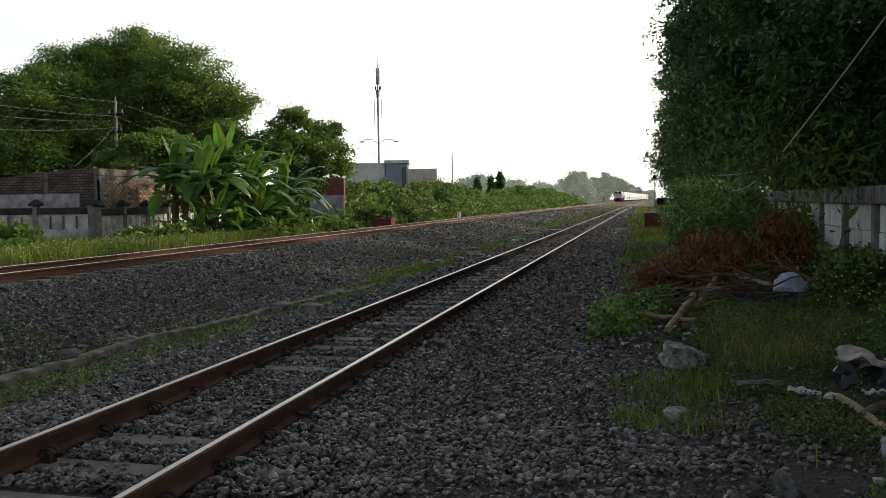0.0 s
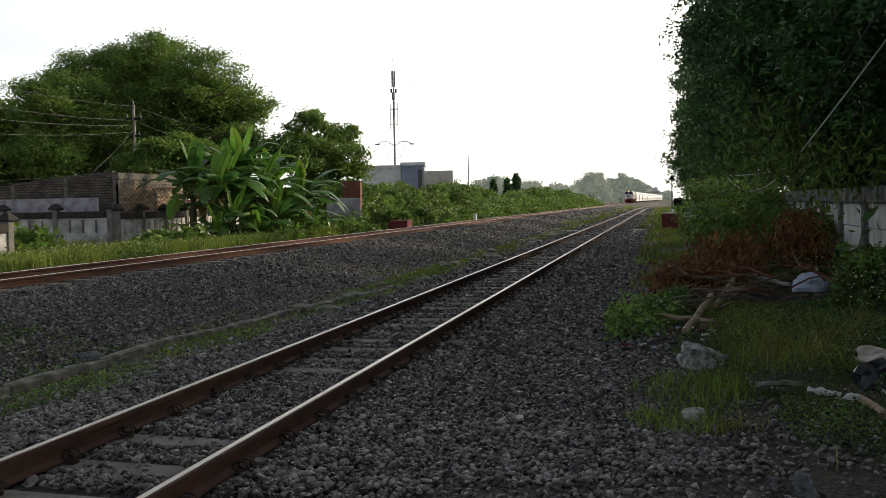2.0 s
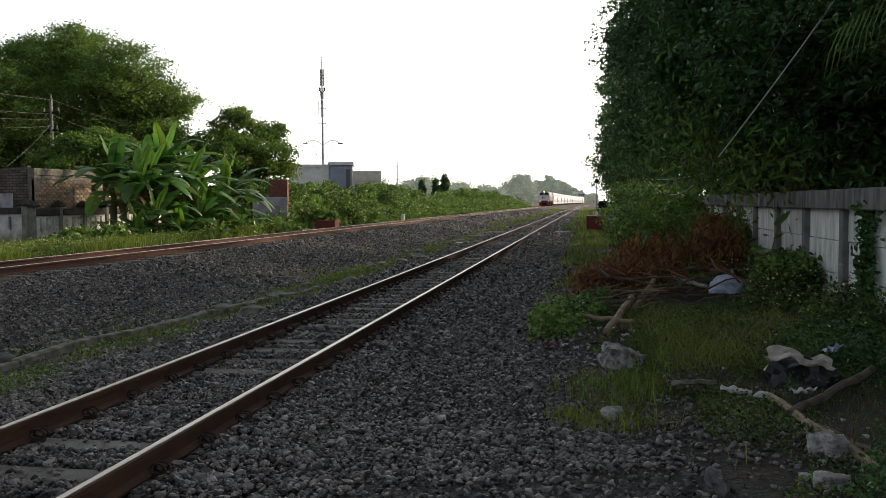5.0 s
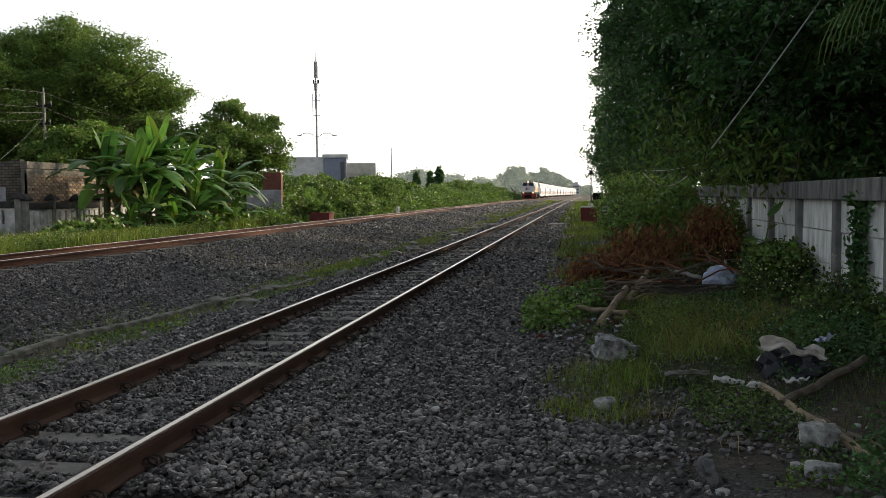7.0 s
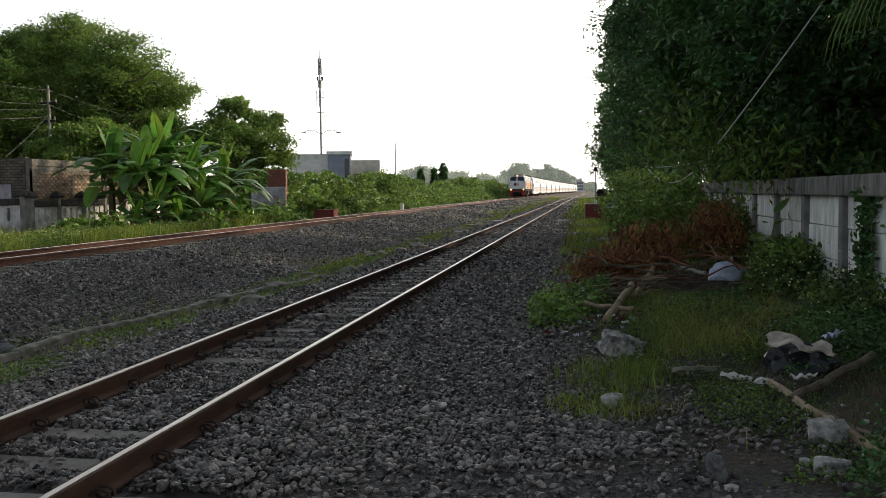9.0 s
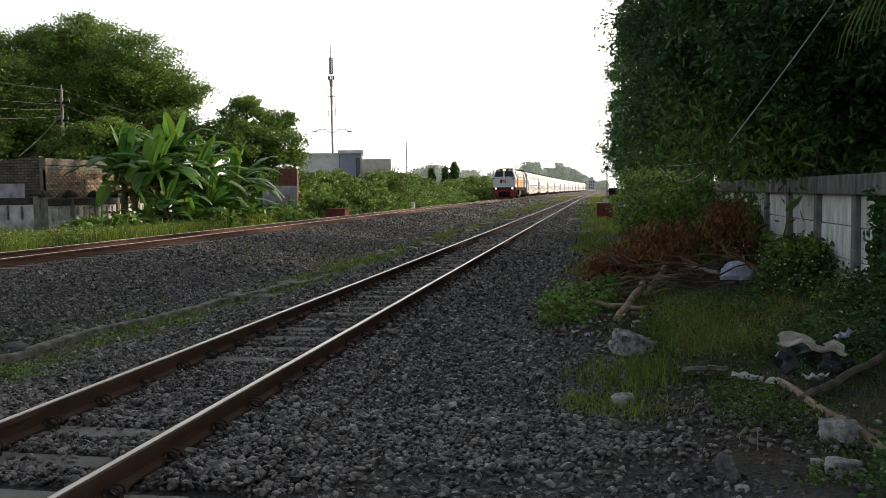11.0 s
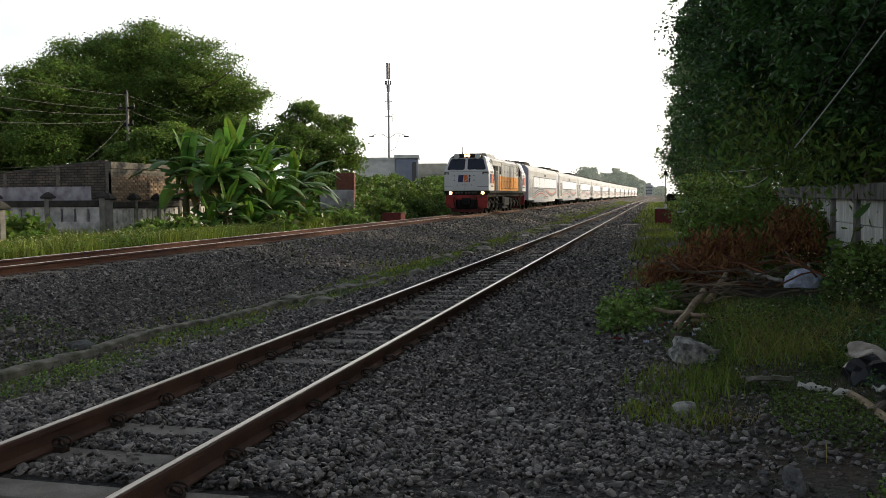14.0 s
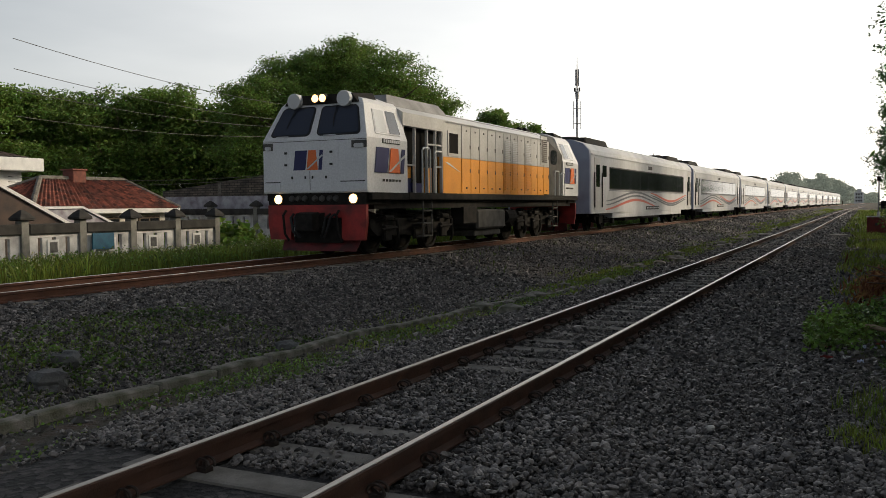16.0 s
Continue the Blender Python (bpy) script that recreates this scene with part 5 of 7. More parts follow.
def brick_ruin():
    b = empty("brick_outbuilding", pose(-21.0, 30.9, 0), "roofless weathered brick outbuilding behind the fence", "outbuilding")
    part("front_wall", boxes((-0.24, 0.0, 0.0, 4.8, -0.8, 2.74)), "mortar", b)
    # bricks of the front, laid in stretcher bond, some broken out
    rng = random.Random(61)
    whole = part("brick", boxes((-0.02, 0.02, -0.137, 0.137, -0.043, 0.043), bevel=0.006), "brick", b)
    half = part("brick", boxes((-0.02, 0.02, -0.062, 0.062, -0.043, 0.043), bevel=0.006), "brick", b)
    whole.location, half.location = (0.002, 1.0, 0.5), (0.002, 0.5, 0.5)
    for row in range(18):
        z = 0.66 + 0.107 * row
        y = 0.15 if row % 2 == 0 else 0.30
        if row % 2:
            o = new("brick", half.data)
            o.parent, o.location = b, (rng.uniform(-0.004, 0.008), 0.072, z)
        while y < 4.68:
            if rng.random() > 0.03:
                o = new("brick", whole.data)
                o.parent = b
                o.matrix_basis = pose(rng.uniform(-0.006, 0.010), y + rng.uniform(-0.006, 0.006), z + rng.uniform(-0.004, 0.004), rng.uniform(-0.8, 0.8), 0, rng.uniform(-1.2, 1.2))
            y += 0.30
    part("lintel_band", boxes((-0.23, 0.012, 0.02, 4.8, 2.60, 2.72), (-0.25, 0.03, 0.0, 4.85, 2.75, 3.02), bevel=0.01), "mortar", b, "pale chipped concrete band")
    for y in (0.0, 2.6, 4.7):
        part("pillar", boxes((-0.1, 0.018, y - 0.0, y + 0.13, -0.8, 2.58)), "mortar", b)
    bm = bmesh.new()
    loft(bm, [[(x, 0.0, -0.8), (x, 0.24, -0.8), (x, 0.24, z), (x, 0.0, z)] for x, z in ((-0.25, 3.1), (-2.4, 2.92), (-4.8, 2.68), (-8.2, 2.3))])
    part("gable_wall", bm, "brick_shaded", b, "sloping brick side wall coloured dark for its shaded face")
    for x in (-2.4, -4.9):
        part("pillar", boxes((x - 0.08, x + 0.08, -0.02, 0.1, -0.8, 2.88 if x > -3 else 2.62)), "mortar", b)
    part("plaster_patch", boxes((-8.0, -0.9, -0.05, -0.005, 0.5, 2.05)), "plaster", b, "mottled grey-mauve plaster")
    part("back_wall", boxes((-8.0, -0.3, 5.5, 5.7, -0.8, 2.0)), "brick_shaded", b)
    # open shed with a rusty roof beside it
    s = empty("open_shed", pose(-21.6, 36.0, 0), "collapsed rusty-roofed shed beside the brick outbuilding", "shed")
    for x, y in ((0, 0), (0, 2.6), (-2, 0), (-2, 2.6)):
        part("shed_post", boxes((x - 0.06, x + 0.06, y - 0.06, y + 0.06, -0.8, 1.7)), "wood_grey", s)
    for k in range(7):
        bm = bmesh.new()
        y = k * 0.4
        loft(bm, [[(0.3, y, 1.75), (0.3, y + 0.37, 1.75), (0.3, y + 0.37, 1.78), (0.3, y, 1.78)], [(-2.3, y, 2.35 - 0.03 * k), (-2.3, y + 0.37, 2.35 - 0.03 * k), (-2.3, y + 0.37, 2.38 - 0.03 * k), (-2.3, y, 2.38 - 0.03 * k)]])
        part("roof_sheet", bm, "rail_orange", s, "rusty roof sheet")
    part("beam", tube(tube(bmesh.new(), [(0.1, -0.1, 1.0), (0.0, 2.7, 1.6)], 0.05, 6), [(0.15, 0.3, 1.65), (-0.3, 1.6, 0.9)], 0.05, 6), "wood", s)
    part("back_panel", boxes((-2.2, -2.1, 0, 2.7, -0.8, 2.0)), "red_brick", s)


def tiled_plane(name, parent, bl, br, tr, tl, material, rows, cols):
    """Roof slope of overlapping rounded tiles on a board."""
    bl, br, tr, tl = [Vector(v) for v in (bl, br, tr, tl)]
    nrm = (br - bl).cross(tl - bl).normalized()
    bm = bmesh.new()
    loft(bm, [[p - nrm * 0.06 for p in (bl, br, tr, tl)], [p - nrm * 0.005 for p in (bl, br, tr, tl)]])
    at = lambda u, v: bl.lerp(br, u).lerp(tl.lerp(tr, u), v)
    for i in range(rows):
        for j in range(cols):
            u0, u1, v0, v1 = j / cols, (j + 0.92) / cols, i / rows, min(1, (i + 1.15) / rows)
            um = (u0 + u1) / 2
            q = [at(u0, v0) + nrm * 0.02, at(um, v0) + nrm * 0.06, at(u1, v0) + nrm * 0.02, at(u1, v1) + nrm * 0.0, at(um, v1) + nrm * 0.03, at(u0, v1) + nrm * 0.0]
            v = [bm.verts.new(p) for p in q]
            bm.faces.new((v[0], v[1], v[4], v[5]))
            bm.faces.new((v[1], v[2], v[3], v[4]))
    return part(name, bm, material, parent)


def houses():
    h = empty("house", pose(-26.4, 24.2, -0.9), "low cream house with a hipped red clay tile roof", "house")
    part("wall", boxes((-1.7, 1.7, -3.8, 2.0, 0, 2.45)), "cream", h)
    e, z0, z1 = 2.1, 2.45, 3.55
    A, B, C, D = (e, -4.4, z0), (e, 2.4, z0), (-e, 2.4, z0), (-e, -4.4, z0)
    R0, R1 = (0, -2.3, z1), (0, 1.6, z1)
    tiled_plane("roof", h, A, B, R1, R0, "tile", 14, 34)
    tiled_plane("roof", h, D, A, R0, R0, "tile", 14, 26)
    tiled_plane("roof", h, C, D, R0, R1, "tile", 8, 20)
    tiled_plane("roof", h, B, C, R1, R1, "tile", 12, 20)
    bm = bmesh.new()
    tube(bm, [R0, R1], 0.11, 8)
    for p, q in ((R0, A), (R1, B), (R0, D)):
        tube(bm, [p, q], 0.1, 8)
    part("ridge_tile", bm, "mortar", h, "pale mortared ridge tiles")
    part("fascia", boxes((e - 0.05, e + 0.02, -4.4, 2.4, z0 - 0.16, z0 + 0.0)), "white", h, "white eaves board")
    for y in (-3.2, -1.4, 0.6):
        wn = part("window", boxes((1.67, 1.75, y, y + 1.1, 1.15, 2.15), bevel=0.02), "wood_grey", h)
        part("pane", boxes((1.73, 1.765, y + 0.08, y + 0.5, 1.23, 2.07), (1.73, 1.765, y + 0.58, y + 1.02, 1.23, 2.07)), "tglass", wn)
    part("chimney", boxes((-0.25, 0.3, -1.1, -0.5, 3.2, 3.85), (-0.3, 0.35, -1.15, -0.45, 3.85, 3.92), bevel=0.02), "red_brick", h, "dull pink-red chimney")
    # lean-to with cement gable before it
    g = empty("lean_to", pose(-21.6, 18.9, -0.7), "grey cement lean-to with white-edged gable roof", "outbuilding")
    bm = bmesh.new()
    loft(bm, [[(x, -1.0, 0), (x, 1.7, 0), (x, 1.7, 1.72), (x, 0.5, 2.25), (x, -1.0, 2.25)] for x in (-2.5, 0.0)])
    part("gable", bm, "plaster", g)
    bm = bmesh.new()
    loft(bm, [[(0.06, -1.1, 2.25), (0.06, 0.5, 2.27), (0.06, 0.5, 2.34), (0.06, -1.1, 2.32)], [(-2.6, -1.1, 2.25), (-2.6, 0.5, 2.27), (-2.6, 0.5, 2.34), (-2.6, -1.1, 2.32)]])
    loft(bm, [[(0.06, 0.5, 2.27), (0.06, 1.9, 1.66), (0.06, 1.9, 1.73), (0.06, 0.5, 2.34)], [(-2.6, 0.5, 2.27), (-2.6, 1.9, 1.66), (-2.6, 1.9, 1.73), (-2.6, 0.5, 2.34)]])
    part("roof_edge", bm, "white", g, "white cement roof edge")
    g2 = empty("lean_to", pose(-20.6, 15.8, -0.7), "dark-tiled lean-to with a white sloping barge board", "outbuilding")
    bm = bmesh.new()
    loft(bm, [[(x, -4.5, 0), (x, 2.2, 0), (x, 2.2, 1.78), (x, -1.2, 3.44), (x, -4.5, 3.5)] for x in (-0.6, 0.0)])
    part("gable", bm, "tile_dark", g2, "dark weathered gable")
    bm = bmesh.new()
    loft(bm, [[(0.08, -1.3, 3.48), (0.08, 2.4, 1.68), (0.08, 2.4, 1.78), (0.08, -1.3, 3.58)], [(-0.7, -1.3, 3.48), (-0.7, 2.4, 1.68), (-0.7, 2.4, 1.78), (-0.7, -1.3, 3.58)]])
    part("barge_board", bm, "white", g2, "white sloping barge board")
    part("pipe", boxes((0.02, 0.12, -3.6, -0.4, 1.98, 2.12)), "white", g2)
    f = empty("flat_roofed_house", pose(-37.6, 27.0, -0.7), "white house with a broad flat eaves slab", "house")
    part("wall", boxes((-4, 2.2, -7, 1.4, 0, 4.0)), "white", f)
    part("roof_slab", boxes((-4.6, 3.0, -7.6, 2.0, 4.0, 4.6), bevel=0.03), "white", f, "thick white eaves slab")
    tiled_plane("upper_roof", f, (2.6, -7.2, 4.62), (2.6, 1.6, 4.62), (-1, -1.0, 5.6), (-1, -5.0, 5.6), "tile_dark", 10, 24)
    # blue banner on the fence
    b = part("banner", boxes((-0.02, 0.02, -0.36, 0.36, -0.22, 0.2)), "blue")
    b.matrix_basis = pose(-18.14, 16.95, 0.72)
    tagged(b, "teal-blue banner hung on the fence", "banner")


def background_buildings():
    # grey panel wall with red brickwork above, by the banana plants
    g = empty("yard_wall", pose(*sight(20.4, 0, 46)[:2], -0.5, 0, 0, 18), "grey cement yard wall with red brick upper part", "wall")
    part("cement_panel", boxes((-0.9, 0.85, -0.1, 0.1, 0, 2.42), bevel=0.02), "plaster", g)
    part("brick_upper", boxes((-0.05, 0.86, -0.09, 0.09, 2.42, 3.3), bevel=0.02), "red_brick", g, "dull red brick upper part")
    part("return_wall", boxes((0.68, 0.86, 0.1, 3.0, 0, 3.3)), "red_brick", g)
    b = empty("workshop_block", pose(*sight(16.0, 0, 92)[:2], -0.8, 0, 0, 14), "blue-grey clad block with a white annexe and cream part", "building")
    part("block", boxes((-0.9, 1.35, -2.5, 2.5, 0, 6.2), bevel=0.03), "bluegrey", b)
    part("parapet", boxes((-1.05, 1.5, -2.7, 2.7, 6.2, 6.55), bevel=0.03), "white", b)
    part("annexe", boxes((-5.0, -0.95, -2.3, 3.5, 0, 6.0), (-5.1, -0.95, -2.4, 3.5, 6.0, 6.3)), "white", b, "white annexe")
    part("cream_part", boxes((1.36, 4.2, -1.2, 3.2, 0, 5.5), (1.36, 4.3, -1.3, 3.2, 4.6, 5.7)), "cream", b, "cream flat-roofed part")
    for x in (1.6, 2.4, 3.2):
        w = part("window", boxes((x, x + 0.55, -1.26, -1.18, 3.0, 4.3), bevel=0.02), "tglass", b)
    part("window", boxes((0.75, 1.2, -2.56, -2.48, 3.6, 5.8), bevel=0.02), "tglass", b)


def distant_building():
    p = sight(0.42, 0, 600)
    d = empty("distant_building", pose(p.x, p.y, -1), "pale hazy block far beyond the end of the line", "building")
    part("block", boxes((-2.6, 2.6, 0, 8, 0, 8.6), (-1.2, 1.4, 0, 8, 8.6, 10.4)), "white", d)
    for z in (2.5, 4.5, 6.5):
        for x in (-1.9, -0.5, 0.9):
            part("window", boxes((x, x + 0.9, -0.06, 0.02, z, z + 1.1)), "tglass", d)


def red_box(x, y, z, sx, sy, sz, label):
    b = empty("relay_box", pose(x, y, z), label, "relay box", "maroon trackside boxes")
    part("cabinet", boxes((-sx / 2, sx / 2, -sy / 2, sy / 2, -0.1, sz), bevel=0.015), "redpaint", b)
    part("lid", boxes((-sx / 2 - 0.03, sx / 2 + 0.03, -sy / 2 - 0.03, sy / 2 + 0.03, sz, sz + 0.045), bevel=0.01), "white" if x > -5 else "redpaint", b, "flat overhanging lid")
    part("hasp", boxes((-0.05, 0.05, -sy / 2 - 0.02, -sy / 2, sz * 0.55, sz * 0.7)), "tgrey", b)


def trackside_bits():
    red_box(0.36, 46.4, -0.06, 0.82, 0.7, 0.88, "maroon metal relay box on the grass verge")
    red_box(-12.95, 42.9, 0.22, 0.98, 0.8, 0.46, "low maroon concrete box beside the raised track")
    s = empty("trackside_signal", pose(0.62, 62.0, 0.0), "slim signal post with a black lamp head", "signal")
    part("post", tube(bmesh.new(), [(0, 0, 0), (0, 0, 2.9)], 0.045, 8), "steel", s)
    part("lower_sleeve", tube(bmesh.new(), [(0, 0, 0), (0, 0, 0.9)], 0.1, 8), "white", s)
    part("lamp_head", boxes((0.12, 0.75, -0.15, 0.1, 1.1, 1.6), bevel=0.03), "tdark", s)
    part("bracket", boxes((0.0, 0.14, -0.03, 0.03, 1.3, 1.38)), "tdark", s)
    part("cap", boxes((-0.12, 0.12, -0.1, 0.1, 2.85, 3.15), bevel=0.03), "tdark", s)
    k = empty("marker_stone", pose(-13.1, 62.0, 0.2), "small white trackside marker post", "marker post")
    part("stone", boxes((-0.12, 0.12, -0.1, 0.1, -0.1, 0.55), bevel=0.03), "white", k)
    part("plinth", boxes((-0.18, 0.18, -0.16, 0.16, -0.1, 0.08), bevel=0.02), "white", k)
    # drain covers by the near track
    for x, y, l in ((-4.75, 33.0, 0.5), (-4.3, 43.5, 0.9), (-1.2, 44.0, 1.0)):
        c = part("drain_slab", boxes((-0.35 * l, 0.35 * l, -0.5, 0.5, -0.05, 0.07), bevel=0.015), "cardboard")
        c.matrix_basis = pose(x, y, float(ground_z(x, y)), 0, 0, 8)
        tagged(c, "pale concrete drain slab lying beside the track", "concrete slab", "drain slabs")
    # low retaining kerb behind the far track
    kb = empty("retaining_kerb", pose(0, 0, 0), "low dark concrete retaining kerb behind the raised track", "kerb", kind="structure")
    for i in range(60):
        y = 4 + i * 2.0
        part("kerb_block", boxes((-13.35, -13.12, y + 0.02, y + 1.98, -0.2, 0.29 + 0.015 * math.sin(i * 2.3)), bevel=0.015), "kerb", kb)


def mobile_tower():
    base = sight(17.05, 0, 120)
    t = empty("cell_mast", pose(base.x, base.y, -1.0, 0, 0, 17), "slim dark steel cell mast with antennas and lamp arms", "mast")
    top = 22.2
    part("pole", tube(bmesh.new(), [(0, 0, 0), (0, 0, 13), (0, 0, 19), (0, 0, top)], [0.17, 0.14, 0.09, 0.04], 10), "steel", t)
    for x in (-0.16, 0.18):
        part("panel_antenna", boxes((x - 0.10, x + 0.10, -0.3, -0.15, top - 3.9, top - 1.7), bevel=0.03), "steel", t)
    part("antenna_collar", tube(bmesh.new(), [(0, 0, top - 5.6), (0, 0, top - 4.6)], [0.22, 0.28], 10), "steel", t)
    for x in (-0.3, 0.3):
        part("remote_unit", boxes((x - 0.13, x + 0.13, -0.2, 0.2, top - 4.6, top - 4.1), bevel=0.03), "tgrey", t)
    part("equipment", tube(bmesh.new(), [(0, 0, top - 8.0), (0, 0, top - 5.7)], 0.17, 10), "steel", t)
    for x in (-0.48, 0.48):
        part("whip_bar", tube(bmesh.new(), [(x, 0, top - 9.6), (x, 0, top - 5.9)], 0.045, 6), "steel", t)
        part("whip_bracket", boxes((min(0, x), max(0, x), -0.03, 0.03, top - 8.9, top - 8.82), (min(0, x), max(0, x), -0.03, 0.03, top - 6.9, top - 6.82)), "steel", t)
    for s in (-1, 1):
        part("lamp_arm", tube(bmesh.new(), [(0, 0, top - 11.8), (s * 0.9, 0, top - 11.2), (s * 1.7, 0, top - 11.2), (s * 2.3, 0, top - 11.5)], 0.05, 6), "steel", t)
        part("arm_stay", tube(bmesh.new(), [(0, 0, top - 13.6), (s * 0.8, 0, top - 13.2), (s * 1.5, 0, top - 11.3)], 0.03, 6), "steel", t)
        part("lamp", boxes((s * 2.35 - 0.35, s * 2.35 + 0.35, -0.12, 0.12, top - 11.62, top - 11.48), bevel=0.03), "tgrey", t)
    p = sight(12.3, 0, 150)
    m = empty("lattice_mast", pose(p.x, p.y, -1), "thin grey antenna mast above the hedge", "mast")
    part("mast_pole", tube(bmesh.new(), [(0, 0, 0), (0, 0, 8), (0, 0, 10.9)], [0.14, 0.11, 0.06], 6), "steel", m)
    for z in (6.5, 7.6, 8.7, 9.6, 10.3):
        part("cross_arm", boxes((-0.3, 0.3, -0.03, 0.03, z, z + 0.07)), "steel", m)


def sagging(a, b, sag, n=14):
    a, b = Vector(a), Vector(b)
    return [a.lerp(b, k / n) - Vector((0, 0, 4 * sag * (k / n) * (1 - k / n))) for k in range(n + 1)]


def poles_and_wires():
    p = sight(33.15, 0, 50)
    pole = empty("utility_pole", pose(p.x, p.y, -0.9), "grey concrete utility pole with insulator arms", "utility pole")
    part("pole_shaft", tube(bmesh.new(), [(0, 0, 0), (0, 0, 8.0)], [0.11, 0.07], 10), "wall_cap", pole)
    part("cross_arm", boxes((-0.45, 0.45, -0.05, 0.05, 7.2, 7.32)), "tdark", pole)
    part("cross_arm", boxes((-0.35, 0.35, -0.05, 0.05, 6.3, 6.4)), "tdark", pole)
    for x, z in ((-0.4, 7.32), (0.4, 7.32), (0, 8.0), (0.3, 6.4)):
        part("insulator", tube(bmesh.new(), [(x, 0, z), (x, 0, z + 0.2)], [0.05, 0.035], 8), "wall_cap", pole)
    spans = [((51.5, 9.8, 30), (33.15, 6.25, 50), 0.4), ((51.5, 8.1, 31), (33.15, 5.4, 50), 0.4), ((51.5, 6.9, 31), (33.2, 5.1, 50), 0.4), ((51.5, 5.4, 32), (33.2, 4.7, 50), 0.4),
             ((33.15, 6.25, 50), (24.0, 4.2, 75), 0.5), ((33.15, 5.4, 50), (25.0, 3.4, 75), 0.6), ((33.2, 4.8, 50), (35.6, 2.3, 37), 0.1), ((34.4, 2.25, 37.5), (52, 1.9, 36), 0.25), ((35.0, 2.15, 38), (52, 1.6, 36), 0.3),
             ((21.8, 3.9, 80), (14.0, 1.6, 160), 0.6)]
    for a, b, sag in spans:
        w = part("overhead_wire", tube(bmesh.new(), sagging(sight(*a), sight(*b), sag), 0.011, 5), "wire")
        tagged(w, "thin black overhead wire", "wire", "overhead wires")
    for a, b, sag, m in (((-8.1, 2.7, 14.0), (-15.2, 12.4, 11.5), 0.03, "wire_pale"), ((-3.7, 1.4, 26.0), (-7.2, 1.7, 20.0), 0.06, "wire_pale"), ((-3.9, 1.25, 24.0), (-6.6, 1.0, 19.0), 0.28, "wire_pale"), ((-8.0, 4.0, 14.0), (-12.5, 11.0, 12.0), 0.05, "wire")):
        w = part("guy_wire", tube(bmesh.new(), sagging(sight(*a), sight(*b), sag), 0.010, 5), m)
        tagged(w, "pale cable strung among the branches", "wire", "cables in the trees")


right_wall()
fence_run((-18.3, 4.25), (-18.3, 21.55), 1.73, "windowed", 0.30)
fence_run((-28.3, 30.2), (-20.9, 30.2), 2.45, "plain", 0.6)
fence_run((-20.75, 30.35), (-20.95, 41.0), 1.8, "plain", 0.53, "whitewash")
brick_ruin()
houses()
background_buildings()
distant_building()
trackside_bits()
mobile_tower()
poles_and_wires()

# ---- trees, shrubs, grass ----
def shell_points(rng, lobes, n, clump, per, inner=0.0, share=None, flat=0.7, shell=(0.62, 1.06)):
    """Leaf places in clumps near the surface of overlapping ellipsoids. share: how the clumps divide among them."""
    k = max(1, n // per)
    vol = np.array([l[3] * l[4] + l[4] * l[5] + l[3] * l[5] for l in lobes])
    if share is not None:
        vol = vol * share
    which = rng.choice(len(lobes), k, p=vol / vol.sum())
    L = np.array(lobes)[which]
    d = rng.normal(size=(k, 3))
    d /= np.linalg.norm(d, axis=1)[:, None]
    r = rng.uniform(shell[0] - inner, shell[1], k)[:, None] ** 0.7
    c = L[:, :3] + d * r * L[:, 3:6]
    s = clump * rng.uniform(0.6, 1.5, k)
    p = np.repeat(c, per, 0) + np.clip(rng.normal(size=(k * per, 3)), -1.5, 1.5) * np.repeat(s, per)[:, None] * np.array([1, 1, flat])
    return p, np.repeat(d, per, 0)


def trunk_bm(rng, h, r, lobes, limbs):
    bm = bmesh.new()
    pts = [(0, 0, -0.3)] + [(rng.gauss(0, 0.06) * i, rng.gauss(0, 0.06) * i, h * i / 4) for i in range(1, 5)]
    tube(bm, pts, [r * 1.35, r * 1.05, r * 0.9, r * 0.8, r * 0.65], 10)
    top = Vector(pts[-1])
    for l in lobes[:limbs]:
        c = Vector(l[:3])
        st = Vector(pts[rng.choice((2, 3, 4))])
        mid = st.lerp(c, 0.5) + Vector((rng.gauss(0, 0.3), rng.gauss(0, 0.3), 0.2))
        tube(bm, [st, mid, c, c + (c - mid) * 0.6], [r * 0.5, r * 0.34, r * 0.18, r * 0.05], 7)
        for q in range(3):
            e = c + Vector((rng.gauss(0, 1) * l[3], rng.gauss(0, 1) * l[4], rng.uniform(0, 0.9) * l[5])) * 0.7
            tube(bm, [mid.lerp(c, 0.5 + 0.2 * q), mid.lerp(e, 0.7), e], [r * 0.16, r * 0.1, r * 0.03], 5)
    return bm


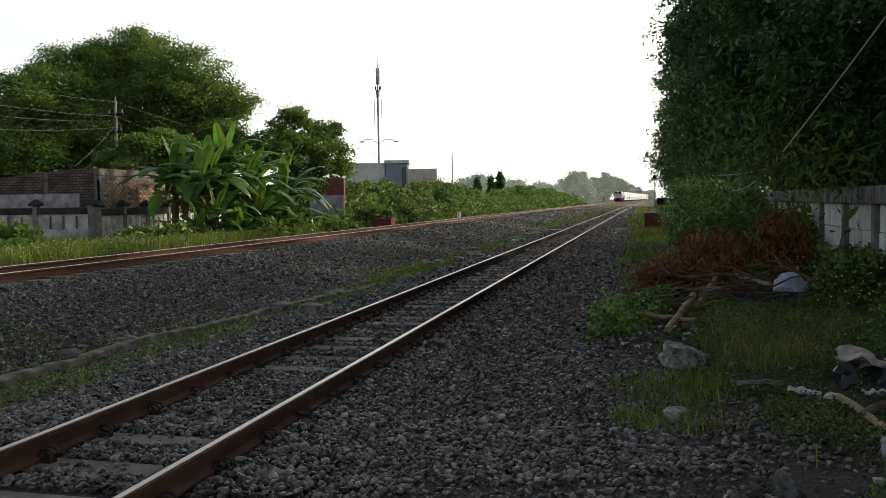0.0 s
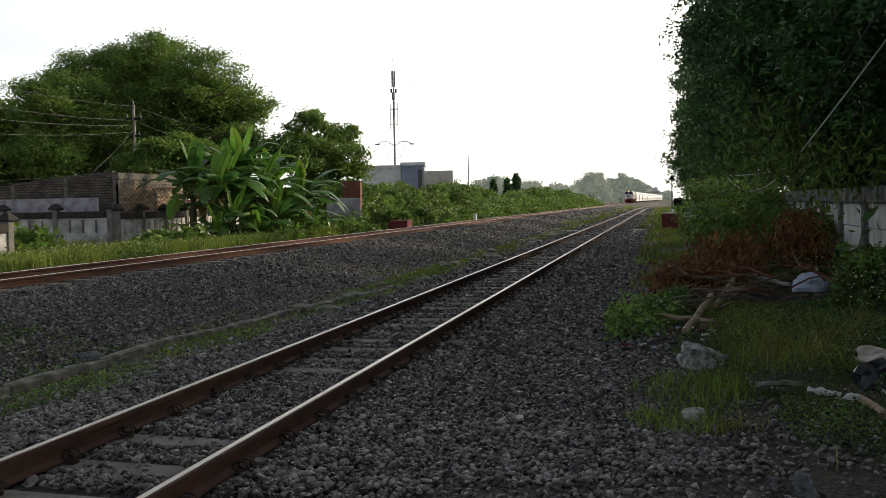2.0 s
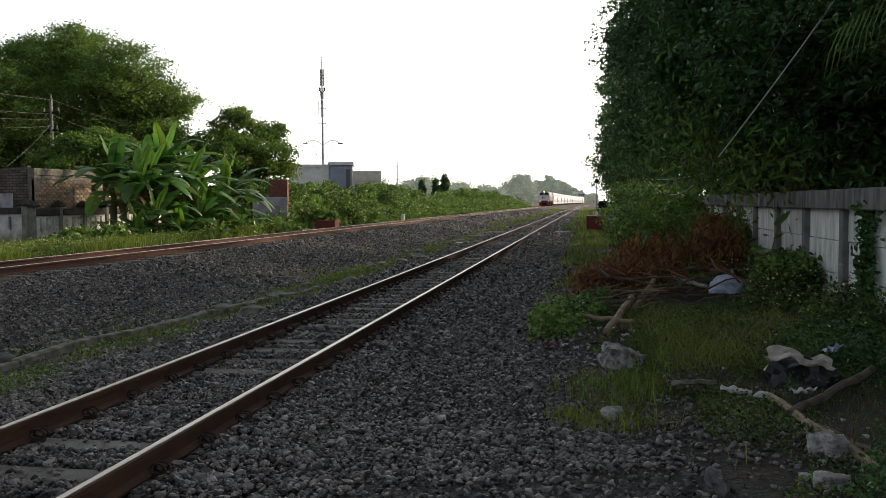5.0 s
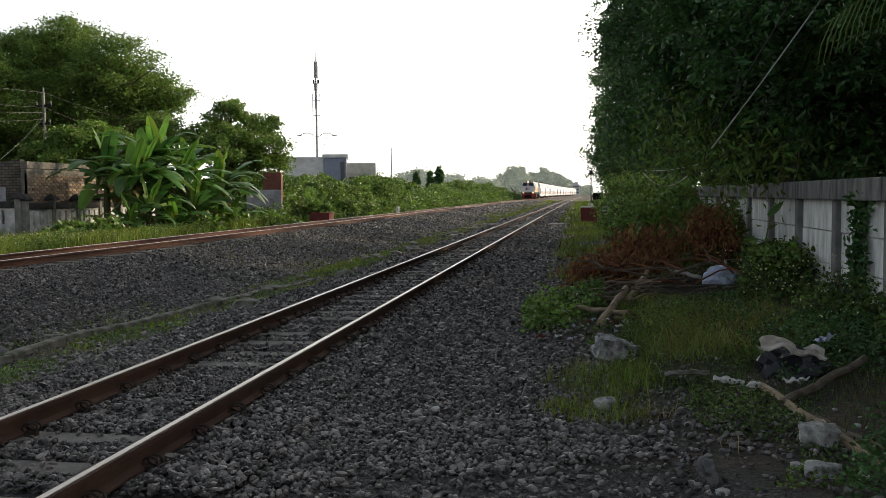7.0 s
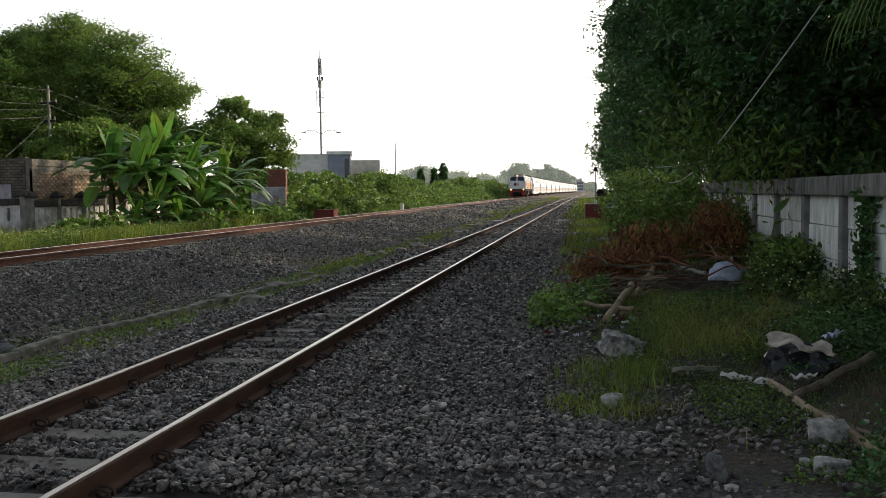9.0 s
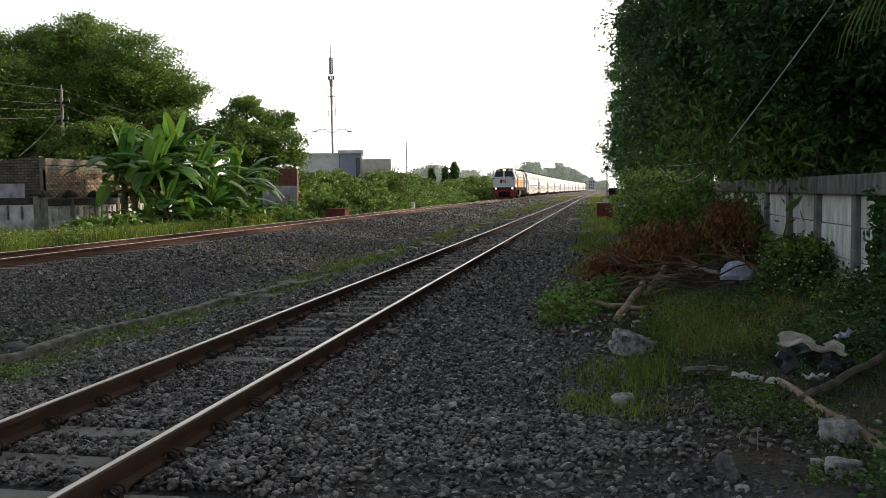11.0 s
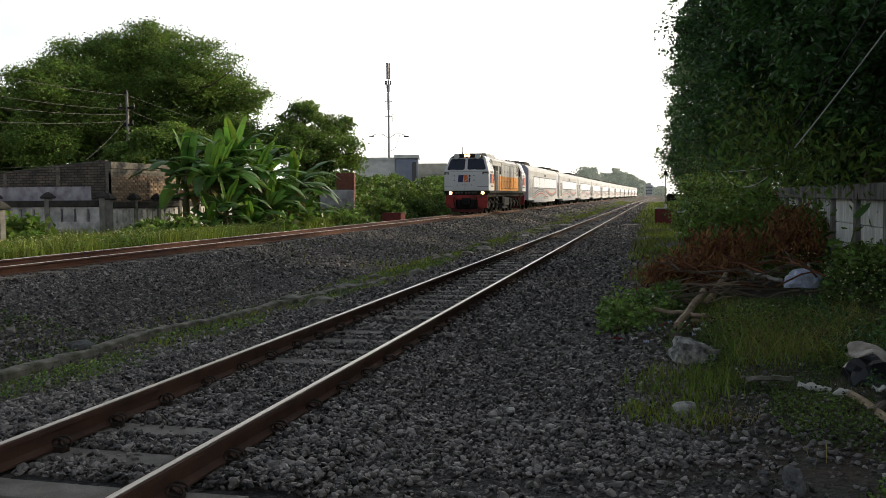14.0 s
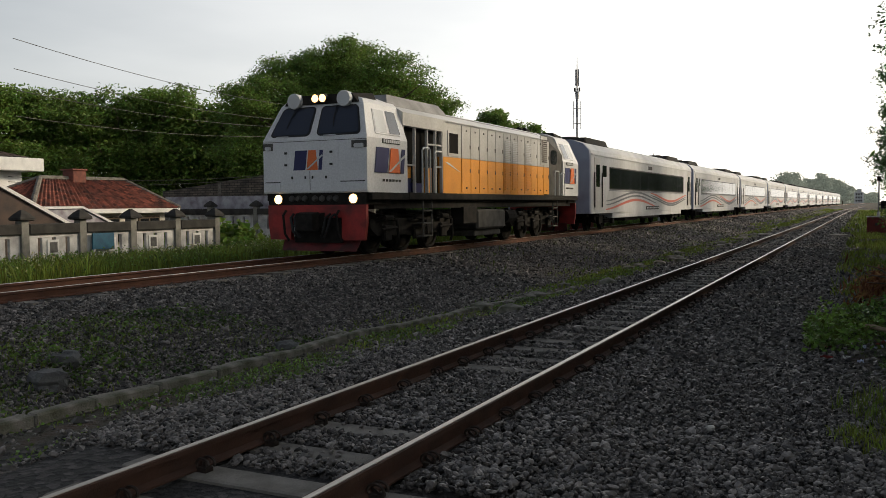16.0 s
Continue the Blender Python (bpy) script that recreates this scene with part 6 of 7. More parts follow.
def tree(x, y, z0, lobes, n, leaf, material, seed, label, h=2.0, r=0.2, clump=0.35, per=22, droop=0.15, fill=0.45, limbs=6, category="tree", group="", name="tree", lumps=4, lump=(0.26, 0.45), bare=1.0, flat=0.7, shell=(0.62, 1.06)):
    """lobes: ellipsoids about the foot of the tree (x, y, z, rx, ry, rz)."""
    rng = np.random.default_rng(seed)
    pr = random.Random(seed)
    main = list(lobes)
    # smaller masses break up the outline
    for l in main:
        for k in range(lumps):
            a, e = pr.uniform(0, 6.283), math.asin(pr.uniform(-0.35, 1))
            q = pr.uniform(*lump)
            o = pr.uniform(0.82, 1.08)
            lobes = lobes + [(l[0] + math.cos(a) * math.cos(e) * l[3] * o, l[1] + math.sin(a) * math.cos(e) * l[4] * o, l[2] + math.sin(e) * l[5] * o, l[3] * q, l[4] * q, l[5] * q * 0.8)]
    t = empty(name, pose(x, y, z0), label, category, group)
    part("trunk", trunk_bm(pr, h, r, main, limbs), "bark", t, "grey-brown branching trunk")
    share = np.array([bare] * len(main) + [1.0] * (len(lobes) - len(main)))
    p, d = shell_points(rng, lobes, n, clump, per, share=share, flat=flat, shell=shell)
    V, F = leaf_cloud(p, leaf[0], leaf[1], seed, droop, d * 0.45)
    if fill:
        inner = [(a, b, c, i * 0.72, j * 0.72, k * 0.72) for a, b, c, i, j, k in main]
        p2, d2 = shell_points(rng, inner, int(n * min(1, fill * 1.2)), clump * 1.2, per, inner=0.3)
        V2, F2 = leaf_cloud(p2, leaf[0] * 1.35, leaf[1] * 1.7, seed + 1, droop)
        F = np.concatenate([F, F2 + len(V)])
        V = np.concatenate([V, V2])
    tagged(mesh_np("crown", V, F, material, t), kind="stuff")
    return t


def lobes_at(foot, views, d, depth, seed):
    """Crown masses seen at (azimuth, elevation, radius in degrees), d metres off, spread in depth."""
    rng = random.Random(seed)
    out = []
    for az, el, r in views:
        dd = d + rng.uniform(-depth, depth)
        c = sight(az, el, dd) - Vector(foot)
        rr = math.tan(radians(r)) * dd
        out.append((c.x, c.y, c.z, rr, rr, rr * 0.82))
    return out


def right_trees():
    rng = random.Random(21)
    # the first spot is an unseen tree, added off to the right for its shade
    spots = ((6.6, 5.0, 3.0, 5), (5.6, 10.5, 3.2, 20), (5.0, 15.5, 3.3, 30), (4.5, 20.5, 3.5, 30), (4.4, 26.5, 3.7, 24), (4.5, 34.0, 3.8, 18), (4.7, 43.0, 4.0, 14), (5.0, 54.0, 4.4, 11), (5.4, 68.0, 4.8, 9), (6.0, 86.0, 5.4, 8), (7.5, 110.0, 6.5, 6), (9.5, 140.0, 7.5, 5))
    for i, (x, y, r, kn) in enumerate(spots):
        lob = []
        for k in range(15):
            a = rng.uniform(0, 2 * math.pi)
            f = rng.uniform(0.25, 0.68)
            q = r * rng.uniform(0.36, 0.52)
            lob.append((math.cos(a) * r * f, math.sin(a) * r * f, rng.uniform(3.6, 8.6) if k > 4 else rng.uniform(3.2, 3.9), q, q, q * 0.9))
        if 14 < y < 70:
            # limbs that lean out over the verge towards the light
            for k in range(12):
                q = rng.uniform(0.65, 1.05)
                lob.append((rng.uniform(1.5, 2.4) - 0.006 * y - x, rng.uniform(-2.6, 2.6), rng.uniform(3.0, 10.0), q, q, q))
        near = y < 30
        s = 1.0 if near else 1.0 + (y - 30) / 60
        tree(x, y, 0.2, lob, kn * 1700, (0.125 * s, 0.058 * s), "leaf_dark", 100 + i, "dense dark green broad-leaved tree overhanging the wall", h=3.2, r=0.2, clump=0.15 * s, per=24, droop=0.35, lumps=4, group="trees behind the wall")
    # undergrowth behind the wall
    for i in range(9):
        y = 3.0 + 3.6 * i
        lob = [(rng.uniform(-0.6, 1.6), rng.uniform(-2, 2), rng.uniform(0.8, 2.9), 0.9, 1.0, 0.8) for k in range(7)]
        tree(5.0, y, 0.2, lob, 7000, (0.14, 0.07), "leaf_dark", 140 + i, "dark leafy undergrowth behind the wall", h=1.2, r=0.06, clump=0.2, per=16, limbs=4, category="shrub", group="undergrowth behind the wall", name="shrub", lumps=2)
    # sprays of paler leaves hanging over the wall's end
    for i, (x, y, z, n) in enumerate(((1.85, 16.4, 2.95, 260), (1.95, 16.2, 2.35, 320), (2.45, 15.4, 2.1, 320), (3.0, 14.2, 2.1, 260), (2.0, 21.5, 2.4, 260))):
        r2 = np.random.default_rng(300 + i)
        b = empty("hanging_branch", pose(x, y, z), "branch of long yellow-green leaves hanging over the wall", "branch", "hanging branches")
        part("twig", tube(tube(bmesh.new(), [(1.2, 0.2, 0.7), (0.5, 0.1, 0.5), (-0.3, -0.1, -0.1)], [0.03, 0.02, 0.006], 6), [(0.5, 0.1, 0.5), (0.2, -0.5, 0.1), (0.1, -0.8, -0.4)], [0.02, 0.012, 0.005], 6), "bark", b)
        p = r2.normal(size=(n, 3)) * np.array([0.55, 0.5, 0.42])
        V, F = leaf_cloud(p, 0.18, 0.06, 310 + i, droop=0.9)
        tagged(mesh_np("leaves", V, F, "leaf_yellow", b), kind="stuff")


def left_trees():
    foot = sight(32.5, 0, 62)
    foot.z = -0.9
    views = [(37.2, 6.0, 2.5), (34.9, 7.4, 2.5), (32.3, 8.1, 2.7), (29.3, 7.3, 2.6), (27.1, 6.0, 2.2), (36.5, 4.2, 3.1), (33.0, 4.4, 3.3), (29.4, 3.9, 2.9), (26.7, 3.8, 1.7), (38.0, 3.0, 2.0), (34.0, 2.2, 2.6), (30.0, 2.2, 2.4)]
    tree(*foot, lobes_at(foot, views, 62, 3, 1), 130000, (0.19, 0.085), "leaf_tree", 41, "very large spreading green tree behind the houses", h=6, r=0.5, clump=0.40, per=40, lumps=20, lump=(0.17, 0.30), bare=0.12, flat=0.42, group="trees behind the houses", limbs=9)
    foot = sight(21.8, 0, 58)
    foot.z = -0.9
    views = [(22.4, 4.8, 1.5), (20.9, 4.2, 1.3), (22.8, 3.0, 1.8), (20.2, 2.8, 1.3), (23.9, 3.5, 1.3), (21.6, 1.6, 1.8), (19.6, 2.0, 0.9)]
    tree(*foot, lobes_at(foot, views, 58, 1.2, 2), 24000, (0.21, 0.10), "leaf_tree", 42, "medium open-crowned green tree beyond the banana plants", h=3.5, r=0.25, clump=0.24, per=26, fill=0.10, lumps=14, lump=(0.20, 0.36), bare=0.12, flat=0.5)
    foot = sight(31, 0, 44)
    foot.z = -0.9
    views = [(31.6, 3.2, 1.2), (30.4, 3.7, 0.9), (29.0, 3.3, 0.9), (33.4, 2.5, 0.9), (29.8, 2.2, 1.3), (32.2, 1.9, 1.3)]
    tree(*foot, lobes_at(foot, views, 44, 1.0, 3), 19000, (0.16, 0.08), "leaf_tree", 43, "light green shrubby tree beside the brick outbuilding", h=2.5, r=0.15, clump=0.2, per=24, fill=0.15, lumps=12, lump=(0.2, 0.36), bare=0.15, flat=0.5)
    groups = ((39.5, [(38.2, 4.3, 1.8), (40.5, 5.0, 2.1), (39.2, 2.6, 2.3), (41.8, 3.0, 2.1)]), (44.5, [(43.1, 5.6, 2.0), (46.1, 5.2, 2.0), (44.0, 3.1, 2.6), (46.8, 3.0, 2.4)]), (50.0, [(48.6, 5.0, 1.9), (51.0, 5.4, 2.1), (50.5, 3.3, 2.6), (53.2, 4.6, 2.5), (52.6, 2.2, 2.4)]), (57, [(55.5, 5.2, 2.4), (58, 5.5, 2.6), (57, 2.8, 3.2)]))
    for i, (az, views) in enumerate(groups):
        foot = sight(az, 0, 70)
        foot.z = -0.9
        tree(*foot, lobes_at(foot, views + [(az, 1.4, 2.4)], 70, 2, 10 + i), 32000, (0.27, 0.13), "leaf_tree", 50 + i, "tall green roadside tree behind the tiled houses", h=5, r=0.3, clump=0.38, per=34, lumps=16, lump=(0.18, 0.34), bare=0.15, flat=0.48, group="trees behind the houses")
    # low growth under the trees closes the view between the trunks
    for i, (az, d, w) in enumerate(((36.5, 58, 7), (31, 60, 7), (42, 60, 7), (47, 60, 7), (52.5, 60, 7), (26, 62, 6), (23, 70, 6))):
        foot = sight(az, 0, d)
        foot.z = -0.9
        lob = [(dx, dy, 1.3, 2.4, 2.0, 2.0) for dx, dy in ((-w / 2, -w / 3), (-w / 5, 0), (w / 5, w / 5), (w / 2, w / 3))]
        tree(*foot, lob, 8000, (0.28, 0.15), "leaf_tree", 70 + i, "dense green shrub under the tall trees", h=1.0, r=0.1, clump=0.5, limbs=3, category="shrub", group="shrubs under the trees", name="shrub")


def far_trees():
    """Trees closing the end of the line; a pale self-lit leaf colour stands in for haze."""
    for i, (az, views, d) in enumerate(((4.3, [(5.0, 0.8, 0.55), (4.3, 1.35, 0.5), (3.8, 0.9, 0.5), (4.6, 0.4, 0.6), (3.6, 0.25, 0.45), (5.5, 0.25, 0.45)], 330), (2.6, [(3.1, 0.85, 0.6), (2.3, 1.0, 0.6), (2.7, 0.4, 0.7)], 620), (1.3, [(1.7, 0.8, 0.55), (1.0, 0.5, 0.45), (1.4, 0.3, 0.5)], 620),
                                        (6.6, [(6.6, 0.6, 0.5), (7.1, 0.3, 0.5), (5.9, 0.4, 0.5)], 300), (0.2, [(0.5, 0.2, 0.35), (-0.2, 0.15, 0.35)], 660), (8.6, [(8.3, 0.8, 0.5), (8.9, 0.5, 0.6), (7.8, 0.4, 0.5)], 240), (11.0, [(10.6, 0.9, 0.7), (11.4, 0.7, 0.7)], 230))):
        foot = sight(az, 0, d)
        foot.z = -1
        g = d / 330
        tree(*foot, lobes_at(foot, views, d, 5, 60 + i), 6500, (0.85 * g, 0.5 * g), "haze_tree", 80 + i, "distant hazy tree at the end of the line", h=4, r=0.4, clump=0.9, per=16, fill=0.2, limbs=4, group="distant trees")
    for i, (az, el, d) in enumerate(((9.2, 1.75, 120), (9.8, 1.35, 130), (10.7, 1.4, 130))):
        foot = sight(az, 0, d)
        foot.z = -0.8
        h = d * math.tan(radians(el)) + 2.3
        lob = [(0, 0, h * f, q, q, h * 0.16) for f, q in ((0.35, 0.42), (0.5, 0.42), (0.65, 0.36), (0.8, 0.26), (0.92, 0.13))]
        tree(*foot, lob, 2200, (0.4, 0.16), "leaf_dark", 90 + i, "narrow dark columnar conifer", h=h * 0.6, r=0.1, clump=0.2, per=12, limbs=1, lumps=0, group="columnar conifers")


def hedge():
    """Creeper-covered bank of shrubs along the far side of the raised track."""
    rng = random.Random(31)
    y = 42.5
    i = 0
    while y < 205:
        s = 1 + (y - 42) / 110
        w = 5.0 * s
        top = np.interp(y, [42, 50, 60, 80, 110, 150, 205], [1.6, 2.7, 2.9, 3.0, 3.2, 3.4, 3.0])
        lob = []
        top *= rng.uniform(0.74, 1.12)
        for k in range(7):
            dx = rng.uniform(-4.2, 0.6)
            q = rng.uniform(0.85, 1.55) * s ** 0.6
            hz = (0.5 + 0.5 * min(1, -dx / 2.0 + 0.1)) * top * rng.uniform(0.8, 1.12)
            lob.append((dx, rng.uniform(-w / 2, w / 2), hz - q * 0.75, q, q * 1.1, q * 0.8))
            if k < 4:
                lob.append((rng.uniform(-0.4, 0.45), rng.uniform(-w / 2, w / 2), rng.uniform(0.1, 0.6), q * 0.6, q * 0.7, q * 0.6))
        tree(-15.4 + bend(y), y, -0.3, lob, int(19000 / s ** 0.4), (0.15 * s ** 0.7, 0.11 * s ** 0.7), "leaf_hedge", 400 + i, "creeper-smothered green shrub along the railway bank", h=0.9, r=0.07, clump=0.11 * s, per=16, droop=0.3, lumps=6, lump=(0.22, 0.42), fill=0.12, flat=0.6, shell=(0.86, 1.04), limbs=4, category="shrub", group="creeper-covered shrubs", name="creeper_shrub")
        y += w * 0.78
        i += 1
    # bushes by the grey yard wall and in front of the slotted fence
    for j, (x, y, z, q, n, m) in enumerate(((-17.6, 47.5, 1.4, 1.6, 6000, "leaf_hedge"), (-18.6, 30.0, 0.2, 1.0, 2600, "leaf_hedge"), (-17.2, 27.9, 0.3, 0.9, 3000, "leaf_hedge"), (-16.2, 29.5, 0.1, 0.9, 2400, "leaf_hedge"), (-19.4, 23.2, 0.4, 1.1, 3200, "leaf_tree"), (-19.2, 21.8, 0.6, 0.8, 1800, "leaf_tree"), (-14.7, 31.4, 0.2, 0.8, 3000, "leaf_hedge"), (-14.7, 33.4, 0.3, 0.8, 3000, "leaf_hedge"), (-14.4, 35.6, 0.3, 0.8, 3000, "leaf_hedge"), (-14.2, 38.0, 0.3, 0.9, 3000, "leaf_hedge"), (-15.4, 40.0, 0.5, 1.0, 3000, "leaf_hedge"), (-14.4, 44.6, 0.75, 0.85, 6000, "leaf_hedge"), (-15.6, 47.0, 1.0, 1.1, 6000, "leaf_hedge"))):
        lob = [(rng.uniform(-q, q), rng.uniform(-q, q), z + rng.uniform(-0.3, 0.5), q * 0.7, q * 0.7, q * 0.6) for k in range(5)]
        tree(x, y, -0.5, lob, n, (0.24, 0.15), m, 450 + j, "leafy green bush beside the slotted fence", h=0.6, r=0.05, clump=0.2, per=14, droop=0.3, limbs=4, category="bush", group="bushes by the fence", name="bush")


def banana_leaf(bm, base, az, pitch, length, width, rng, torn, bow=1.2):
    """A long ribbed leaf that rises and arches over, split along its edges."""
    n = 12
    d = Vector((math.cos(az), math.sin(az), 0))
    side = Vector((-math.sin(az), math.cos(az), 0))
    p, ang = Vector(base), pitch
    pts = []
    for k in range(n + 1):
        pts.append((p.copy(), ang))
        step = length / n
        p = p + (d * math.cos(ang) + Vector((0, 0, math.sin(ang)))) * step
        ang -= rng.uniform(0.3, 1.7) * bow / n
    for s in (-1, 1):
        k = 1
        while k < n:
            span = 2 if rng.random() < torn else 4
            e = min(n, k + span)
            sag = rng.uniform(-0.15, 0.5) if torn > 0.3 else rng.uniform(-0.35, 0.15)
            prev = None
            for q in range(k, e + 1):
                t = (q - 1) / (n - 1)
                w = width * 0.5 * (math.sin(math.pi * min(1, 0.10 + 0.88 * t)) ** 0.55) * (0.35 if t > 0.97 else 1)
                c, a = pts[q]
                up = Vector((-math.sin(a) * d.x, -math.sin(a) * d.y, math.cos(a)))
                o = c + side * s * w * math.cos(sag) - up * w * math.sin(sag) + d * 0.12 * w
                v = (bm.verts.new(c), bm.verts.new(c.lerp(o, 0.5) + up * 0.02), bm.verts.new(o))
                if prev:
                    bm.faces.new((prev[0], v[0], v[1], prev[1]))
                    bm.faces.new((prev[1], v[1], v[2], prev[2]))
                prev = v
            k = e
    tube(bm, [pts[k][0] - Vector((0, 0, 0.012)) for k in range(0, n + 1, 2)], [0.035, 0.03, 0.024, 0.018, 0.012, 0.008, 0.004], 5)


def banana_plants():
    rng = random.Random(17)
    spots = ((-15.8, 32.4, 2.7, 1.0), (-16.3, 31.5, 2.5, 0.95), (-15.2, 34.4, 2.6, 1.0), (-17.6, 32.3, 3.0, 1.05), (-16.4, 34.4, 3.3, 1.05), (-14.8, 36.8, 2.4, 0.95), (-15.2, 31.0, 1.4, 0.8), (-14.4, 33.4, 1.4, 0.8),
             (-17.4, 34.6, 3.2, 1.0), (-16.2, 36.6, 2.9, 1.0), (-14.3, 35.2, 1.3, 0.75), (-14.5, 32.2, 0.8, 0.7), (-14.0, 36.6, 0.9, 0.7), (-15.4, 30.2, 0.8, 0.65), (-14.1, 34.2, 0.7, 0.6), (-15.5, 37.8, 1.9, 0.85))
    for i, (x, y, h, s) in enumerate(spots):
        b = empty("banana_plant", pose(x - 0.95, y, -0.35), "banana plant with broad torn green leaves", "banana plant", "banana clump")
        lean = Vector((rng.gauss(0, 0.18), rng.gauss(0, 0.18), 0))
        top = Vector((0, 0, h * 1.08)) + lean
        part("stem", tube(bmesh.new(), [(0, 0, -0.2), lean * 0.3 + Vector((0, 0, h * 0.5)), top], [0.17 * s, 0.13 * s, 0.08 * s], 9), "banana_stem", b, "pale green-brown pseudostem")
        n = rng.randint(13, 17)
        for k in range(n):
            az = k * 2.4 + rng.uniform(-0.5, 0.5)
            f = k / (n - 1)
            young = k >= n - 2
            pitch = rng.uniform(1.2, 1.5) if young else 0.25 + 0.95 * f + rng.uniform(-0.2, 0.2)
            bm = bmesh.new()
            ln = s * (rng.uniform(1.5, 2.0) if young else rng.uniform(1.8, 2.7))
            wd = s * (rng.uniform(0.42, 0.56) if young else rng.uniform(0.52, 0.70))
            banana_leaf(bm, top - Vector((0, 0, 0.5 * h * (1 - f) * rng.random())), az, pitch, ln, wd, rng, 0.25 if young else rng.uniform(0.5, 0.95), 0.35 if young else rng.uniform(0.9, 2.0))
            part("leaf", bm, "banana_young" if young or rng.random() < 0.15 else "banana", b, "", True)
        for k in range(rng.randint(2, 4)):
            bm = bmesh.new()
            banana_leaf(bm, top * 0.85, rng.uniform(0, 6.28), -0.7, s * rng.uniform(1.1, 1.6), s * 0.34, rng, 0.8, 0.8)
            part("dry_leaf", bm, "banana_dry", b, "hanging dry straw-coloured leaf", True)


def blades_on(name, n, x0, x1, y0, y1, h, w, material, seed, label, mask=None, lean=0.35):
    rng = np.random.default_rng(seed)
    x, y = rng.uniform(x0, x1, n), rng.uniform(y0, y1, n)
    f = np.sin(x * 1.9 + 0.6 * y) + np.sin(1.1 * y - 2.3 * x + 1) + rng.normal(0, 0.7, n)
    k = f > -0.4
    if mask is not None:
        k &= mask(x, y, rng)
    x, y = x[k], y[k]
    V, F = blades(np.stack([x, y, ground_z(x, y) - 0.01], 1), h, w, seed, lean)
    return tagged(mesh_np(name, V, F, material), label, "grass", kind="stuff")


def right_edge(y):
    return np.interp(y, [0, 5.2, 6, 7, 9, 12, 23, 60], [0.2, 0.3, 0.1, -0.05, -0.25, -0.55, -0.6, -0.7])


def grasses():
    # field between the raised track and the houses
    blades_on("tall_grass", 38000, -18.2, -13.45, 4, 31, 0.40, 0.022, "grass", 501, "tall green grass with small flowers beyond the raised track", lean=0.3)
    blades_on("tall_grass", 7000, -20.5, -13.5, 31, 44, 0.45, 0.03, "grass", 502, "tall green grass under the banana plants")
    blades_on("tall_grass", 5000, -28, -18.5, 22, 31, 0.5, 0.03, "grass", 503, "tall green grass before the brick outbuilding")
    rng = np.random.default_rng(9)
    n = 1000
    x, y = rng.uniform(-18, -13.6, n), rng.uniform(5, 31, n)
    V, F = leaf_cloud(np.stack([x, y, ground_z(x, y) + rng.uniform(0.28, 0.55, n)], 1), 0.05, 0.05, 10)
    tagged(mesh_np("wild_flowers", V, F, "flower"), "tiny yellow-white flowers among the tall grass", "flowers", kind="stuff")
    # strips between the tracks
    blades_on("grass_strip", 7000, -5.75, -4.6, 2.5, 24, 0.04, 0.009, "grass", 504, "short green grass along the drain kerb", lambda x, y, r: np.abs(x + 5.15 - 0.1 * np.sin(y)) < 0.42)
    blades_on("grass_strip", 9000, -6.3, -4.5, 14, 80, 0.075, 0.03, "grass", 505, "patchy green grass between the two tracks")
    blades_on("grass_strip", 2600, -8.2, -5.9, 3.5, 9, 0.06, 0.012, "grass", 506, "weedy grass in the drain")
    blades_on("grass_strip", 2400, -9.6, -6.2, 18, 60, 0.12, 0.03, "grass_dull", 507, "thin dusty grass on the ballast bank", lambda x, y, r: r.random(len(x)) < 0.4)
    blades_on("grass_strip", 9000, -7.4, -4.4, 60, 200, 0.11, 0.08, "grass", 517, "patchy green grass far along between the two tracks")
    blades_on("grass_strip", 8000, -6.9, -4.7, 8, 40, 0.06, 0.02, "grass", 518, "low green weeds among the rubble between the tracks", lambda x, y, r: np.sin(1.3 * y + 2 * x) + np.sin(0.7 * y) > 0.1)
    # verge beside the path
    edge = lambda x, y, r: x > right_edge(y) + 0.12 * np.sin(4 * y) + 0.1 * r.normal(size=len(x))
    clear = lambda x, y, r: edge(x, y, r) & ~((y < 5.7) & (x < 1.0 + 0.3 * np.sin(5 * y)))
    blades_on("verge_grass", 17000, -0.6, 3.2, 5.0, 13, 0.07, 0.006, "grass_dull", 508, "short dull green weeds on the verge", clear)
    blades_on("verge_grass", 12000, -0.7, 2.6, 16, 48, 0.16, 0.022, "grass", 509, "green verge grass beside the track", edge)
    blades_on("verge_grass", 9000, -1.2, 4, 48, 160, 0.22, 0.06, "grass", 510, "distant green verge grass")
    tuft = lambda cx, cy, rx, ry: (lambda x, y, r: ((x - cx) / rx) ** 2 + ((y - cy) / ry) ** 2 < 1 - 0.4 * r.random(len(x)))
    blades_on("grass_tuft", 4200, -0.4, 1.1, 6.6, 9.4, 0.13, 0.008, "grass", 511, "bright green grass tuft beside the path", tuft(0.22, 7.3, 0.55, 0.75), 0.25)
    blades_on("grass_tuft", 1800, -0.3, 0.7, 5.9, 6.9, 0.09, 0.008, "grass", 512, "low green grass around a pale stone", tuft(0.15, 6.25, 0.45, 0.4))
    blades_on("straw_tuft", 420, 0.7, 1.1, 5.1, 5.45, 0.2, 0.006, "straw", 513, "dry yellow straw tuft on bare soil", tuft(0.87, 5.25, 0.14, 0.14), 0.6)
    blades_on("straw_tuft", 260, 0.3, 0.7, 5.9, 6.5, 0.12, 0.006, "straw", 514, "flattened dry grass on bare soil", tuft(0.5, 6.1, 0.2, 0.2), 0.9)
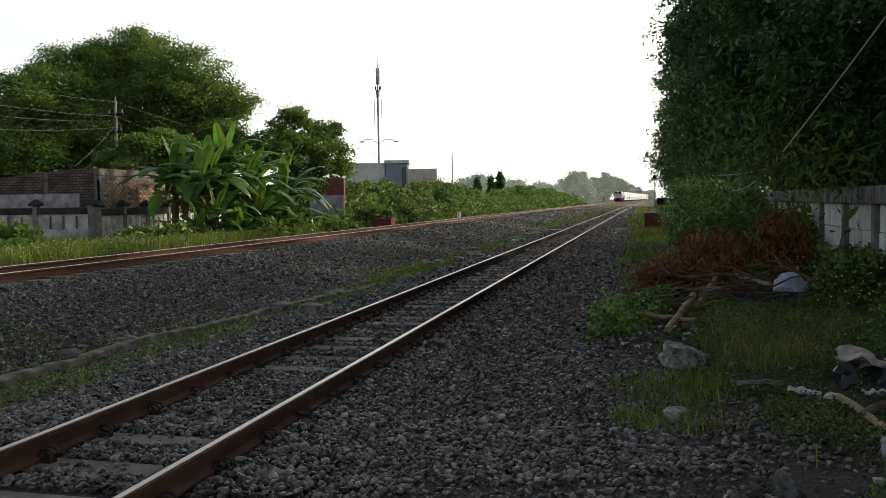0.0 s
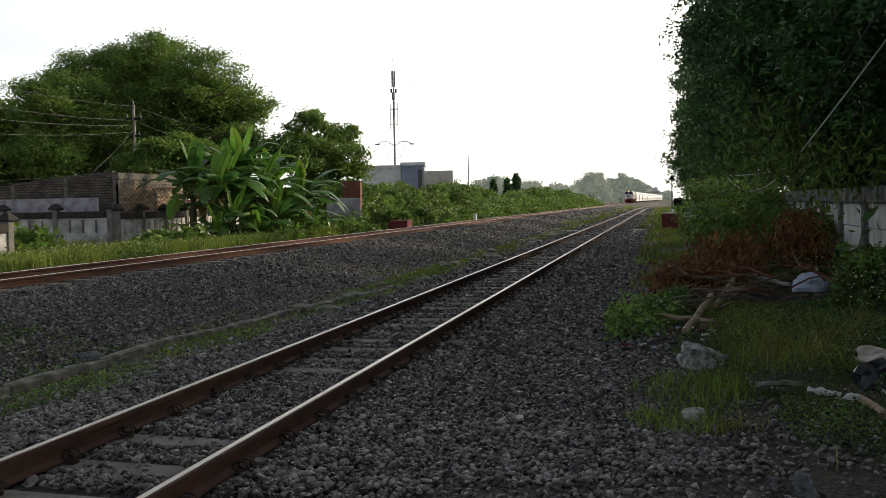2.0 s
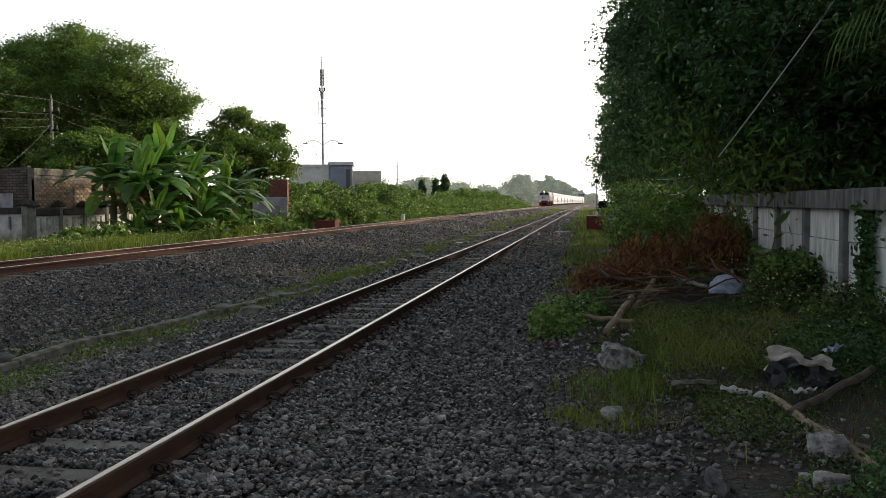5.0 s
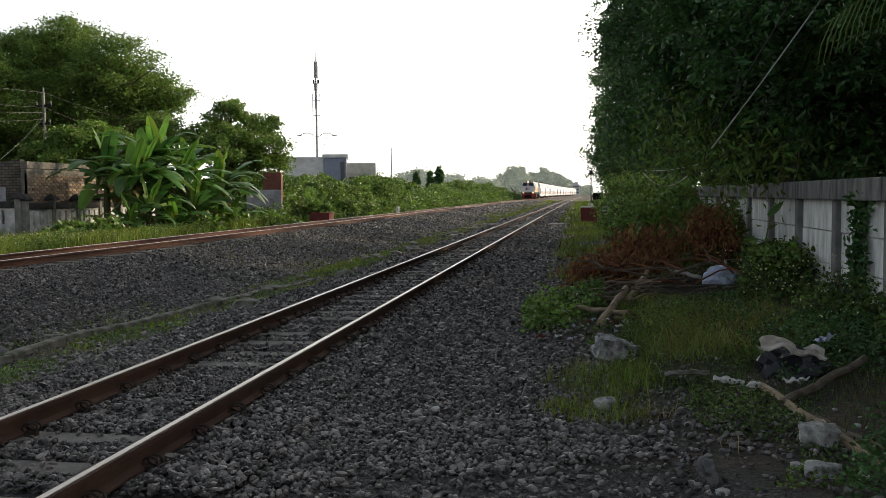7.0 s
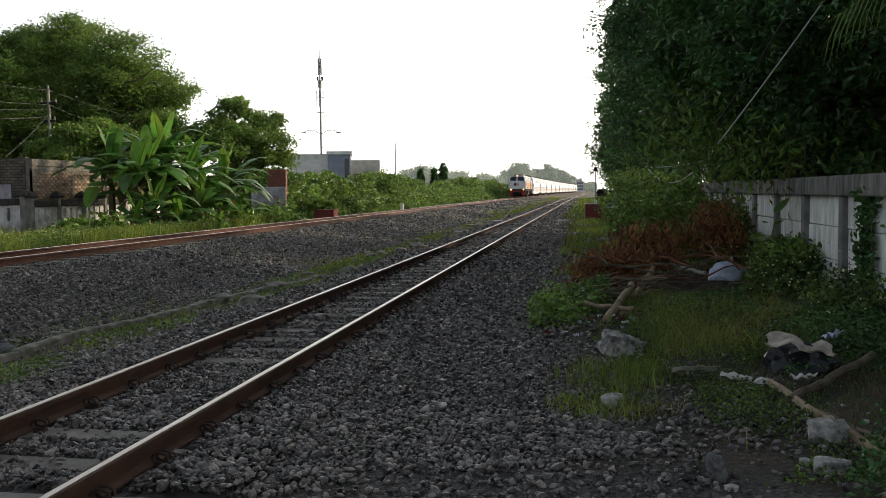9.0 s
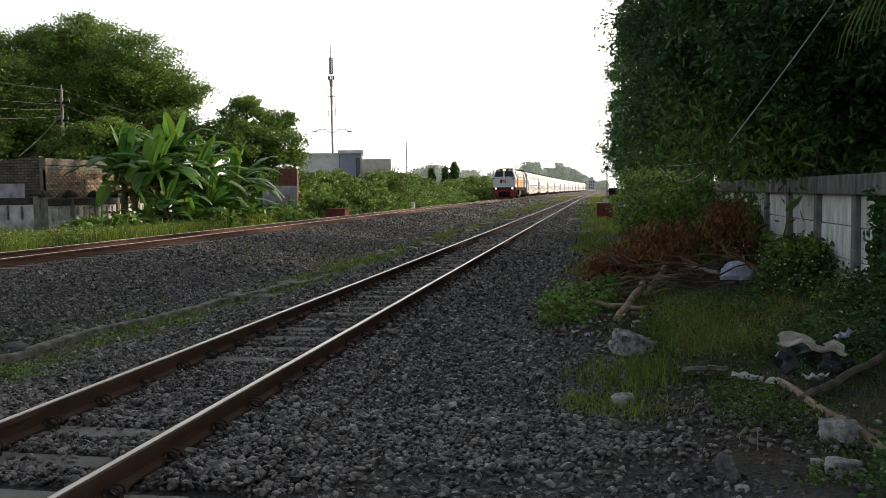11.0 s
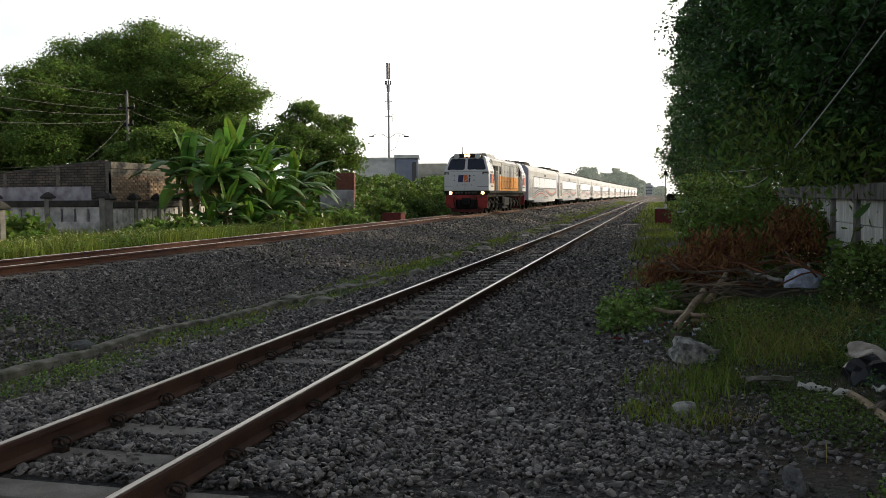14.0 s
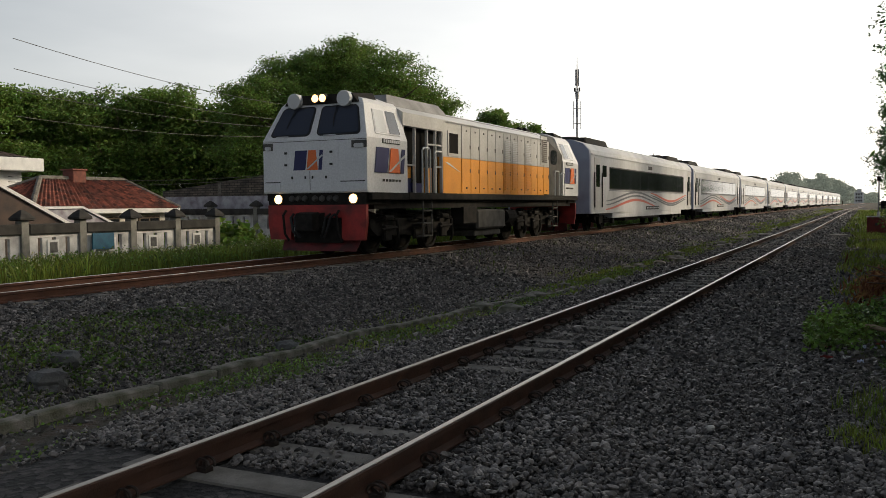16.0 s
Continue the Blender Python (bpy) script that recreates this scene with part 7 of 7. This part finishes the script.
    # reddish seeding grass behind the rubbish
    blades_on("seeding_grass", 1300, 0.7, 2.3, 8.2, 12.4, 0.2, 0.006, "straw", 515, "fine brownish seeding grass", None, 0.7)
    blades_on("verge_grass", 5000, 0.5, 2.4, 8.0, 12.6, 0.16, 0.008, "grass", 516, "short green grass before the brush heap", None, 0.8)


def weeds():
    rng = np.random.default_rng(77)

    def carpet(name, n, x0, x1, y0, y1, h0, h1, leaf, m, seed, label, keep=None):
        x, y = rng.uniform(x0, x1, n), rng.uniform(y0, y1, n)
        f = np.sin(2.3 * x + y) + np.sin(1.7 * y - 3.1 * x) + rng.normal(0, 0.6, n)
        k = f > -0.5
        if keep is not None:
            k &= keep(x, y)
        x, y, f = x[k], y[k], f[k]
        z = ground_z(x, y) + h0 + (h1 - h0) * rng.random(len(x)) * np.clip(0.5 + 0.3 * f, 0.15, 1.2)
        V, F = leaf_cloud(np.stack([x, y, z], 1), leaf[0], leaf[1], seed, 0.0)
        tagged(mesh_np(name, V, F, m), label, "weeds", kind="stuff")

    ok = lambda x, y: (x > right_edge(y) + 0.35) & ~((y < 6.2) & (x < 1.0 + 0.25 * np.sin(4 * y))) & (np.sin(5.1 * x + 1.3 * y) + np.sin(3.7 * y - 2 * x) > np.where(y < 7.0, -0.5, -1.0))
    carpet("low_weeds", 60000, 0.0, 3.2, 4.6, 13, 0.005, 0.08, (0.027, 0.018), "weed", 601, "low creeping broad-leaved weeds on the verge", ok)
    carpet("low_weeds", 26000, 0.8, 3.25, 4.2, 12, 0.02, 0.26, (0.042, 0.026), "leaf_dark", 602, "dark broad-leaved weeds by the wall", lambda x, y: (x > 1.45 + 0.35 * np.sin(y * 1.3)) & (np.sin(4.3 * x - y) + np.sin(3.1 * y) > -0.9))
    carpet("tall_weeds", 26000, 1.5, 3.3, 7.2, 15.5, 0.03, 0.6, (0.06, 0.036), "weed", 603, "tall leafy weeds in front of the wall", lambda x, y: (x > 2.9 - 0.11 * (y - 6.5) + 0.25 * np.sin(3 * y)) | ((x > 2.2) & (y > 11)))
    carpet("tall_weeds", 9000, -0.65, 0.5, 9.8, 13.6, 0.02, 0.34, (0.06, 0.042), "leaf_hedge", 604, "leafy green weeds at the edge of the brush pile", lambda x, y: x < 0.35)
    carpet("low_weeds", 24000, 0.45, 2.5, 7.7, 12.8, 0.01, 0.18, (0.038, 0.022), "weed", 607, "low leafy weeds before the brush heap")
    carpet("low_weeds", 22000, -6.0, -4.5, 1.5, 26, 0.0, 0.05, (0.035, 0.024), "leaf_hedge", 608, "low green creeping weeds along the drain kerb", lambda x, y: np.abs(x + 5.2 - 0.12 * np.sin(y)) < 0.42 + 0.15 * np.sin(2.1 * y))
    carpet("low_weeds", 9000, -8.6, -5.9, 2.0, 9.5, 0.0, 0.10, (0.05, 0.034), "weed", 609, "patchy dark weeds in the drain")
    n = 220
    x, y = rng.uniform(1.9, 3.2, n), rng.uniform(8, 14, n)
    V, F = leaf_cloud(np.stack([x, y, ground_z(x, y) + rng.uniform(0.3, 0.7, n)], 1), 0.025, 0.025, 605)
    tagged(mesh_np("wild_flowers", V, F, "flower"), "tiny pale flowers on the weeds", "flowers", kind="stuff")
    carpet("field_weeds", 30000, -18.1, -13.5, 4, 31, 0.12, 0.52, (0.07, 0.045), "leaf_hedge", 606, "bright flowering weeds in the grass beyond the raised track")
    # bushes along the verge beyond the brush pile
    pr = random.Random(5)
    for i, (bx, by, z, q, cnt, m, lab) in enumerate(((2.3, 18.2, 0.55, 0.9, 5200, "leaf_yellow", "yellow-green bush behind the dead branches"), (2.9, 21.5, 0.7, 1.3, 7000, "leaf_hedge", "dense green verge bush"), (2.6, 26.0, 0.7, 1.4, 7000, "leaf_hedge", "dense green verge bush"), (2.7, 31.5, 0.8, 1.5, 6500, "leaf_hedge", "dense green verge bush"),
                                                    (3.0, 38.0, 0.9, 1.7, 6000, "leaf_hedge", "dense green verge bush"), (3.3, 46.5, 1.0, 1.8, 5000, "leaf_hedge", "dense green verge bush"), (3.9, 58.0, 1.2, 2.2, 5000, "leaf_hedge", "dense green verge bush"), (4.6, 75.0, 1.4, 2.8, 5000, "leaf_hedge", "dense green verge bush"), (2.95, 13.4, 0.45, 0.3, 1500, "leaf_hedge", "climbing weed against the wall"))):
        lob = [(pr.uniform(-q, q) * 0.8, pr.uniform(-q, q) * 1.3, z + pr.uniform(-0.5, 0.6) * q * 0.6, q * 0.6, q * 0.7, q * 0.5) for k in range(8)]
        s = 1 if by < 25 else by / 25
        tree(bx, by, 0.05, lob, cnt, (0.10 * s ** 0.6, 0.065 * s ** 0.6), m, 620 + i, lab, h=0.5, r=0.04, clump=0.16 * s, per=14, droop=0.2, limbs=5, category="bush", group="bushes on the verge", name="bush")
    # creeper column on the wall and a big-leaved plant
    p = np.stack([3.22 - np.abs(rng.normal(0, 0.05, 900)), rng.normal(10.75, 0.14, 900), rng.uniform(0.1, 1.55, 900)], 1)
    V, F = leaf_cloud(p, 0.09, 0.06, 640, 0.4)
    tagged(mesh_np("wall_creeper", V, F, "leaf_dark"), "creeper climbing a post of the wall", "creeper", kind="stuff")
    t = empty("taro_plant", pose(2.75, 14.2, 0.15), "big-leaved green plant in front of the wall", "plant")
    for k, (a, ln, z) in enumerate(((0.5, 0.24, 1.05), (2.2, 0.17, 0.8), (3.9, 0.18, 0.7), (5.2, 0.15, 0.6))):
        bm = bmesh.new()
        tube(bm, [(0, 0, 0), (0.1 * math.cos(a), 0.1 * math.sin(a), z * 0.6), (0.22 * math.cos(a), 0.22 * math.sin(a), z)], [0.015, 0.012, 0.008], 6)
        part("stalk", bm, "banana_stem", t)
        bm = bmesh.new()
        o = Vector((0.22 * math.cos(a), 0.22 * math.sin(a), z))
        d, s2 = Vector((math.cos(a) * 0.6, math.sin(a) * 0.6, 0.55 if k == 0 else -0.25)).normalized(), Vector((-math.sin(a), math.cos(a), 0))
        rim = [(-0.18, 0.1), (-0.1, 0.34), (0.25, 0.42), (0.65, 0.28), (1.0, 0.0), (0.65, -0.28), (0.25, -0.42), (-0.1, -0.34), (-0.18, -0.1)]
        top = [o + d * u * ln * 1.3 + s2 * v * ln + Vector((0, 0, 0.06 * abs(v))) for u, v in rim]
        loft(bm, [[q - Vector((0, 0, 0.004)) for q in top], top])
        part("leaf", bm, "banana", t)
    # palm frond reaching in over the wall
    pf = empty("palm_frond", pose(3.75, 9.9, 2.75), "feathery palm frond hanging over the wall", "palm frond")
    spine = [Vector((0.55, -0.3, 0.75)), Vector((0.1, -0.1, 1.05)), Vector((-0.45, 0.1, 1.05)), Vector((-0.95, 0.25, 0.7))]
    part("spine", tube(bmesh.new(), spine, [0.025, 0.02, 0.014, 0.006], 6), "banana_stem", pf)
    for k in range(26):
        t_ = k / 26
        i = min(2, int(t_ * 3))
        b0 = spine[i].lerp(spine[i + 1], t_ * 3 - i)
        for s in (-1, 1):
            bm = bmesh.new()
            d = Vector((-0.45, s * 0.5, -0.25)).normalized()
            q = [b0, b0 + d * 0.35, b0 + d * 0.6 + Vector((0, 0, -0.22)), b0 + d * 0.7 + Vector((0, 0, -0.45))]
            w = Vector((0.012, 0, 0.012))
            loft(bm, [[p_ - w * f, p_ + w * f, p_ + Vector((0.002, 0.002, 0))] for p_, f in zip(q, (0.6, 1, 0.7, 0.15))])
            part("leaflet", bm, "leaf_tree", pf)


def brush_pile():
    rng = random.Random(12)
    nr = np.random.default_rng(13)
    # dead leaves hanging in drifts
    pile = empty("dead_branch_pile", pose(0, 0, 0), "heap of cut branches with withered red-brown leaves", "branch pile")
    drifts = ((0.5, 14.4, 0.32, 0.5, 0.5, 0.28, 900), (0.95, 15.2, 0.55, 0.5, 0.5, 0.34, 1200), (1.5, 16.5, 0.62, 0.6, 0.5, 0.34, 420), (2.05, 15.0, 0.9, 0.3, 0.5, 0.45, 700), (2.4, 15.2, 0.7, 0.25, 0.5, 0.45, 380), (0.12, 14.2, 0.26, 0.32, 0.4, 0.22, 800), (0.9, 14.6, 0.4, 0.5, 0.4, 0.22, 500))
    for i, (x, y, z, rx, ry, rz, n) in enumerate(drifts):
        p = nr.normal(size=(n, 3)) * np.array([rx, ry, rz]) * 0.5 + np.array([x, y, z])
        p[:, 2] = np.maximum(p[:, 2], 0.05)
        V, F = leaf_cloud(p, 0.15, 0.036, 700 + i, droop=1.3)
        tagged(mesh_np("withered_leaves", V, F, "deadleaf", pile), kind="stuff")
    for k in range(90):
        x, y = rng.uniform(0.15, 2.3), rng.uniform(12.2, 16.0)
        a, ln = rng.uniform(0, math.pi), rng.uniform(0.5, 1.6)
        z = rng.uniform(0.08, 0.5)
        e = Vector((max(math.cos(a) * ln, -0.05 - x), math.sin(a) * ln * 0.6, rng.uniform(-0.2, 0.3)))
        bm = tube(bmesh.new(), [(x, y, z), (x + e.x * 0.5, y + e.y * 0.5, z + e.z * 0.5 + 0.05), (x + e.x, y + e.y, max(0.04, z + e.z))], [0.016, 0.012, 0.005], 6)
        part("dead_branch", bm, rng.choice(["wood_grey", "wood_grey", "deadleaf"]), pile)
    # bare pale sticks at the foot of the heap
    for k in range(34):
        x, y = rng.uniform(0.0, 0.9), rng.uniform(11.4, 13.0)
        a, ln = rng.uniform(-0.6, 1.2), rng.uniform(0.3, 0.8)
        z = rng.uniform(0.06, 0.3)
        r = rng.uniform(0.006, 0.014)
        stick = tube(bmesh.new(), [(x, y, z), (x + math.cos(a) * ln * 0.5, y + math.sin(a) * ln * 0.5, z + 0.04), (x + math.cos(a) * ln, y + math.sin(a) * ln, max(0.04, z + rng.uniform(-0.15, 0.15)))], [r, r, r * 0.6], 6)
        part("bare_stick", stick, rng.choice(["wood", "wood_grey", "wood_grey"]), pile)
    # bamboo poles and boards lying before the pile
    for (x0, y0, z0), (x1, y1, z1), r, m, lab in (((0.24, 10.2, 0.07), (0.62, 12.2, 0.25), 0.045, "wood", "thick grey log sloping up the heap"), ((0.62, 11.9, 0.10), (1.0, 13.5, 0.36), 0.042, "wood", "pale split log sloping up the heap"),
                                          ((-0.05, 11.2, 0.12), (0.58, 10.65, 0.13), 0.028, "wood", "straight bamboo pole lying on the weeds"), ((0.42, 10.75, 0.05), (0.8, 10.65, 0.06), 0.03, "wood", "short bamboo pole lying on the weeds"),
                                          ((1.35, 14.4, 0.35), (1.75, 13.4, 0.3), 0.03, "cardboard", "pale broken stick on the heap"), ((2.12, 13.2, 0.1), (2.1, 13.3, 0.55), 0.018, "cardboard", "upright pale stake in the heap"),
                                          ((1.36, 6.82, 0.10), (1.66, 4.5, 0.10), 0.032, "wood", "long bamboo pole lying in the weeds"), ((1.39, 6.26, 0.1), (2.25, 7.35, 0.22), 0.03, "wood_grey", "dark dead branch lying across a pole"), ((1.52, 6.05, 0.06), (1.8, 4.7, 0.12), 0.035, "wood_grey", "dark dead branch beside a pole")):
        a, b = Vector((x0, y0, z0)), Vector((x1, y1, z1))
        n = 8
        ob = part("log", tube(bmesh.new(), [a.lerp(b, k / n) + Vector((0, 0, 0.012 * math.sin(k * 1.7))) for k in range(n + 1)], [r * (1 + (0.12 if k % 3 == 0 else 0)) for k in range(n + 1)], 8), m)
        tagged(ob, lab, "log", "loose poles and logs")


def crumpled(name, x, y, z, sx, sy, sz, m, label, category, seed, yaw=0, amp=0.3, sub=3):
    bm = bmesh.new()
    bmesh.ops.create_icosphere(bm, subdivisions=sub, radius=1)
    for v in bm.verts:
        n = noise.noise(v.co * 2.1 + Vector((seed, 0, 0))) + 0.5 * noise.noise(v.co * 5 + Vector((0, seed, 0)))
        c = v.co * (1 + amp * n)
        v.co = Vector((c.x * sx, c.y * sy, max(-0.3, c.z) * sz))
    ob = part(name, bm, m)
    ob.matrix_basis = pose(x, y, z, 0, 0, yaw)
    return tagged(ob, label, category)


def sheet(name, x, y, z, sx, sy, m, label, category, seed, yaw=0, tilt=0, thick=0.008, wave_=0.05, dip=0):
    bm = bmesh.new()
    bmesh.ops.create_grid(bm, x_segments=12, y_segments=8, size=1)
    for v in bm.verts:
        edge = 1 + 0.14 * noise.noise(Vector((v.co.x * 2, v.co.y * 2, seed)))
        v.co = Vector((v.co.x * sx * edge, v.co.y * sy * edge, wave_ * noise.noise(Vector((v.co.x * 1.6, v.co.y * 1.6, seed + 3)))))
    r = bmesh.ops.extrude_face_region(bm, geom=bm.faces[:])
    for v in [g for g in r["geom"] if isinstance(g, bmesh.types.BMVert)]:
        v.co.z += thick
    ob = part(name, bm, m)
    ob.matrix_basis = pose(x, y, z, tilt, dip, yaw)
    return tagged(ob, label, category)


def rubbish():
    crumpled("plastic_sack", 2.0, 13.1, 0.3, 0.27, 0.17, 0.2, "plastic", "crumpled pale blue plastic sack on the brush heap", "sack", 3.0, 20, 0.25)
    sheet("fibre_sheet", 1.68, 7.25, 0.31, 0.24, 0.09, "fibre", "crumpled grey fibre sheet over black plastic", "sheet", 5.0, -10, 14, 0.012, 0.10, 8)
    # angular broken block: a worn box with a flat tilted top and fissured sides
    bm = bmesh.new()
    bmesh.ops.create_cube(bm, size=2)
    bmesh.ops.subdivide_edges(bm, edges=bm.edges[:], cuts=7, use_grid_fill=True)
    for v in bm.verts:
        c = v.co.copy()
        n = noise.noise(c * 1.4 + Vector((4, 9, 2))) + 0.6 * noise.noise(c * 3.7)
        w = 1 + 0.24 * n - 0.10 * max(0, -c.z)
        v.co = Vector((c.x * 0.2 * w + 0.05 * c.z, c.y * 0.13 * w, 0.095 * c.z * (1 - 0.4 * max(0, c.x)) - 0.03 * c.x + 0.03 * n))
    block = part("concrete_block", bm, "rock")
    block.matrix_basis = pose(0.33, 8.4, 0.09, 6, 0, 14) @ Matrix.Diagonal((0.82, 0.9, 0.95, 1))
    tagged(block, "broken pale concrete block with fissured dark sides", "block")
    crumpled("black_plastic", 1.72, 7.36, 0.12, 0.26, 0.17, 0.2, "black_plastic", "crumpled black plastic under a fibre sheet", "plastic sheet", 7.0, -12, 0.4)
    sheet("paper_scrap", 1.95, 7.35, 0.38, 0.07, 0.06, "plastic", "pale plastic scrap on the rubbish", "litter", 9.0, 30, -25, 0.004, 0.06)
    crumpled("paper_scrap", 1.3, 6.75, 0.12, 0.06, 0.035, 0.035, "paper", "crumpled white paper in the weeds", "litter", 11.0, 10, 0.5, 2)
    sheet("paper_strip", 1.15, 6.95, 0.11, 0.12, 0.013, "paper", "torn white strip in the weeds", "litter", 13.0, -28, 0, 0.004, 0.06)
    sheet("paper_scrap", 1.62, 6.85, 0.14, 0.09, 0.045, "paper", "dirty yellowed packaging scrap", "litter", 15.0, 25, -10, 0.008, 0.05)
    sheet("paper_scrap", -2.0, 9.05, 0.05, 0.09, 0.05, "paper", "small white paper scrap on the ballast", "litter", 17.0, -20, -8, 0.006, 0.06)
    sheet("foam_board", 0.85, 7.1, 0.12, 0.16, 0.09, "kerb", "mossy grey-green board in the weeds", "board", 19.0, 8, -12, 0.03, 0.02)
    crumpled("paper_scrap", -1.0, 6.1, 0.03, 0.035, 0.03, 0.03, "paper", "small white scrap on the ballast", "litter", 21.0, 10, 0.5, 2)
    rng = random.Random(44)
    for i in range(26):
        x, y = rng.uniform(-0.5, 0.9), rng.uniform(9.3, 11.0)
        sheet("litter_scrap", x, y, float(ground_z(x, y)) + 0.03, rng.uniform(0.02, 0.06), rng.uniform(0.015, 0.04), rng.choice(["paper", "plastic", "redpaint", "cardboard"]), "small scrap of litter on the gravel edge", "litter", float(i), rng.uniform(0, 180), rng.uniform(-20, 20), 0.004, 0.03)
    sheet("metal_sheet", 1.75, 36.0, 1.05, 0.9, 0.4, "steel", "tilted pale roofing sheet among the bushes", "sheet", 23.0, -30, 35, 0.01, 0.02)


right_trees()
left_trees()
far_trees()
hedge()
banana_plants()
grasses()
weeds()
brush_pile()
rubbish()


# ---- birds ----
def build_bird():
    b = empty("swallow", pose(30, 60, 6), "small dark swallow in flight", "bird", "flying swallows")
    bm = bmesh.new()
    tube(bm, [(0, -0.085, 0), (0, -0.07, 0.002), (0, -0.02, 0), (0, 0.05, 0), (0, 0.09, 0.003)], [0.004, 0.014, 0.021, 0.014, 0.004], 8)
    part("body", bm, "bird", b)
    for s in (-1, 1):
        bm = bmesh.new()
        top = [(s * 0.012, -0.035, 0.004), (s * 0.08, -0.055, 0.016), (s * 0.19, 0.0, 0.012), (s * 0.09, 0.0, 0.014), (s * 0.012, 0.025, 0.004)]
        loft(bm, [[Vector(p) - Vector((0, 0, 0.003)) for p in top], top])
        part("wing", bm, "bird", b)
        bm = bmesh.new()
        top = [(0, 0.07, 0), (s * 0.012, 0.08, 0), (s * 0.035, 0.15, 0), (0, 0.10, 0)]
        loft(bm, [[Vector(p) - Vector((0, 0, 0.002)) for p in top], top])
        part("tail_feather", bm, "bird", b)
    return b


swallow = build_bird()
swallow_near = copy_thing(swallow, pose(-6, 10, 12))


# ---- what moves ----
SPEED, FRONT_END = 17.35, 15.95


def on_far_track(y, length):
    mid = y + length / 2
    slope = 9.0e-5 * max(0.0, mid - 80.0)
    x = FAR_X + bend(mid) - slope * (mid - y)
    return pose(x, y, FAR_Z, 0, 0, -math.degrees(math.atan(slope)))


SWALLOW_FAR = [(0, 4.2, 40, 4.0), (0.7, 4.2, 40, 4.0), (0.9, 1.0, 39.9, 4.1), (1.1, -2.53, 39.81, 4.53), (1.3, -5.24, 44.4, 6.68), (1.5, -8.51, 48.83, 8.2), (1.7, -13.01, 58.0, 9.72),
               (1.9, -17.84, 67.01, 11.14), (2.1, -22.73, 75.94, 12.35), (2.3, -23.94, 75.58, 12.32), (2.5, -20.38, 66.35, 10.63), (2.7, -12.9, 53.15, 7.39), (2.9, -7.2, 44.25, 5.38),
               (3.1, -2.91, 39.82, 3.88), (3.3, 1.2, 38.5, 3.6), (3.6, 4.4, 38, 3.4), (16, 4.4, 38, 3.4)]
SWALLOW_NEAR = [(0, -12, 9.5, 16), (2.5, -8, 8.6, 8), (2.7, -5.4, 7.9, 4.8), (2.9, -3.11, 7.12, 3.56), (3.0, -1.92, 6.76, 3.18), (3.1, -0.93, 6.5, 2.9), (3.3, 0.9, 7.2, 2.9), (3.5, 2.6, 9.0, 3.9), (3.8, 5.4, 10.3, 4.6), (16, 5.4, 10.3, 4.6)]


def fly(rows, bank={}):
    """Poses along a flight, beak first, banked a little in the turns."""
    out, yaw = [], None
    for i, (t, x, y, z) in enumerate(rows):
        a, b = rows[max(0, i - 1)], rows[min(len(rows) - 1, i + 1)]
        new_yaw = math.degrees(math.atan2(b[2] - a[2], b[1] - a[1])) + 90
        if yaw is not None:
            while new_yaw - yaw > 180:
                new_yaw -= 360
            while new_yaw - yaw < -180:
                new_yaw += 360
            new_yaw = yaw + max(-80, min(80, new_yaw - yaw))
        yaw = new_yaw
        out.append((t, pose(x, y, z, 0, bank.get(t, 35 if i % 2 else -25), yaw)))
    return out


def motions():
    times = [float(t) for t in range(17)]
    for thing, offset, length in TRAIN:
        walk(thing, [(t, on_far_track(FRONT_END + SPEED * (16 - t) + offset, length)) for t in times])
    # the wheels of the locomotive roll without slipping
    step = 1.0 / 30.0
    for w, y in loco_wheels:
        walk(w, [(k * step, pose(0, y, 0.48, (math.degrees(SPEED * k * step / 0.48) + 37 * y) % 360)) for k in range(481)])
    walk(swallow, fly([(t, 0.68 * x, 0.68 * y, 1.564 + 0.68 * (z - 1.564)) for t, x, y, z in SWALLOW_FAR], {2.5: 20, 2.7: 55, 2.9: 84, 3.1: 84, 3.3: 60, 3.6: 20}))
    walk(swallow_near, fly(SWALLOW_NEAR, {2.5: 30, 2.7: 60, 2.9: 84, 3.0: 86, 3.1: 84, 3.3: 60, 3.5: 30}))


motions()
